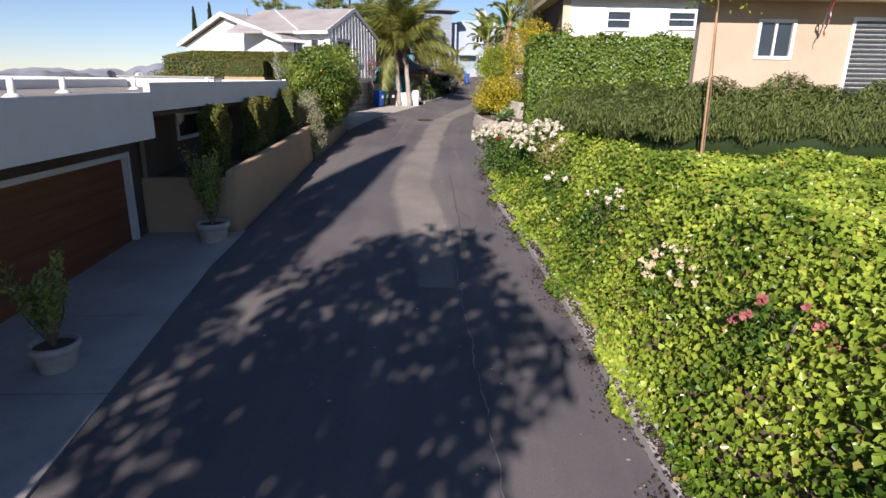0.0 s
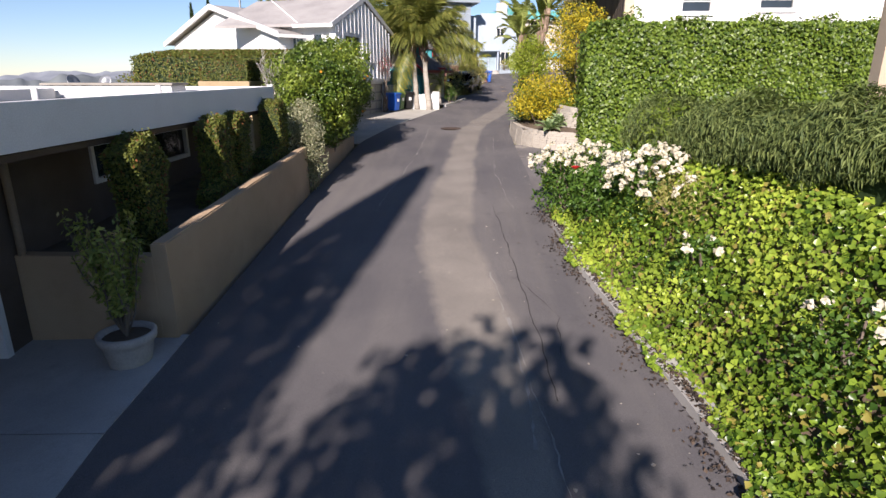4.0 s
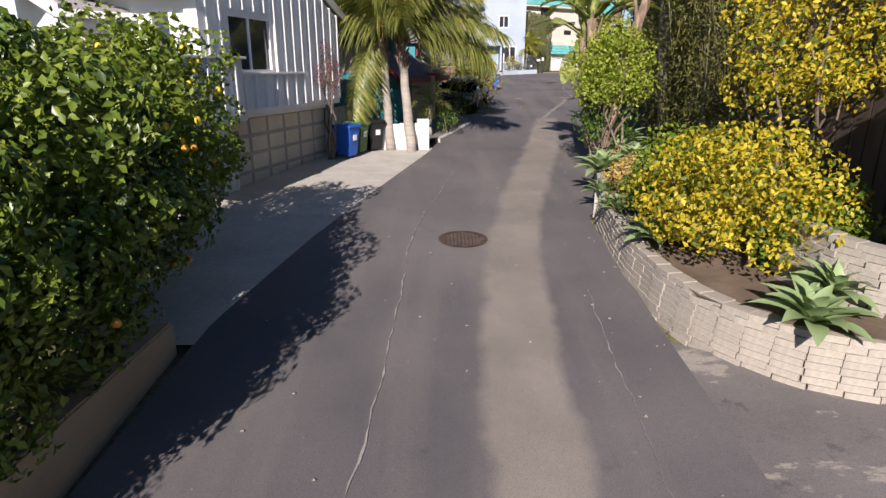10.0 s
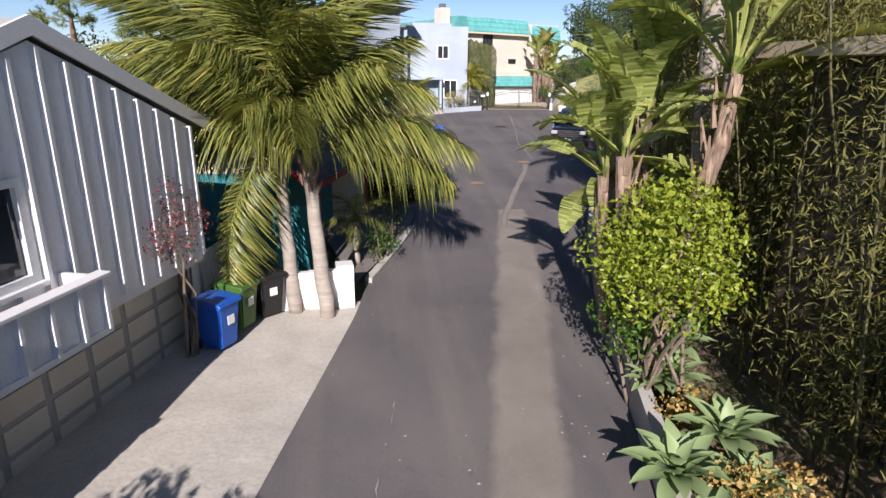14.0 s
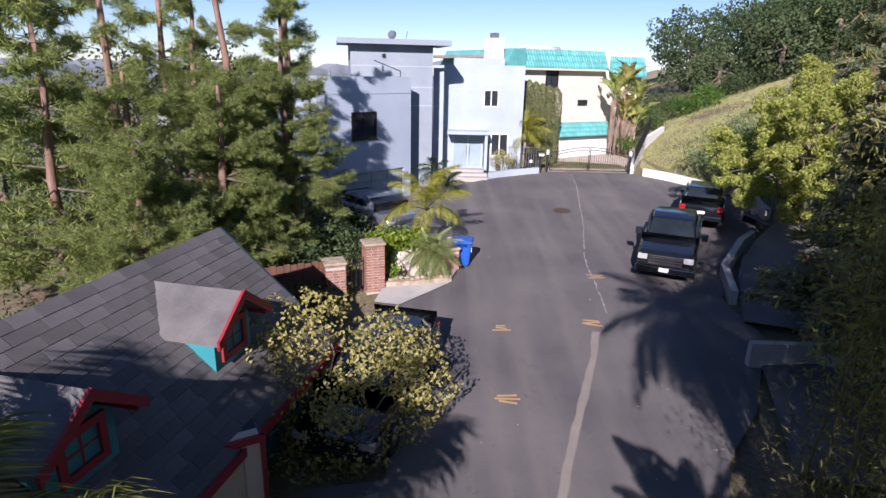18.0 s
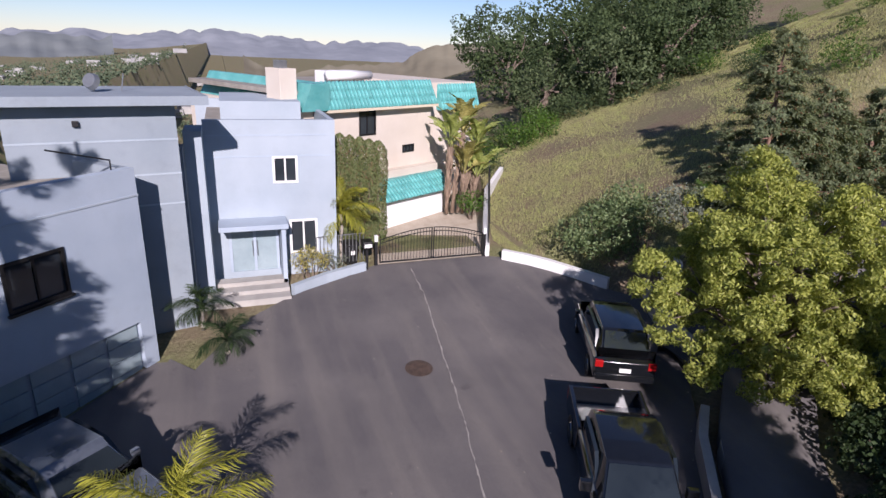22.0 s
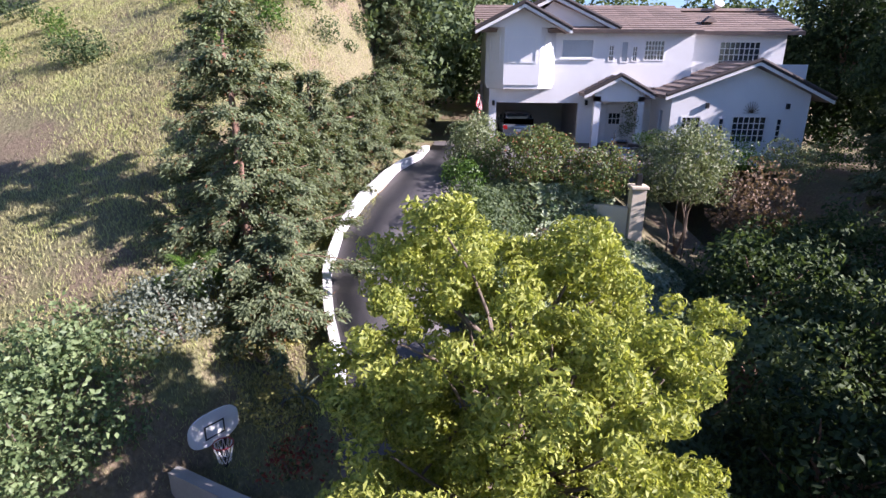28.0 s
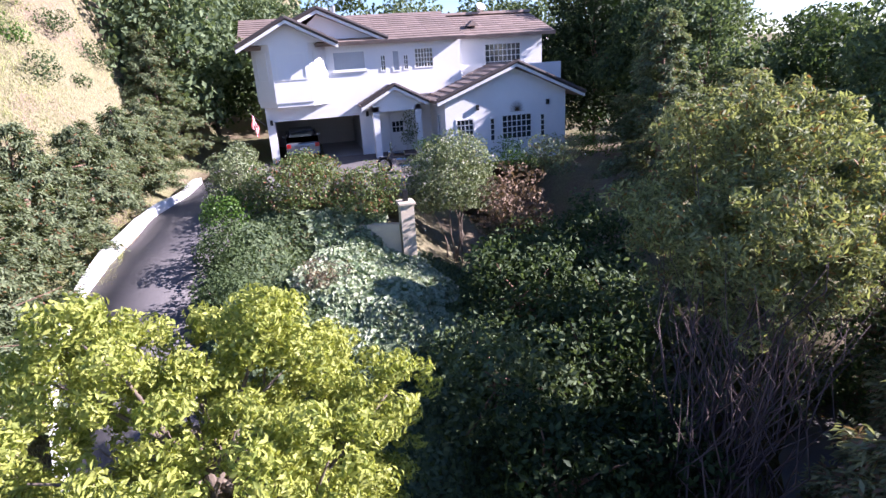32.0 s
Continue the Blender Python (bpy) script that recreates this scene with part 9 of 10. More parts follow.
def pine(x, y, hgt, spread, seed, label="tall shaggy pine with reddish trunk", bare=0.2):
    t = thing("pine_tree", BLANK, label, "pine tree", "pines")
    z = lz(x, y)
    base, top = Vector((x, y, z - 0.2)), Vector((x + 0.02 * seed % 0.4, y, z + hgt))
    part("trunk", limb(bmesh.new(), bent(base, top, 7, 0.008, seed), 0.20, 0.05, 10), REDBARK, t, smooth=True)
    r = np.random.default_rng(seed)
    P, N, A = [], [], []
    nn = 84 if x > -8 else 26
    zz = bare * hgt
    while zz < hgt * 0.99:
        f = zz / hgt
        for k in range(int(r.integers(3, 6))):
            a = r.uniform(0, 6.28)
            L = spread * (1.04 - f) ** 0.6 * r.uniform(0.6, 1.1) + 0.3
            L *= 1.0 if f * hgt < 6.0 or x < -8 else 0.62
            s = base.lerp(top, f)
            e = s + Vector((math.cos(a) * L, math.sin(a) * L, L * r.uniform(-0.22, 0.34)))
            part("branch", limb(bmesh.new(), bent(s, e, 3, 0.05, int(r.integers(1e6))), 0.04 * (1.2 - f), 0.012, 5), BARK, t)
            side = np.array((-math.sin(a), math.cos(a), 0.0))
            for j in range(int(8 * L) + 6):
                g = r.uniform(0.3, 1.05)
                q = np.array(s.lerp(e, g)) + side * r.normal(0, 0.24) * (0.4 + L * 0.35) + (0, 0, r.normal(-0.04, 0.13))
                d = r.normal(0, 0.6, (nn, 3)) + (math.cos(a) * 0.45, math.sin(a) * 0.45, r.uniform(-0.5, 0.35))
                d /= np.linalg.norm(d, axis=1, keepdims=True)
                ax = np.array((math.cos(a), math.sin(a), 0.25)) * r.uniform(-0.17, 0.17, (nn, 1))
                P.append(q + ax + d * (0.09 if nn > 30 else 0.115)), N.append(np.cross(d, r.normal(0, 1, (nn, 3)))), A.append(d)
        zz += hgt * r.uniform(0.05, 0.085) * (1.0 if zz < 6.0 or x < -8 else 1.5)
    leaf_mesh("foliage", np.concatenate(P), np.concatenate(N), 0.18 if nn > 30 else 0.3, L_PINE, t, aspect=0.055 if nn > 30 else 0.085, jitter=0.1, along=np.concatenate(A) * 2, fold=0.1)


for i, (x, y, h, s, b) in enumerate(((-3.9, 56.2, 8.6, 1.9, 0.08), (-4.9, 54.7, 6.6, 2.0, 0.06), (-5.7, 56.0, 12.0, 2.2, 0.15), (-4.0, 57.0, 12.0, 2.0, 0.2), (-9.4, 60.0, 15.5, 2.3, 0.45), (-11.7, 60.0, 15.5, 2.2, 0.42), (-16.5, 60.0, 18.0, 2.6, 0.45), (-10.0, 53.5, 8.5, 2.6, 0.12), (-7.2, 52.5, 6.6, 2.2, 0.1), (-5.2, 53.6, 6.2, 2.1, 0.08), (-7.4, 57.6, 9.5, 2.3, 0.15), (-6.2, 50.6, 5.0, 1.9, 0.08))):
    pine(x, y, h, s, 101 + i, bare=b)
for i, (x, y, zc) in enumerate(((-6.0, 53.5, 2.6), (-4.2, 54.9, 3.0), (-9.5, 57.5, 1.6), (-12.5, 53.5, 0.8), (-3.3, 60.8, 3.4), (-16, 60, -0.5), (-14, 66, 0), (-9, 66, 2), (-18, 52, -1.5), (-2.9, 51.2, 2.9), (-4.6, 50.4, 2.6), (-2.6, 56.4, 3.4), (-1.6, 57.8, 3.2), (-3.0, 53.9, 3.0), (-8.2, 50.2, 2.4), (-10.8, 51.4, 2.0), (-9.6, 47.6, 1.8), (-12.2, 48.6, 1.4), (-13.6, 51.2, 1.2), (-7.0, 48.8, 2.4))):
    bush("understory_shrub", (x, y, zc), (1.7, 1.6, 1.3), 18, 0.45, 0.75, 330, 0.14, L_OAK, "dark green undergrowth below the pines", 120 + i, stems=False)


L_SOFT = leaf_mat("soft_green_leaf", (0.08, 0.13, 0.05), (0.24, 0.31, 0.14), 0.35, 0.5)


for i, (x, y, q) in enumerate(((-8.5, 62.5, 3.0), (-12.5, 63.5, 3.2), (-7.0, 59.5, 2.4), (-14.5, 57.5, 2.8), (-18.0, 64.0, 3.4), (-11.0, 56.5, 2.3), (-21.0, 58.0, 3.2))):
    z = lz(x, y)
    tree("valley_side_tree", (x, y), (x, y, z + q * 1.35), (q * 0.8, q * 0.8, q * 1.15), 30, q * 0.2, q * 0.32, 150, 0.2, L_OAK2, "dark leafy tree behind the pines", trunk=0.14, seed=340 + i, limbs=5, shell=0.6)


# ---- cypress screen and camphor tree ----
def column(x, y, z0, z1, rad, lm, label, seed, per=2600, size=0.07, name="cypress", cat="cypress", tip=0.5):
    t = thing(name, BLANK, label, cat, "cypress screen")
    part("trunk", cy((x, y, z0 - 0.2), (x, y, z1 - 0.4), 0.07, 0.02), BARK, t)
    r = np.random.default_rng(seed)
    n = int(per * rad * (z1 - z0))
    f = r.random(n)
    a = r.uniform(0, 6.28319, n)
    w = rad * np.minimum(1, (1 - f) / tip) ** 0.6 * np.minimum(1, 0.6 + f * 3) * (1 + 0.12 * np.sin(a * 3 + f * 12) + r.normal(0, 0.05, n))
    P = np.stack([x + np.cos(a) * w, y + np.sin(a) * w, z0 + f * (z1 - z0)], 1)
    N = np.stack([np.cos(a), np.sin(a), 0.3 + 0 * a], 1)
    leaf_mesh("foliage", P, N, size, lm, t, aspect=0.35, jitter=0.5, along=np.tile((0, 0, 1.0), (n, 1)) + N * 0.5)


L_CYP = leaf_mat("cypress_spray", (0.07, 0.10, 0.03), (0.20, 0.23, 0.09), 0.25, 0.6, (0.22, 0.13, 0.07), 0.1)
for i in range(7):
    column(5.45 + i * 0.43, 71.9 + i * 0.12, 4.1, 9.35 - 0.1 * i, 0.36, L_CYP, "narrow clipped cypress in a tight screen", 131 + i, 4200, 0.1, tip=0.08)
for x, y, h in ((-24.8, 60, 9.9), (-23.2, 60, 10.3)):
    column(x, y, lz(x, y), h, 0.5, L_DARK, "dark slender far cypress", 141 + int(h * 10), 900, 0.3, tip=0.8)
def clumped(blobs, k, r0, r1, seed):
    """Each lump broken into k small tufts on its upper and outer side."""
    r = np.random.default_rng(seed)
    out = []
    for c, q in blobs:
        for j in range(k):
            d = r.normal(0, 1, 3) + (0, 0, 0.35)
            d /= np.linalg.norm(d)
            out.append((tuple(np.asarray(c) + d * q * r.uniform(0.75, 1.1)), float(r.uniform(r0, r1))))
    return out


def camphor():
    """A spreading crown of separate boughs, each ending in bunches of pale leaves."""
    c = np.array((15.7, 58.95, 7.0))
    t = thing("camphor_tree", BLANK, "bright yellow-green camphor tree beside the circle", "tree")
    boughs = scatter_blobs(c, (2.85, 3.15, 3.4), 50, 0.5, 0.85, 88, -0.85)
    boughs += [((12.7, 59.7, 6.0), 0.6), ((13.0, 58.6, 5.5), 0.6), ((13.1, 60.9, 6.7), 0.65), ((12.5, 60.3, 7.0), 0.6), ((13.4, 57.6, 6.6), 0.6)]
    base, top = Vector((15.4, 58.9, 3.0)), Vector((15.6, 59.2, 8.2))
    part("trunk", limb(bmesh.new(), bent(base, top, 6, 0.02, 88), 0.17, 0.06, 10), BARK, t, smooth=True)
    rr = random.Random(88)
    for q, rad in boughs:
        s = base.lerp(top, rr.uniform(0.25, 0.9))
        part("branch", limb(bmesh.new(), bent(s, q, 4, 0.06, rr.random()), 0.055, 0.014, 6), BARK, t, smooth=True)
    crown("crown", clumped(boughs, 17, 0.15, 0.31, 89), 2600, 0.115, L_LIME, t, 88, 0.35, aspect=0.42, droop=0.5, jitter=0.6)


camphor()


# ---- conifers along the drive, hill shrubs, oaks ----
def cedar(x, y, hgt, rad, seed, lm=None, label="bushy grey-green cedar along the drive wall", size=0.128, full=1.0, z=None, low=0.03):
    """A conifer: boughs of uneven length leave the stem all round, each carrying flat hanging sprays."""
    t = thing("cedar_tree", BLANK, label, "cedar tree", "cedars")
    z = lz(x, y) if z is None else z
    r = np.random.default_rng(seed)
    part("trunk", limb(bmesh.new(), bent((x, y, z - 0.3), (x + r.uniform(-0.2, 0.2), y, z + hgt * 0.97), 6, 0.012, seed), 0.05 + 0.018 * hgt, 0.02, 8), REDBARK, t, smooth=True)
    P, N, A = [], [], []
    n = int(15 * hgt * full)
    for k in range(n):
        f = low + (0.98 - low) * (k + r.random()) / n
        a = k * 2.39996 + r.uniform(-0.5, 0.5)
        L = rad * (1.03 - f) ** 0.75 * r.uniform(0.55, 1.2) + 0.12
        up = r.uniform(-0.12, 0.28)
        out = np.array((math.cos(a), math.sin(a), up))
        side = np.array((-math.sin(a), math.cos(a), 0.0))
        s0 = np.array((x, y, z + f * hgt))
        if L > 0.7 and k % 3 == 0:
            part("branch", limb(bmesh.new(), [s0, s0 + out * L * 0.5, s0 + out * L * 0.95], 0.03, 0.008, 5), REDBARK, t)
        for j in range(int(9 * L) + 4):
            g = r.uniform(0.25, 1.05)
            c = s0 + out * L * g + side * r.normal(0, 0.16) * (0.5 + L * 0.5) * (1.15 - g) + (0, 0, -0.10 * L * g * g)
            m = 38
            d = r.normal(0, 0.42, (m, 3)) + out * 0.9 + side * r.normal(0, 0.5) - (0, 0, 0.25)
            P.append(c + d * 0.15 * r.uniform(0.3, 1.4, (m, 1)) + r.normal(0, 0.04, (m, 3)))
            A.append(d * 2), N.append(r.normal(0, 0.35, (m, 3)) + (0.35 * math.cos(a), 0.35 * math.sin(a), 1.0))
    leaf_mesh("foliage", np.concatenate(P), np.concatenate(N), size, lm or L_CEDAR, t, aspect=0.36, jitter=0.25, along=np.concatenate(A))


CEDARS = ((20.3, 2.8, 1.5), (21.7, 7.5, 2.6), (23.2, 4.4, 1.8), (24.4, 4.9, 1.8), (25.6, 3.2, 1.6), (26.8, 4.2, 1.6), (28.0, 2.6, 1.5), (29.2, 3.2, 1.5), (30.4, 2.6, 1.4), (31.6, 3.4, 1.4), (33.0, 2.8, 1.5), (34.6, 3.4, 1.5), (37.6, 5.6, 1.8), (39.6, 7.5, 2.1))
for i, (x, h, rad) in enumerate(CEDARS):
    y = float(np.interp(x, WALL_X, WALL_Y)) + 0.75 + rad * 0.5
    cedar(x, y, h, rad, 151 + i)
bush("circle_shrub", (16.9, 67.6, 5.8), (2.4, 1.6, 1.9), 40, 0.5, 0.8, 560, 0.12, L_SOFT, "large soft green shrub behind the circle wall", 161)
bush("olive_shrub", (18.9, 66.3, lz(18.9, 66.3) + 0.7), (1.3, 1.0, 1.0), 20, 0.35, 0.55, 600, 0.10, L_OLIVE, "silvery olive-green shrub by the hoop", 162)
bush("bed_shrub", (18.2, 64.0, lz(18.2, 64.0) + 0.3), (1.1, 0.9, 0.5), 16, 0.25, 0.4, 600, 0.09, L_TAN, "reddish and green ground plants below the wall", 163)
bush("bed_shrub", (17.4, 63.3, lz(17.4, 63.3) + 0.25), (0.9, 0.8, 0.4), 14, 0.22, 0.36, 600, 0.09, L_RED, "reddish ground plants below the wall", 164)
bush("bed_shrub", (19.3, 64.6, lz(19.3, 64.6) + 0.3), (1.2, 0.8, 0.45), 14, 0.22, 0.36, 600, 0.09, L_TAN, "reddish and green ground plants below the wall", 165)
rosette(pose(18.7, 63.5, lz(18.7, 63.5) + 0.2), 18, 0.7, L_OLIVE, "spiky grey yucca in the bed", "yucca", 0.12)
palm((19.6, 66.2, 5.0), (19.7, 66.2, 7.2), 0.05, 0.04, 11, 0.9, 0.28, L_GREEN, "slender sapling with feathery leaves", 10, 0.5, 16, 5, 70, False, name="feathery_sapling")
HS = [(32.5, 65.6, 1.0), (32.7, 66.3, 0.7), (32.3, 67.0, 0.8), (34.8, 65.7, 0.9), (30.6, 67.1, 0.9), (28.8, 68.6, 1.3), (36.2, 64.9, 0.9), (34.2, 66.9, 0.7), (36.2, 67.2, 0.7), (34.2, 65.0, 0.5), (37.8, 65.8, 0.7), (31.6, 67.6, 0.8), (29.9, 73.9, 0.9), (40.9, 69.5, 0.9), (31.4, 79.3, 1.3), (29.8, 74.6, 1.1), (33.5, 72.0, 0.8), (34, 78, 0.9), (28.8, 80.1, 1.0), (32.1, 76.4, 0.8), (37.5, 74, 0.9), (26.5, 83, 1.6), (43, 73, 0.8), (46, 76, 1.0), (38, 82, 1.0), (42, 80, 0.8), (48, 70, 0.9), (35.5, 86, 1.1), (50, 82, 1.1), (45.5, 86, 1.2), (24.5, 84, 1.8), (22.5, 84.5, 1.7), (20.5, 84.5, 1.5), (55, 74, 1.3), (58, 80, 1.4), (62, 70, 1.3), (53, 78, 1.1), (66, 76, 1.5), (60, 66, 1.4), (52, 72, 1.0), (57, 70, 1.1), (70, 70, 1.5), (64, 63, 1.4)]
for i, (x, y, s) in enumerate(HS):
    z = lz(x, y)
    bush("hill_shrub", (x, y, z + 0.5 * s), (s * 0.9, s * 0.9, s * 0.65), 9, s * 0.35, s * 0.55, 420, 0.11, L_GREEN if i % 3 else L_OAK, "round green shrub on the dry slope", 170 + i, stems=False)
OAKS = [(27.0, 83.0, 3.6), (30.5, 82.5, 4.2), (34.0, 84.0, 4.6), (24.3, 87.2, 3.4), (28.8, 90.5, 5.2), (34.2, 92.5, 6.6), (39, 93, 6.4), (26.5, 98, 5), (34, 101, 6), (43, 103, 6), (31, 110, 6.5), (48, 112, 6.5), (38, 87.5, 4.4), (29.5, 86, 4.4)]
for i, (x, y, s) in enumerate(OAKS):
    z = lz(x, y)
    tree("oak_tree", (x, y), (x, y, z + s * 0.66), (s * 0.85, s * 0.85, s * 0.68), 34, s * 0.14, s * 0.25, 230 if y < 96 else 90, 0.24 if y < 96 else 0.36, L_OAK2 if i % 3 == 0 else L_OAK, "dark rounded live oak on the hillside", trunk=0.3, seed=200 + i, limbs=5, shell=0.6)
for i, (x, y, s) in enumerate(((17.2, 82.5, 1.6), (18.6, 83.5, 1.8), (19.8, 82.0, 1.4), (16.6, 80.6, 1.3), (21.5, 82.4, 1.3))):
    z = lz(x, y)
    bush("slope_shrub", (x, y, z + s * 0.6), (s, s, s * 0.8), 14, s * 0.35, s * 0.5, 280, 0.14, L_OAK if i % 2 else L_GREEN, "dense shrub at the foot of the slope", 230 + i, stems=False)


def hill_grass():
    r = np.random.default_rng(41)
    n = 420000
    x, y = r.uniform(13.2, 56, n), r.uniform(63.0, 88, n)
    dens = (np.sin(x * 0.7) * np.sin(y * 0.6 + 1) + np.sin(x * 0.23 + 2) * np.sin(y * 0.31)) > -0.55 + r.normal(0, 0.45, n)
    near = r.random(n) < np.clip(1.35 - (x - 14) / 40, 0.7, 1)
    on_wall = (x < 16.6) & (y < 67.2)
    k = dens & near & ~on_wall & (x - 14.3 > -0.9 + 0.35 * np.maximum(0, y - 72))
    x, y = x[k], y[k]
    z = land(x, y)
    P = np.stack([x, y, z + 0.045], 1)
    up = np.tile((0.1, 0.05, 1.0), (len(x), 1)) + r.normal(0, 0.28, (len(x), 3))
    N = np.stack([r.normal(0, 1, len(x)), r.normal(0, 1, len(x)) - 0.4, 0.2 + 0 * x], 1)
    tagged(leaf_mesh("hill_grass", P, N, 0.14, L_GRASS, aspect=0.13, jitter=0.1, along=up * 2, fold=0.2), "dry yellow-green grass on the hill", "grass", kind="stuff")


hill_grass()


# ---- round the white tiled house ----
L_PALEGREEN = leaf_mat("pale_green_leaf", (0.10, 0.14, 0.06), (0.30, 0.34, 0.18), 0.3, 0.5, (0.55, 0.52, 0.45), 0.04)
L_TIP = leaf_mat("red_tipped_leaf", (0.07, 0.11, 0.035), (0.22, 0.27, 0.09), 0.3, 0.45, (0.30, 0.13, 0.07), 0.1)
bush("rose_hedge", (29.0, 57.3, 8.6), (1.15, 2.2, 1.4), 48, 0.35, 0.55, 1250, 0.10, L_TIP, "arched green hedge with red tips along the shelf", 241)
bush("rose_hedge", (28.6, 55.0, 8.2), (1.0, 1.5, 1.2), 34, 0.32, 0.5, 1250, 0.10, L_TIP, "arched green hedge with red tips along the shelf", 242)
bush("flowering_shrub", (30.2, 59.6, 9.0), (1.1, 1.1, 1.4), 32, 0.35, 0.55, 1150, 0.10, L_PALEGREEN, "white-flowered shrub beside the drive", 243)
bush("round_shrub", (29.0, 51.8, 8.25), (1.6, 1.75, 1.75), 54, 0.4, 0.65, 1150, 0.10, L_PALEGREEN, "round green shrub with pale blossom by the pillar", 244)
bush("dry_shrub", (26.4, 50.2, 7.6), (1.1, 1.4, 1.8), 40, 0.28, 0.46, 520, 0.13, L_DRY, "brown dry-leaved shrub below the shelf", 245)
bush("grass_clump", (25.5, 57.2, 6.6), (0.7, 1.0, 0.5), 10, 0.25, 0.4, 700, 0.14, L_DRY, "greyish dry ornamental grass clump", 246, aspect=0.12)
bush("drive_hedge", (26.3, 59.9, 7.2), (1.7, 0.9, 1.2), 30, 0.35, 0.55, 950, 0.10, L_OAK, "dark green shrubs along the drive edge", 247)
bush("drive_hedge", (23.6, 59.8, 6.4), (1.7, 0.8, 1.25), 28, 0.35, 0.55, 950, 0.10, L_OAK, "dark green shrubs along the drive edge", 258)
bush("drive_hedge", (28.6, 59.9, 7.9), (1.3, 0.9, 1.1), 24, 0.35, 0.5, 950, 0.10, L_GREEN, "dark green shrubs along the drive edge", 248)
bush("door_vine", (37.9, 51.5, 9.2), (0.35, 0.45, 1.1), 12, 0.22, 0.34, 900, 0.08, L_OAK, "dark green vine on the porch post", 249, stems=False)
bush("door_shrub", (36.3, 50.6, 8.5), (0.8, 1.0, 0.6), 12, 0.3, 0.45, 700, 0.09, L_GREEN, "green shrub before the porch", 250)
for i, (x, y, s) in enumerate(((33, 47.6, 1.2), (33.6, 45.0, 1.3), (34.5, 42.5, 1.3), (31.5, 46.5, 1.2))):
    bush("front_hedge", (x, y, 8.2), (s, s * 1.1, s * 0.8), 14, 0.35, 0.55, 480, 0.11, L_CEDAR if i % 2 else L_GREEN, "green shrubs along the house front", 251 + i, stems=False)


def slope_cover():
    """Leafy ground cover on the bank between the side drive and the shelf."""
    r = np.random.default_rng(61)
    n = 75000
    x, y = r.uniform(11.0, 28.4, n), r.uniform(50.6, 60.4, n)
    edge = np.interp(y, RIGHT_Y, RIGHT_X)
    wy = np.interp(x, WALL_X, WALL_Y)
    keep = (x > edge + 0.5) & (x > np.interp(y, (49, 53, 56, 58.2, 60), (13.0, 13.6, 15.2, 17.2, 20.0)) + 0.2 * np.sin(y * 3)) & (y < wy - 3.4) & (y > 51.5 - 0.06 * (x - 12)) & ~((x > 27.6) & (y < 54.5))
    x, y = x[keep], y[keep]
    hump = 0.5 + 0.5 * np.sin(x * 1.3 + 0.6 * y) * np.sin(y * 1.5 + 1) + 0.3 * np.sin(x * 3.1) * np.sin(y * 2.7)
    z = land(x, y) + 0.1 + np.clip(hump, 0, 2) * np.where(x > 22.3, 0.35, 0.75) * (0.55 + 0.45 * r.random(len(x)))
    N = np.tile((-0.4, -0.2, 0.9), (len(x), 1))
    P = np.stack([x, y, z], 1)
    pale = (x > 22.3) & (np.abs(y - 55.3) < 2.3 + 0.5 * np.sin(x * 2))
    tagged(leaf_mesh("bank_shrubs", P[~pale], N[~pale], 0.19, L_BANK, aspect=0.7, jitter=0.6), "dark green leafy shrubs covering the bank", "shrubs", kind="stuff")
    tagged(leaf_mesh("pale_ivy", P[pale], N[pale], 0.26, L_PALEIVY, aspect=0.9, jitter=0.5, wide=True), "large pale variegated ivy leaves below the wall", "ivy", kind="stuff")


L_BANK = leaf_mat("bank_leaf", (0.065, 0.10, 0.05), (0.19, 0.25, 0.12), 0.4, 0.7)
L_PALEIVY = leaf_mat("pale_ivy_leaf", (0.12, 0.19, 0.09), (0.48, 0.53, 0.36), 0.25, 0.4)
L_JUN = leaf_mat("juniper_spray", (0.11, 0.14, 0.06), (0.37, 0.39, 0.17), 0.4, 0.65, (0.26, 0.15, 0.06), 0.06)
L_DEAD = leaf_mat("brown_green_spray", (0.13, 0.15, 0.08), (0.36, 0.38, 0.21), 0.4, 0.7, (0.26, 0.17, 0.11), 0.2)
slope_cover()
# deep shade on these shrubs is put into the leaf colour
for i, (x, y, z, q) in enumerate(((13.6, 52.8, 3.7, 0.9), (14.4, 54.2, 3.9, 1.0), (15.6, 55.6, 4.2, 1.1), (16.9, 57.0, 4.5, 1.0), (15.4, 52.6, 4.0, 1.1))):
    bush("kerb_shrub", (x, y, z), (q, q, q * 0.9), 16, 0.3, 0.5, 600, 0.13, L_DARK, "shrub with shade-darkened leaves along the drive", 330 + i)
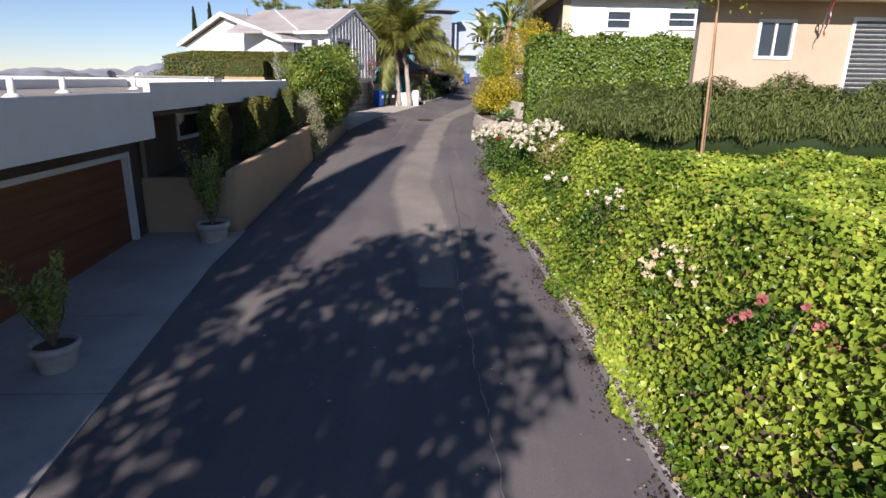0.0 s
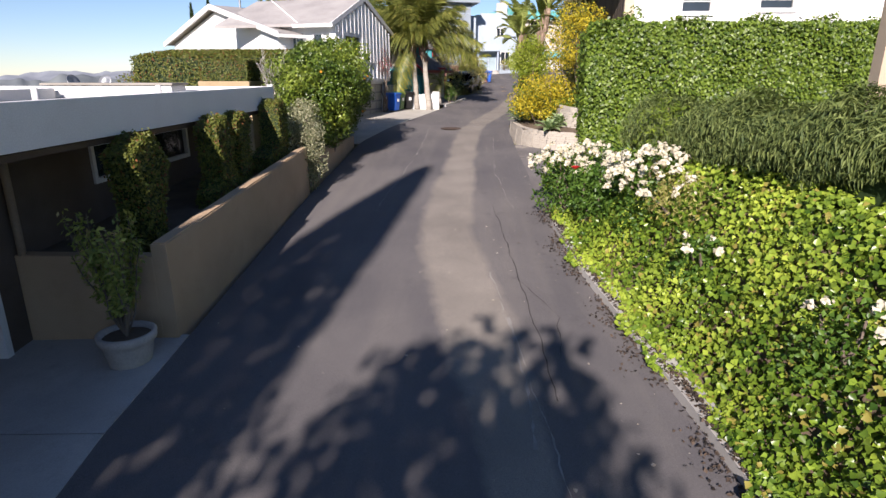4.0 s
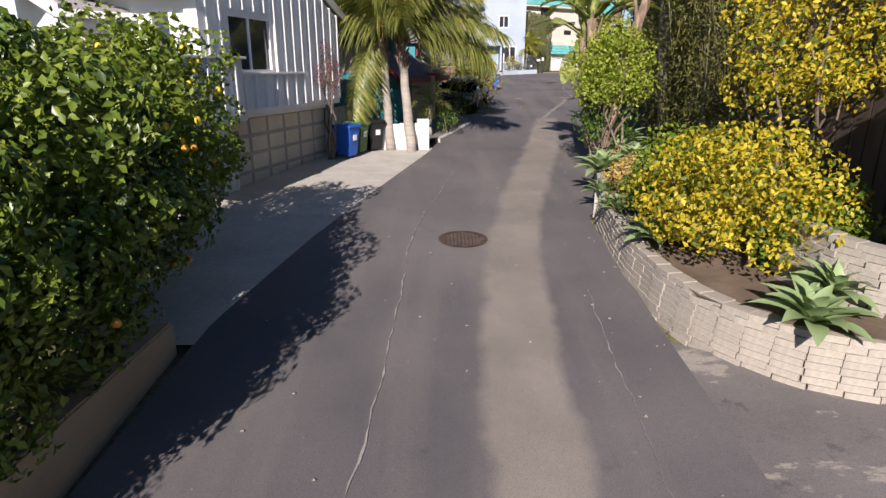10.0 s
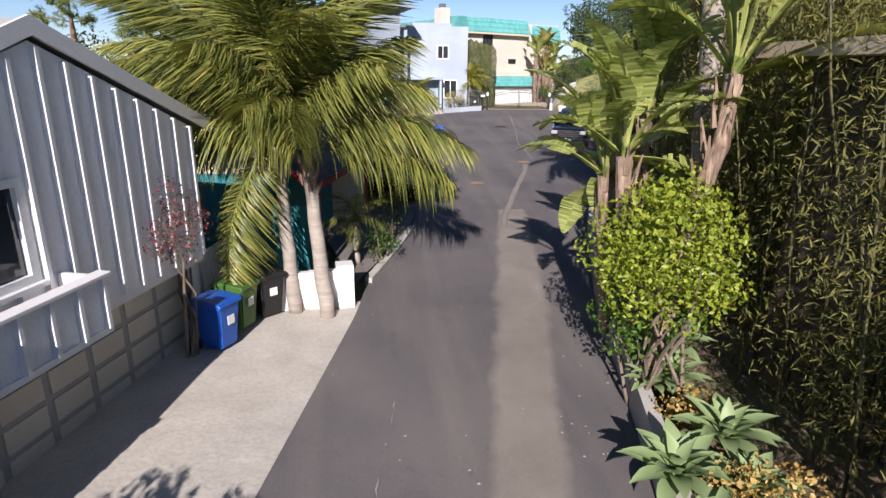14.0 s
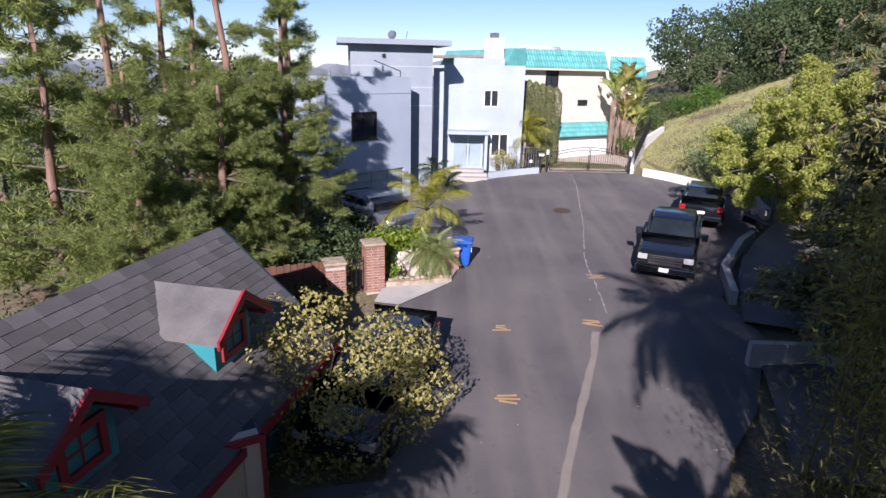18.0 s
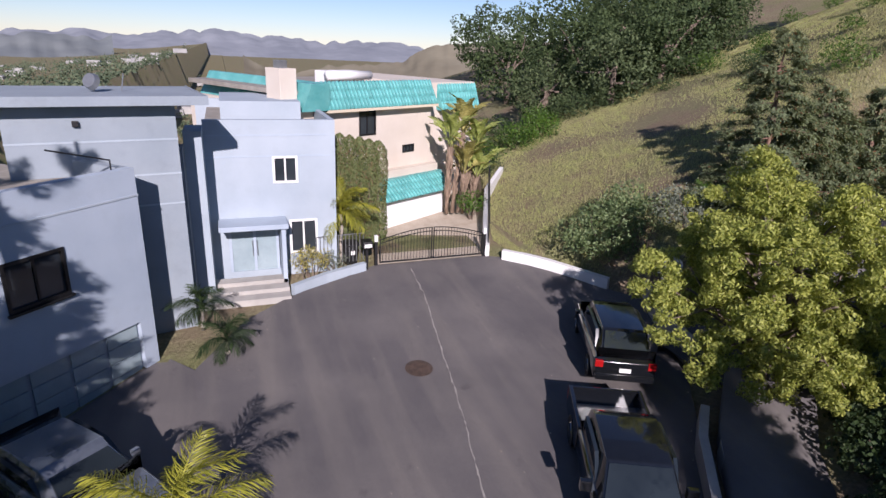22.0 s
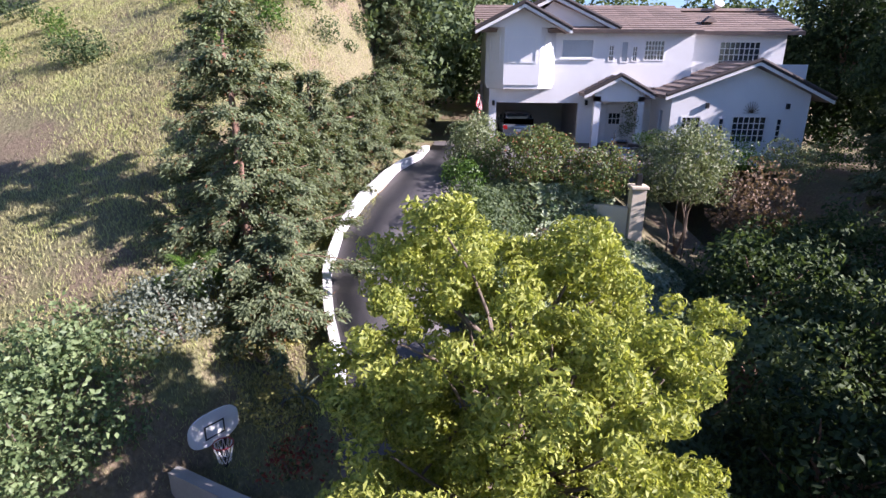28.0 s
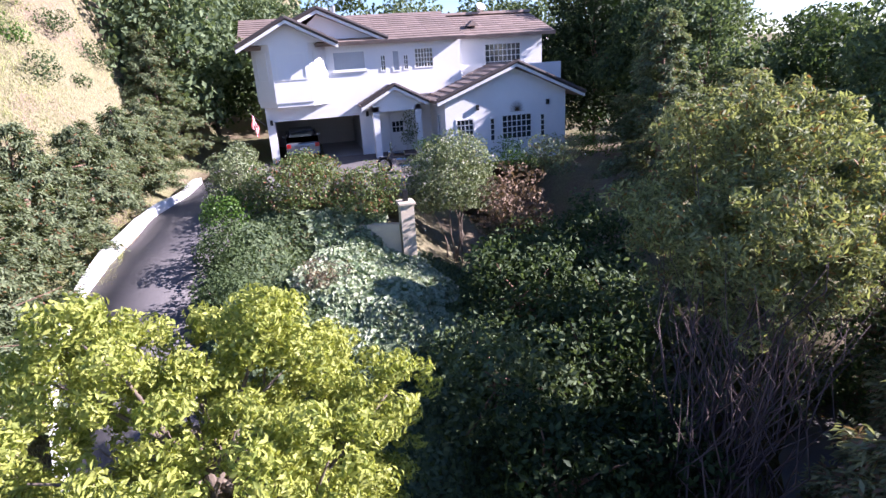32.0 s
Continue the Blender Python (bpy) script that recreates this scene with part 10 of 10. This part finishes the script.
# the two L_DARK dark_trees carry the bank's deep shade in their leaf colour
BIG = [("dark_tree", (19.5, 53.3), (19.5, 53.3, 5.2), (2.6, 1.9, 2.0), 40, 0.6, 0.95, 300, 0.19, L_BANK, "dark leafy shrub mass below the shelf"),
       ("dark_tree", (23.0, 51.0), (23.0, 51.2, 5.9), (2.6, 2.0, 2.2), 40, 0.6, 0.95, 300, 0.19, L_OAK, "dark leafy shrub mass below the shelf"),
       ("dark_tree", (16.2, 53.4), (16.4, 53.2, 4.7), (1.9, 1.7, 2.0), 36, 0.6, 0.9, 300, 0.19, L_DARK, "dark leafy shrub mass below the shelf"),
       ("dark_tree", (26.0, 50.4), (25.6, 50.0, 5.9), (2.0, 1.6, 1.6), 36, 0.6, 0.9, 300, 0.19, L_OAK, "dark leafy shrub mass below the shelf"),
       ("dark_tree", (19.8, 50.6), (19.8, 50.6, 5.0), (2.1, 1.8, 1.9), 36, 0.55, 0.85, 300, 0.19, L_OAK, "dark leafy shrub mass below the shelf"),
       ("dark_tree", (22.3, 48.6), (22.3, 48.6, 5.2), (2.1, 1.8, 2.0), 36, 0.55, 0.85, 300, 0.19, L_BANK, "dark leafy shrub mass below the shelf"),
       ("dark_tree", (25.6, 47.8), (25.6, 47.8, 6.0), (2.2, 1.9, 2.2), 36, 0.55, 0.85, 300, 0.19, L_OAK, "dark leafy shrub mass below the shelf"),
       ("dark_tree", (16.6, 50.9), (16.6, 50.9, 4.6), (1.7, 1.3, 1.6), 32, 0.5, 0.8, 300, 0.19, L_DARK, "dark leafy shrub mass below the shelf"),
       ("deodar_tree", (24.0, 36.0), (24.0, 36.0, 9.6), (3.0, 3.0, 5.4), 70, 0.8, 1.2, 330, 0.26, L_BANK, "tall dark deodar with drooping boughs"),
       ("tall_tree", (33.0, 37.8), (33.0, 37.8, 10.5), (3.2, 3.2, 5.6), 70, 0.8, 1.2, 340, 0.26, L_BANK, "tall dark evergreen beside the house"),
       ("tall_tree", (37.5, 37.0), (37.5, 37, 11.5), (3.4, 3.4, 6.2), 70, 0.8, 1.3, 320, 0.28, L_OAK, "tall dark evergreen beside the house"),
       ("tall_tree", (44.0, 37.5), (44, 37.5, 12.5), (3.6, 3.6, 6.0), 64, 0.9, 1.3, 300, 0.3, L_DARK, "tall dark evergreen beside the house"),
       ("tall_tree", (30.5, 33.0), (30.5, 33, 9.0), (3.4, 3.4, 5.0), 60, 0.8, 1.2, 320, 0.28, L_OAK, "tall dark evergreen beside the house"),
       # screen trees, added largely out of view to hide bare ground and shade the drives
       ("screen_tree", (14.4, 42.8), (14.4, 42.8, 5.8), (2.1, 2.0, 3.2), 64, 0.5, 0.8, 330, 0.17, L_BAMBOO, "dark tree above the bamboo"),
       ("screen_tree", (17.8, 44.2), (17.6, 44.0, 6.2), (2.1, 2.0, 3.4), 64, 0.5, 0.8, 330, 0.17, L_OAK, "dark tree above the side drive"),
       ("tan_tree", (16.5, 42.0), (16.5, 42, 6.0), (2.4, 2.2, 2.8), 40, 0.5, 0.8, 330, 0.16, L_TAN, "olive-brown tree above the side drive"),
       ("screen_tree", (10.0, 44.4), (9.3, 44.4, 7.4), (2.5, 2.2, 4.3), 120, 0.5, 0.8, 330, 0.17, L_BAMBOO, "dark tree above the bamboo")]
for i, (nm, b, c, rad, n, r0, r1, per, size, lm, lab) in enumerate(BIG):
    tree(nm, b, c, rad, n, r0, r1, per, size, lm, lab, trunk=0.16, seed=260 + i, limbs=34 if nm == "screen_tree" else 16, bark=REDBARK, low=-0.95, shell=0.5, aspect=0.5 if lm in (L_BANK, L_OAK, L_DARK) else 0.32)
TWIG = surf("purple_brown_twig", (0.07, 0.05, 0.05), (0.17, 0.125, 0.12), 3.0, 0.95, 0.6, 14)


def tangled_conifer():
    t = thing("tangled_conifer", BLANK, "old spreading conifer with a tangle of bare purple-brown stems", "conifer")
    boughs = scatter_blobs((16.6, 49.2, 9.7), (2.7, 2.4, 2.2), 40, 0.5, 0.85, 611, -0.6)
    rr = random.Random(611)
    for k in range(110):
        c, q = boughs[k % len(boughs)]
        b = (15.6 + rr.uniform(-1.0, 1.0), 50.3 + rr.uniform(-0.9, 0.9), 3.5)
        e = Vector(c) + Vector((rr.uniform(-0.7, 0.4), rr.uniform(-0.4, 0.7), rr.uniform(-0.9, 0.1)))
        part("stem", limb(bmesh.new(), bent(b, e, 6, 0.075, rr.random()), rr.uniform(0.008, 0.028), 0.005, 5), TWIG, t, smooth=True)
    crown("crown", clumped(boughs, 13, 0.18, 0.34, 612), 1500, 0.15, L_JUN, t, 613, 0.4, aspect=0.3, droop=0.3, jitter=0.6)


tangled_conifer()
for x, y, hh, rad, sd, lm in ((10.9, 46.0, 9.6, 2.5, 501, L_DEAD), (11.6, 50.2, 7.8, 2.1, 502, L_DEAD), (13.9, 47.2, 6.8, 2.1, 503, L_DEAD), (19.6, 46.6, 7.6, 2.6, 504, L_CEDAR), (22.6, 44.4, 7.8, 2.6, 506, L_JUN), (29.3, 42.6, 8.0, 2.6, 507, L_CEDAR), (15.2, 44.4, 7.2, 2.2, 509, L_DEAD)):
    cedar(x, y, hh, rad, sd, lm, "tall shaggy conifer with bare reddish stems above the side drive", 0.16, 0.95, low=0.14)
for i, (x, y, s) in enumerate(((40.5, 62.9, 8.5), (44.5, 63.5, 9), (46, 66.5, 9.5), (50, 62, 7.5), (54, 58, 7.5), (56, 53, 7.5), (56, 47, 7.5), (54, 42, 7), (50, 38.5, 7), (49, 66, 7), (60, 60, 8), (62, 50, 8), (58, 38, 8), (52, 32, 8), (44, 30, 7.5), (37, 27, 6), (33, 21, 5), (42, 20, 6), (28, 27, 5), (66, 66, 8))):
    z = max(lz(x, y), 7.5)
    s *= 1.22 if 45 < x < 58 and y < 60 else 1.0
    tree("backing_tree", (x, y), (x, y, z + s * 0.62), (s * 0.45, s * 0.45, s * 0.55), 42, s * 0.11, s * 0.18, 110, 0.34, L_OAK if i % 2 else L_BANK, "dark evergreen backing the white house", trunk=0.2, seed=300 + i, limbs=4, shell=0.6)
fr = thing("far_tiled_house", pose(47, 15, 5.0, 0, 0, -25), "grey tiled roof with chimney beyond the trees", "house")
part("wall", bx(-5, 5, -4, 4, -3, 1.5), CREAM, fr)
for s in (-1, 1):
    part("roof", pr([(0, 3.6), (s * 4.7, 1.4), (s * 4.7, 1.2), (0, 3.35)], -5.5, 5.5, "x"), SHINGLE_L, fr)
part("chimney", bx(-3.4, -2.6, -1, -0.2, 1.5, 4.6), WHITE, fr)

# ---- tall trees behind the start, whose shade lies on the lane ----
def shade_tree(x, y, z, rad, rz, n, per, seed, label, lm=L_OAK, r0=0.8, r1=1.3, size=0.3):
    tree("street_tree", (x, y), (x, y, z), (rad, rad, rz), n, r0, r1, per, size, lm, label, trunk=0.3, seed=seed, limbs=14, low=-0.6, shell=0.5, z=float(road_z(y)) - 0.3)



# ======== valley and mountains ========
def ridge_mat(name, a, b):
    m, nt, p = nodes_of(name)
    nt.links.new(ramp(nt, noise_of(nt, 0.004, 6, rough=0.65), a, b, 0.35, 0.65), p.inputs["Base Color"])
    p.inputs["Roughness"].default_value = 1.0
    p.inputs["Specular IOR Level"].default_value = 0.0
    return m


def ridge(name, dist, az0, az1, base, h0, h1, mat, seed, label, rows=14, rugged=1.0):
    """A mountain range: a rough slope that rises away, between two bearings from the lane."""
    n = 260
    V = []
    for j in range(rows):
        f = j / (rows - 1)
        for i in range(n):
            a = radians(az0 + (az1 - az0) * i / (n - 1))
            crest = 0
            for o, w in ((3, 0.5), (7, 0.3), (17, 0.16), (41, 0.09), (90, 0.05)):
                crest += w * (1 if o < 10 else rugged) * noise.noise(Vector((a * o, seed, 0.7 * f)))
            d = dist * (1 + 0.28 * f)
            z = base + (h0 + (h1 - h0) * (0.5 + crest)) * f ** 0.9 + 0.10 * rugged * h1 * noise.noise(Vector((a * 60, f * 5, seed))) * f
            V.append((math.sin(a) * d, math.cos(a) * d, z))
    F = [(j * n + i, j * n + i + 1, (j + 1) * n + i + 1, (j + 1) * n + i) for j in range(rows - 1) for i in range(n - 1)]
    ob = raw(name, V, F, mat, smooth=True)
    return tagged(ob, label, "mountains", kind="structure")


# distance haze is painted into the base colours of the two far ranges
ridge("mountain_range", 3300, -80, 30, -90, 40, 215, ridge_mat("haze_tinted_mountain", (0.21, 0.23, 0.26), (0.28, 0.30, 0.33)), 2.0, "hazy blue-grey mountain range across the valley")
ridge("mountain_range_near", 1900, -75, -8, -80, 10, 120, ridge_mat("haze_tinted_hills", (0.15, 0.17, 0.18), (0.21, 0.23, 0.23)), 5.0, "hazy low hills in the valley")
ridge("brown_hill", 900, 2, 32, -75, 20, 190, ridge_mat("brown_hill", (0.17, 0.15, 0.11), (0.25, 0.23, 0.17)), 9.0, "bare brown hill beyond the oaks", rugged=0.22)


def valley():
    """Tree tops and pale roofs scattered over the valley floor."""
    r = np.random.default_rng(77)
    n = 2600
    a, d = np.radians(r.uniform(-75, 12, n)), 130 + 1300 * r.random(n) ** 1.4
    x, y = np.sin(a) * d, np.cos(a) * d + 40
    z = land(x, y)
    P, N = [], []
    for k in range(n):
        m = 34
        s = 3.0 + d[k] * 0.006
        q = r.normal(0, 0.5, (m, 3)) * (s, s, s * 0.5) + (x[k], y[k], z[k] + s * 0.5)
        P.append(q), N.append(np.tile((0, -0.4, 1.0), (m, 1)))
    tagged(leaf_mesh("valley_trees", np.concatenate(P), np.concatenate(N), 2.4, L_VALLEY, aspect=0.8), "hazy green tree tops filling the valley", "trees", kind="stuff")
    bm = bmesh.new()
    for k in range(170):
        a, d = math.radians(r.uniform(-75, 10)), 250 + 1300 * r.random()
        X, Y = math.sin(a) * d, math.cos(a) * d + 40
        Z = float(land(X, Y))
        w = r.uniform(6, 22)
        box(bm, X - w / 2, X + w / 2, Y - w / 3, Y + w / 3, Z, Z + r.uniform(4, 9))
    tagged(part("valley_roofs", bm, surf("pale_far_roofs", (0.30, 0.30, 0.30), (0.45, 0.44, 0.42), 0.05, 0.9, 0.0, 1)), "small pale buildings in the valley", "buildings", kind="stuff")


# valley leaves are greyed, their colour carries the haze
L_VALLEY = leaf_mat("haze_tinted_valley_tree", (0.055, 0.085, 0.05), (0.14, 0.17, 0.10), 0.2, 0.9)
valley()

# the shade of two unseen neighbours behind the start: a tall cypress and a broad tree
column(-8.45, -10.7, -0.9, 18.35, 1.3, L_DARK, "tall dark cypress behind the start of the lane", 401, 700, 0.3, "tall_cypress")
shade_tree(-4.2, -7.6, 7.8, 3.0, 2.5, 27, 330, 402, "broad street tree arching over the lane", r0=0.6, r1=1.05, size=0.26)
shade_tree(-4.7, -17.5, 8.0, 2.4, 2.4, 22, 160, 403, "broad street tree beside the lane")

# ======== pieces laid last ========
block_wall()
brick_pillars()
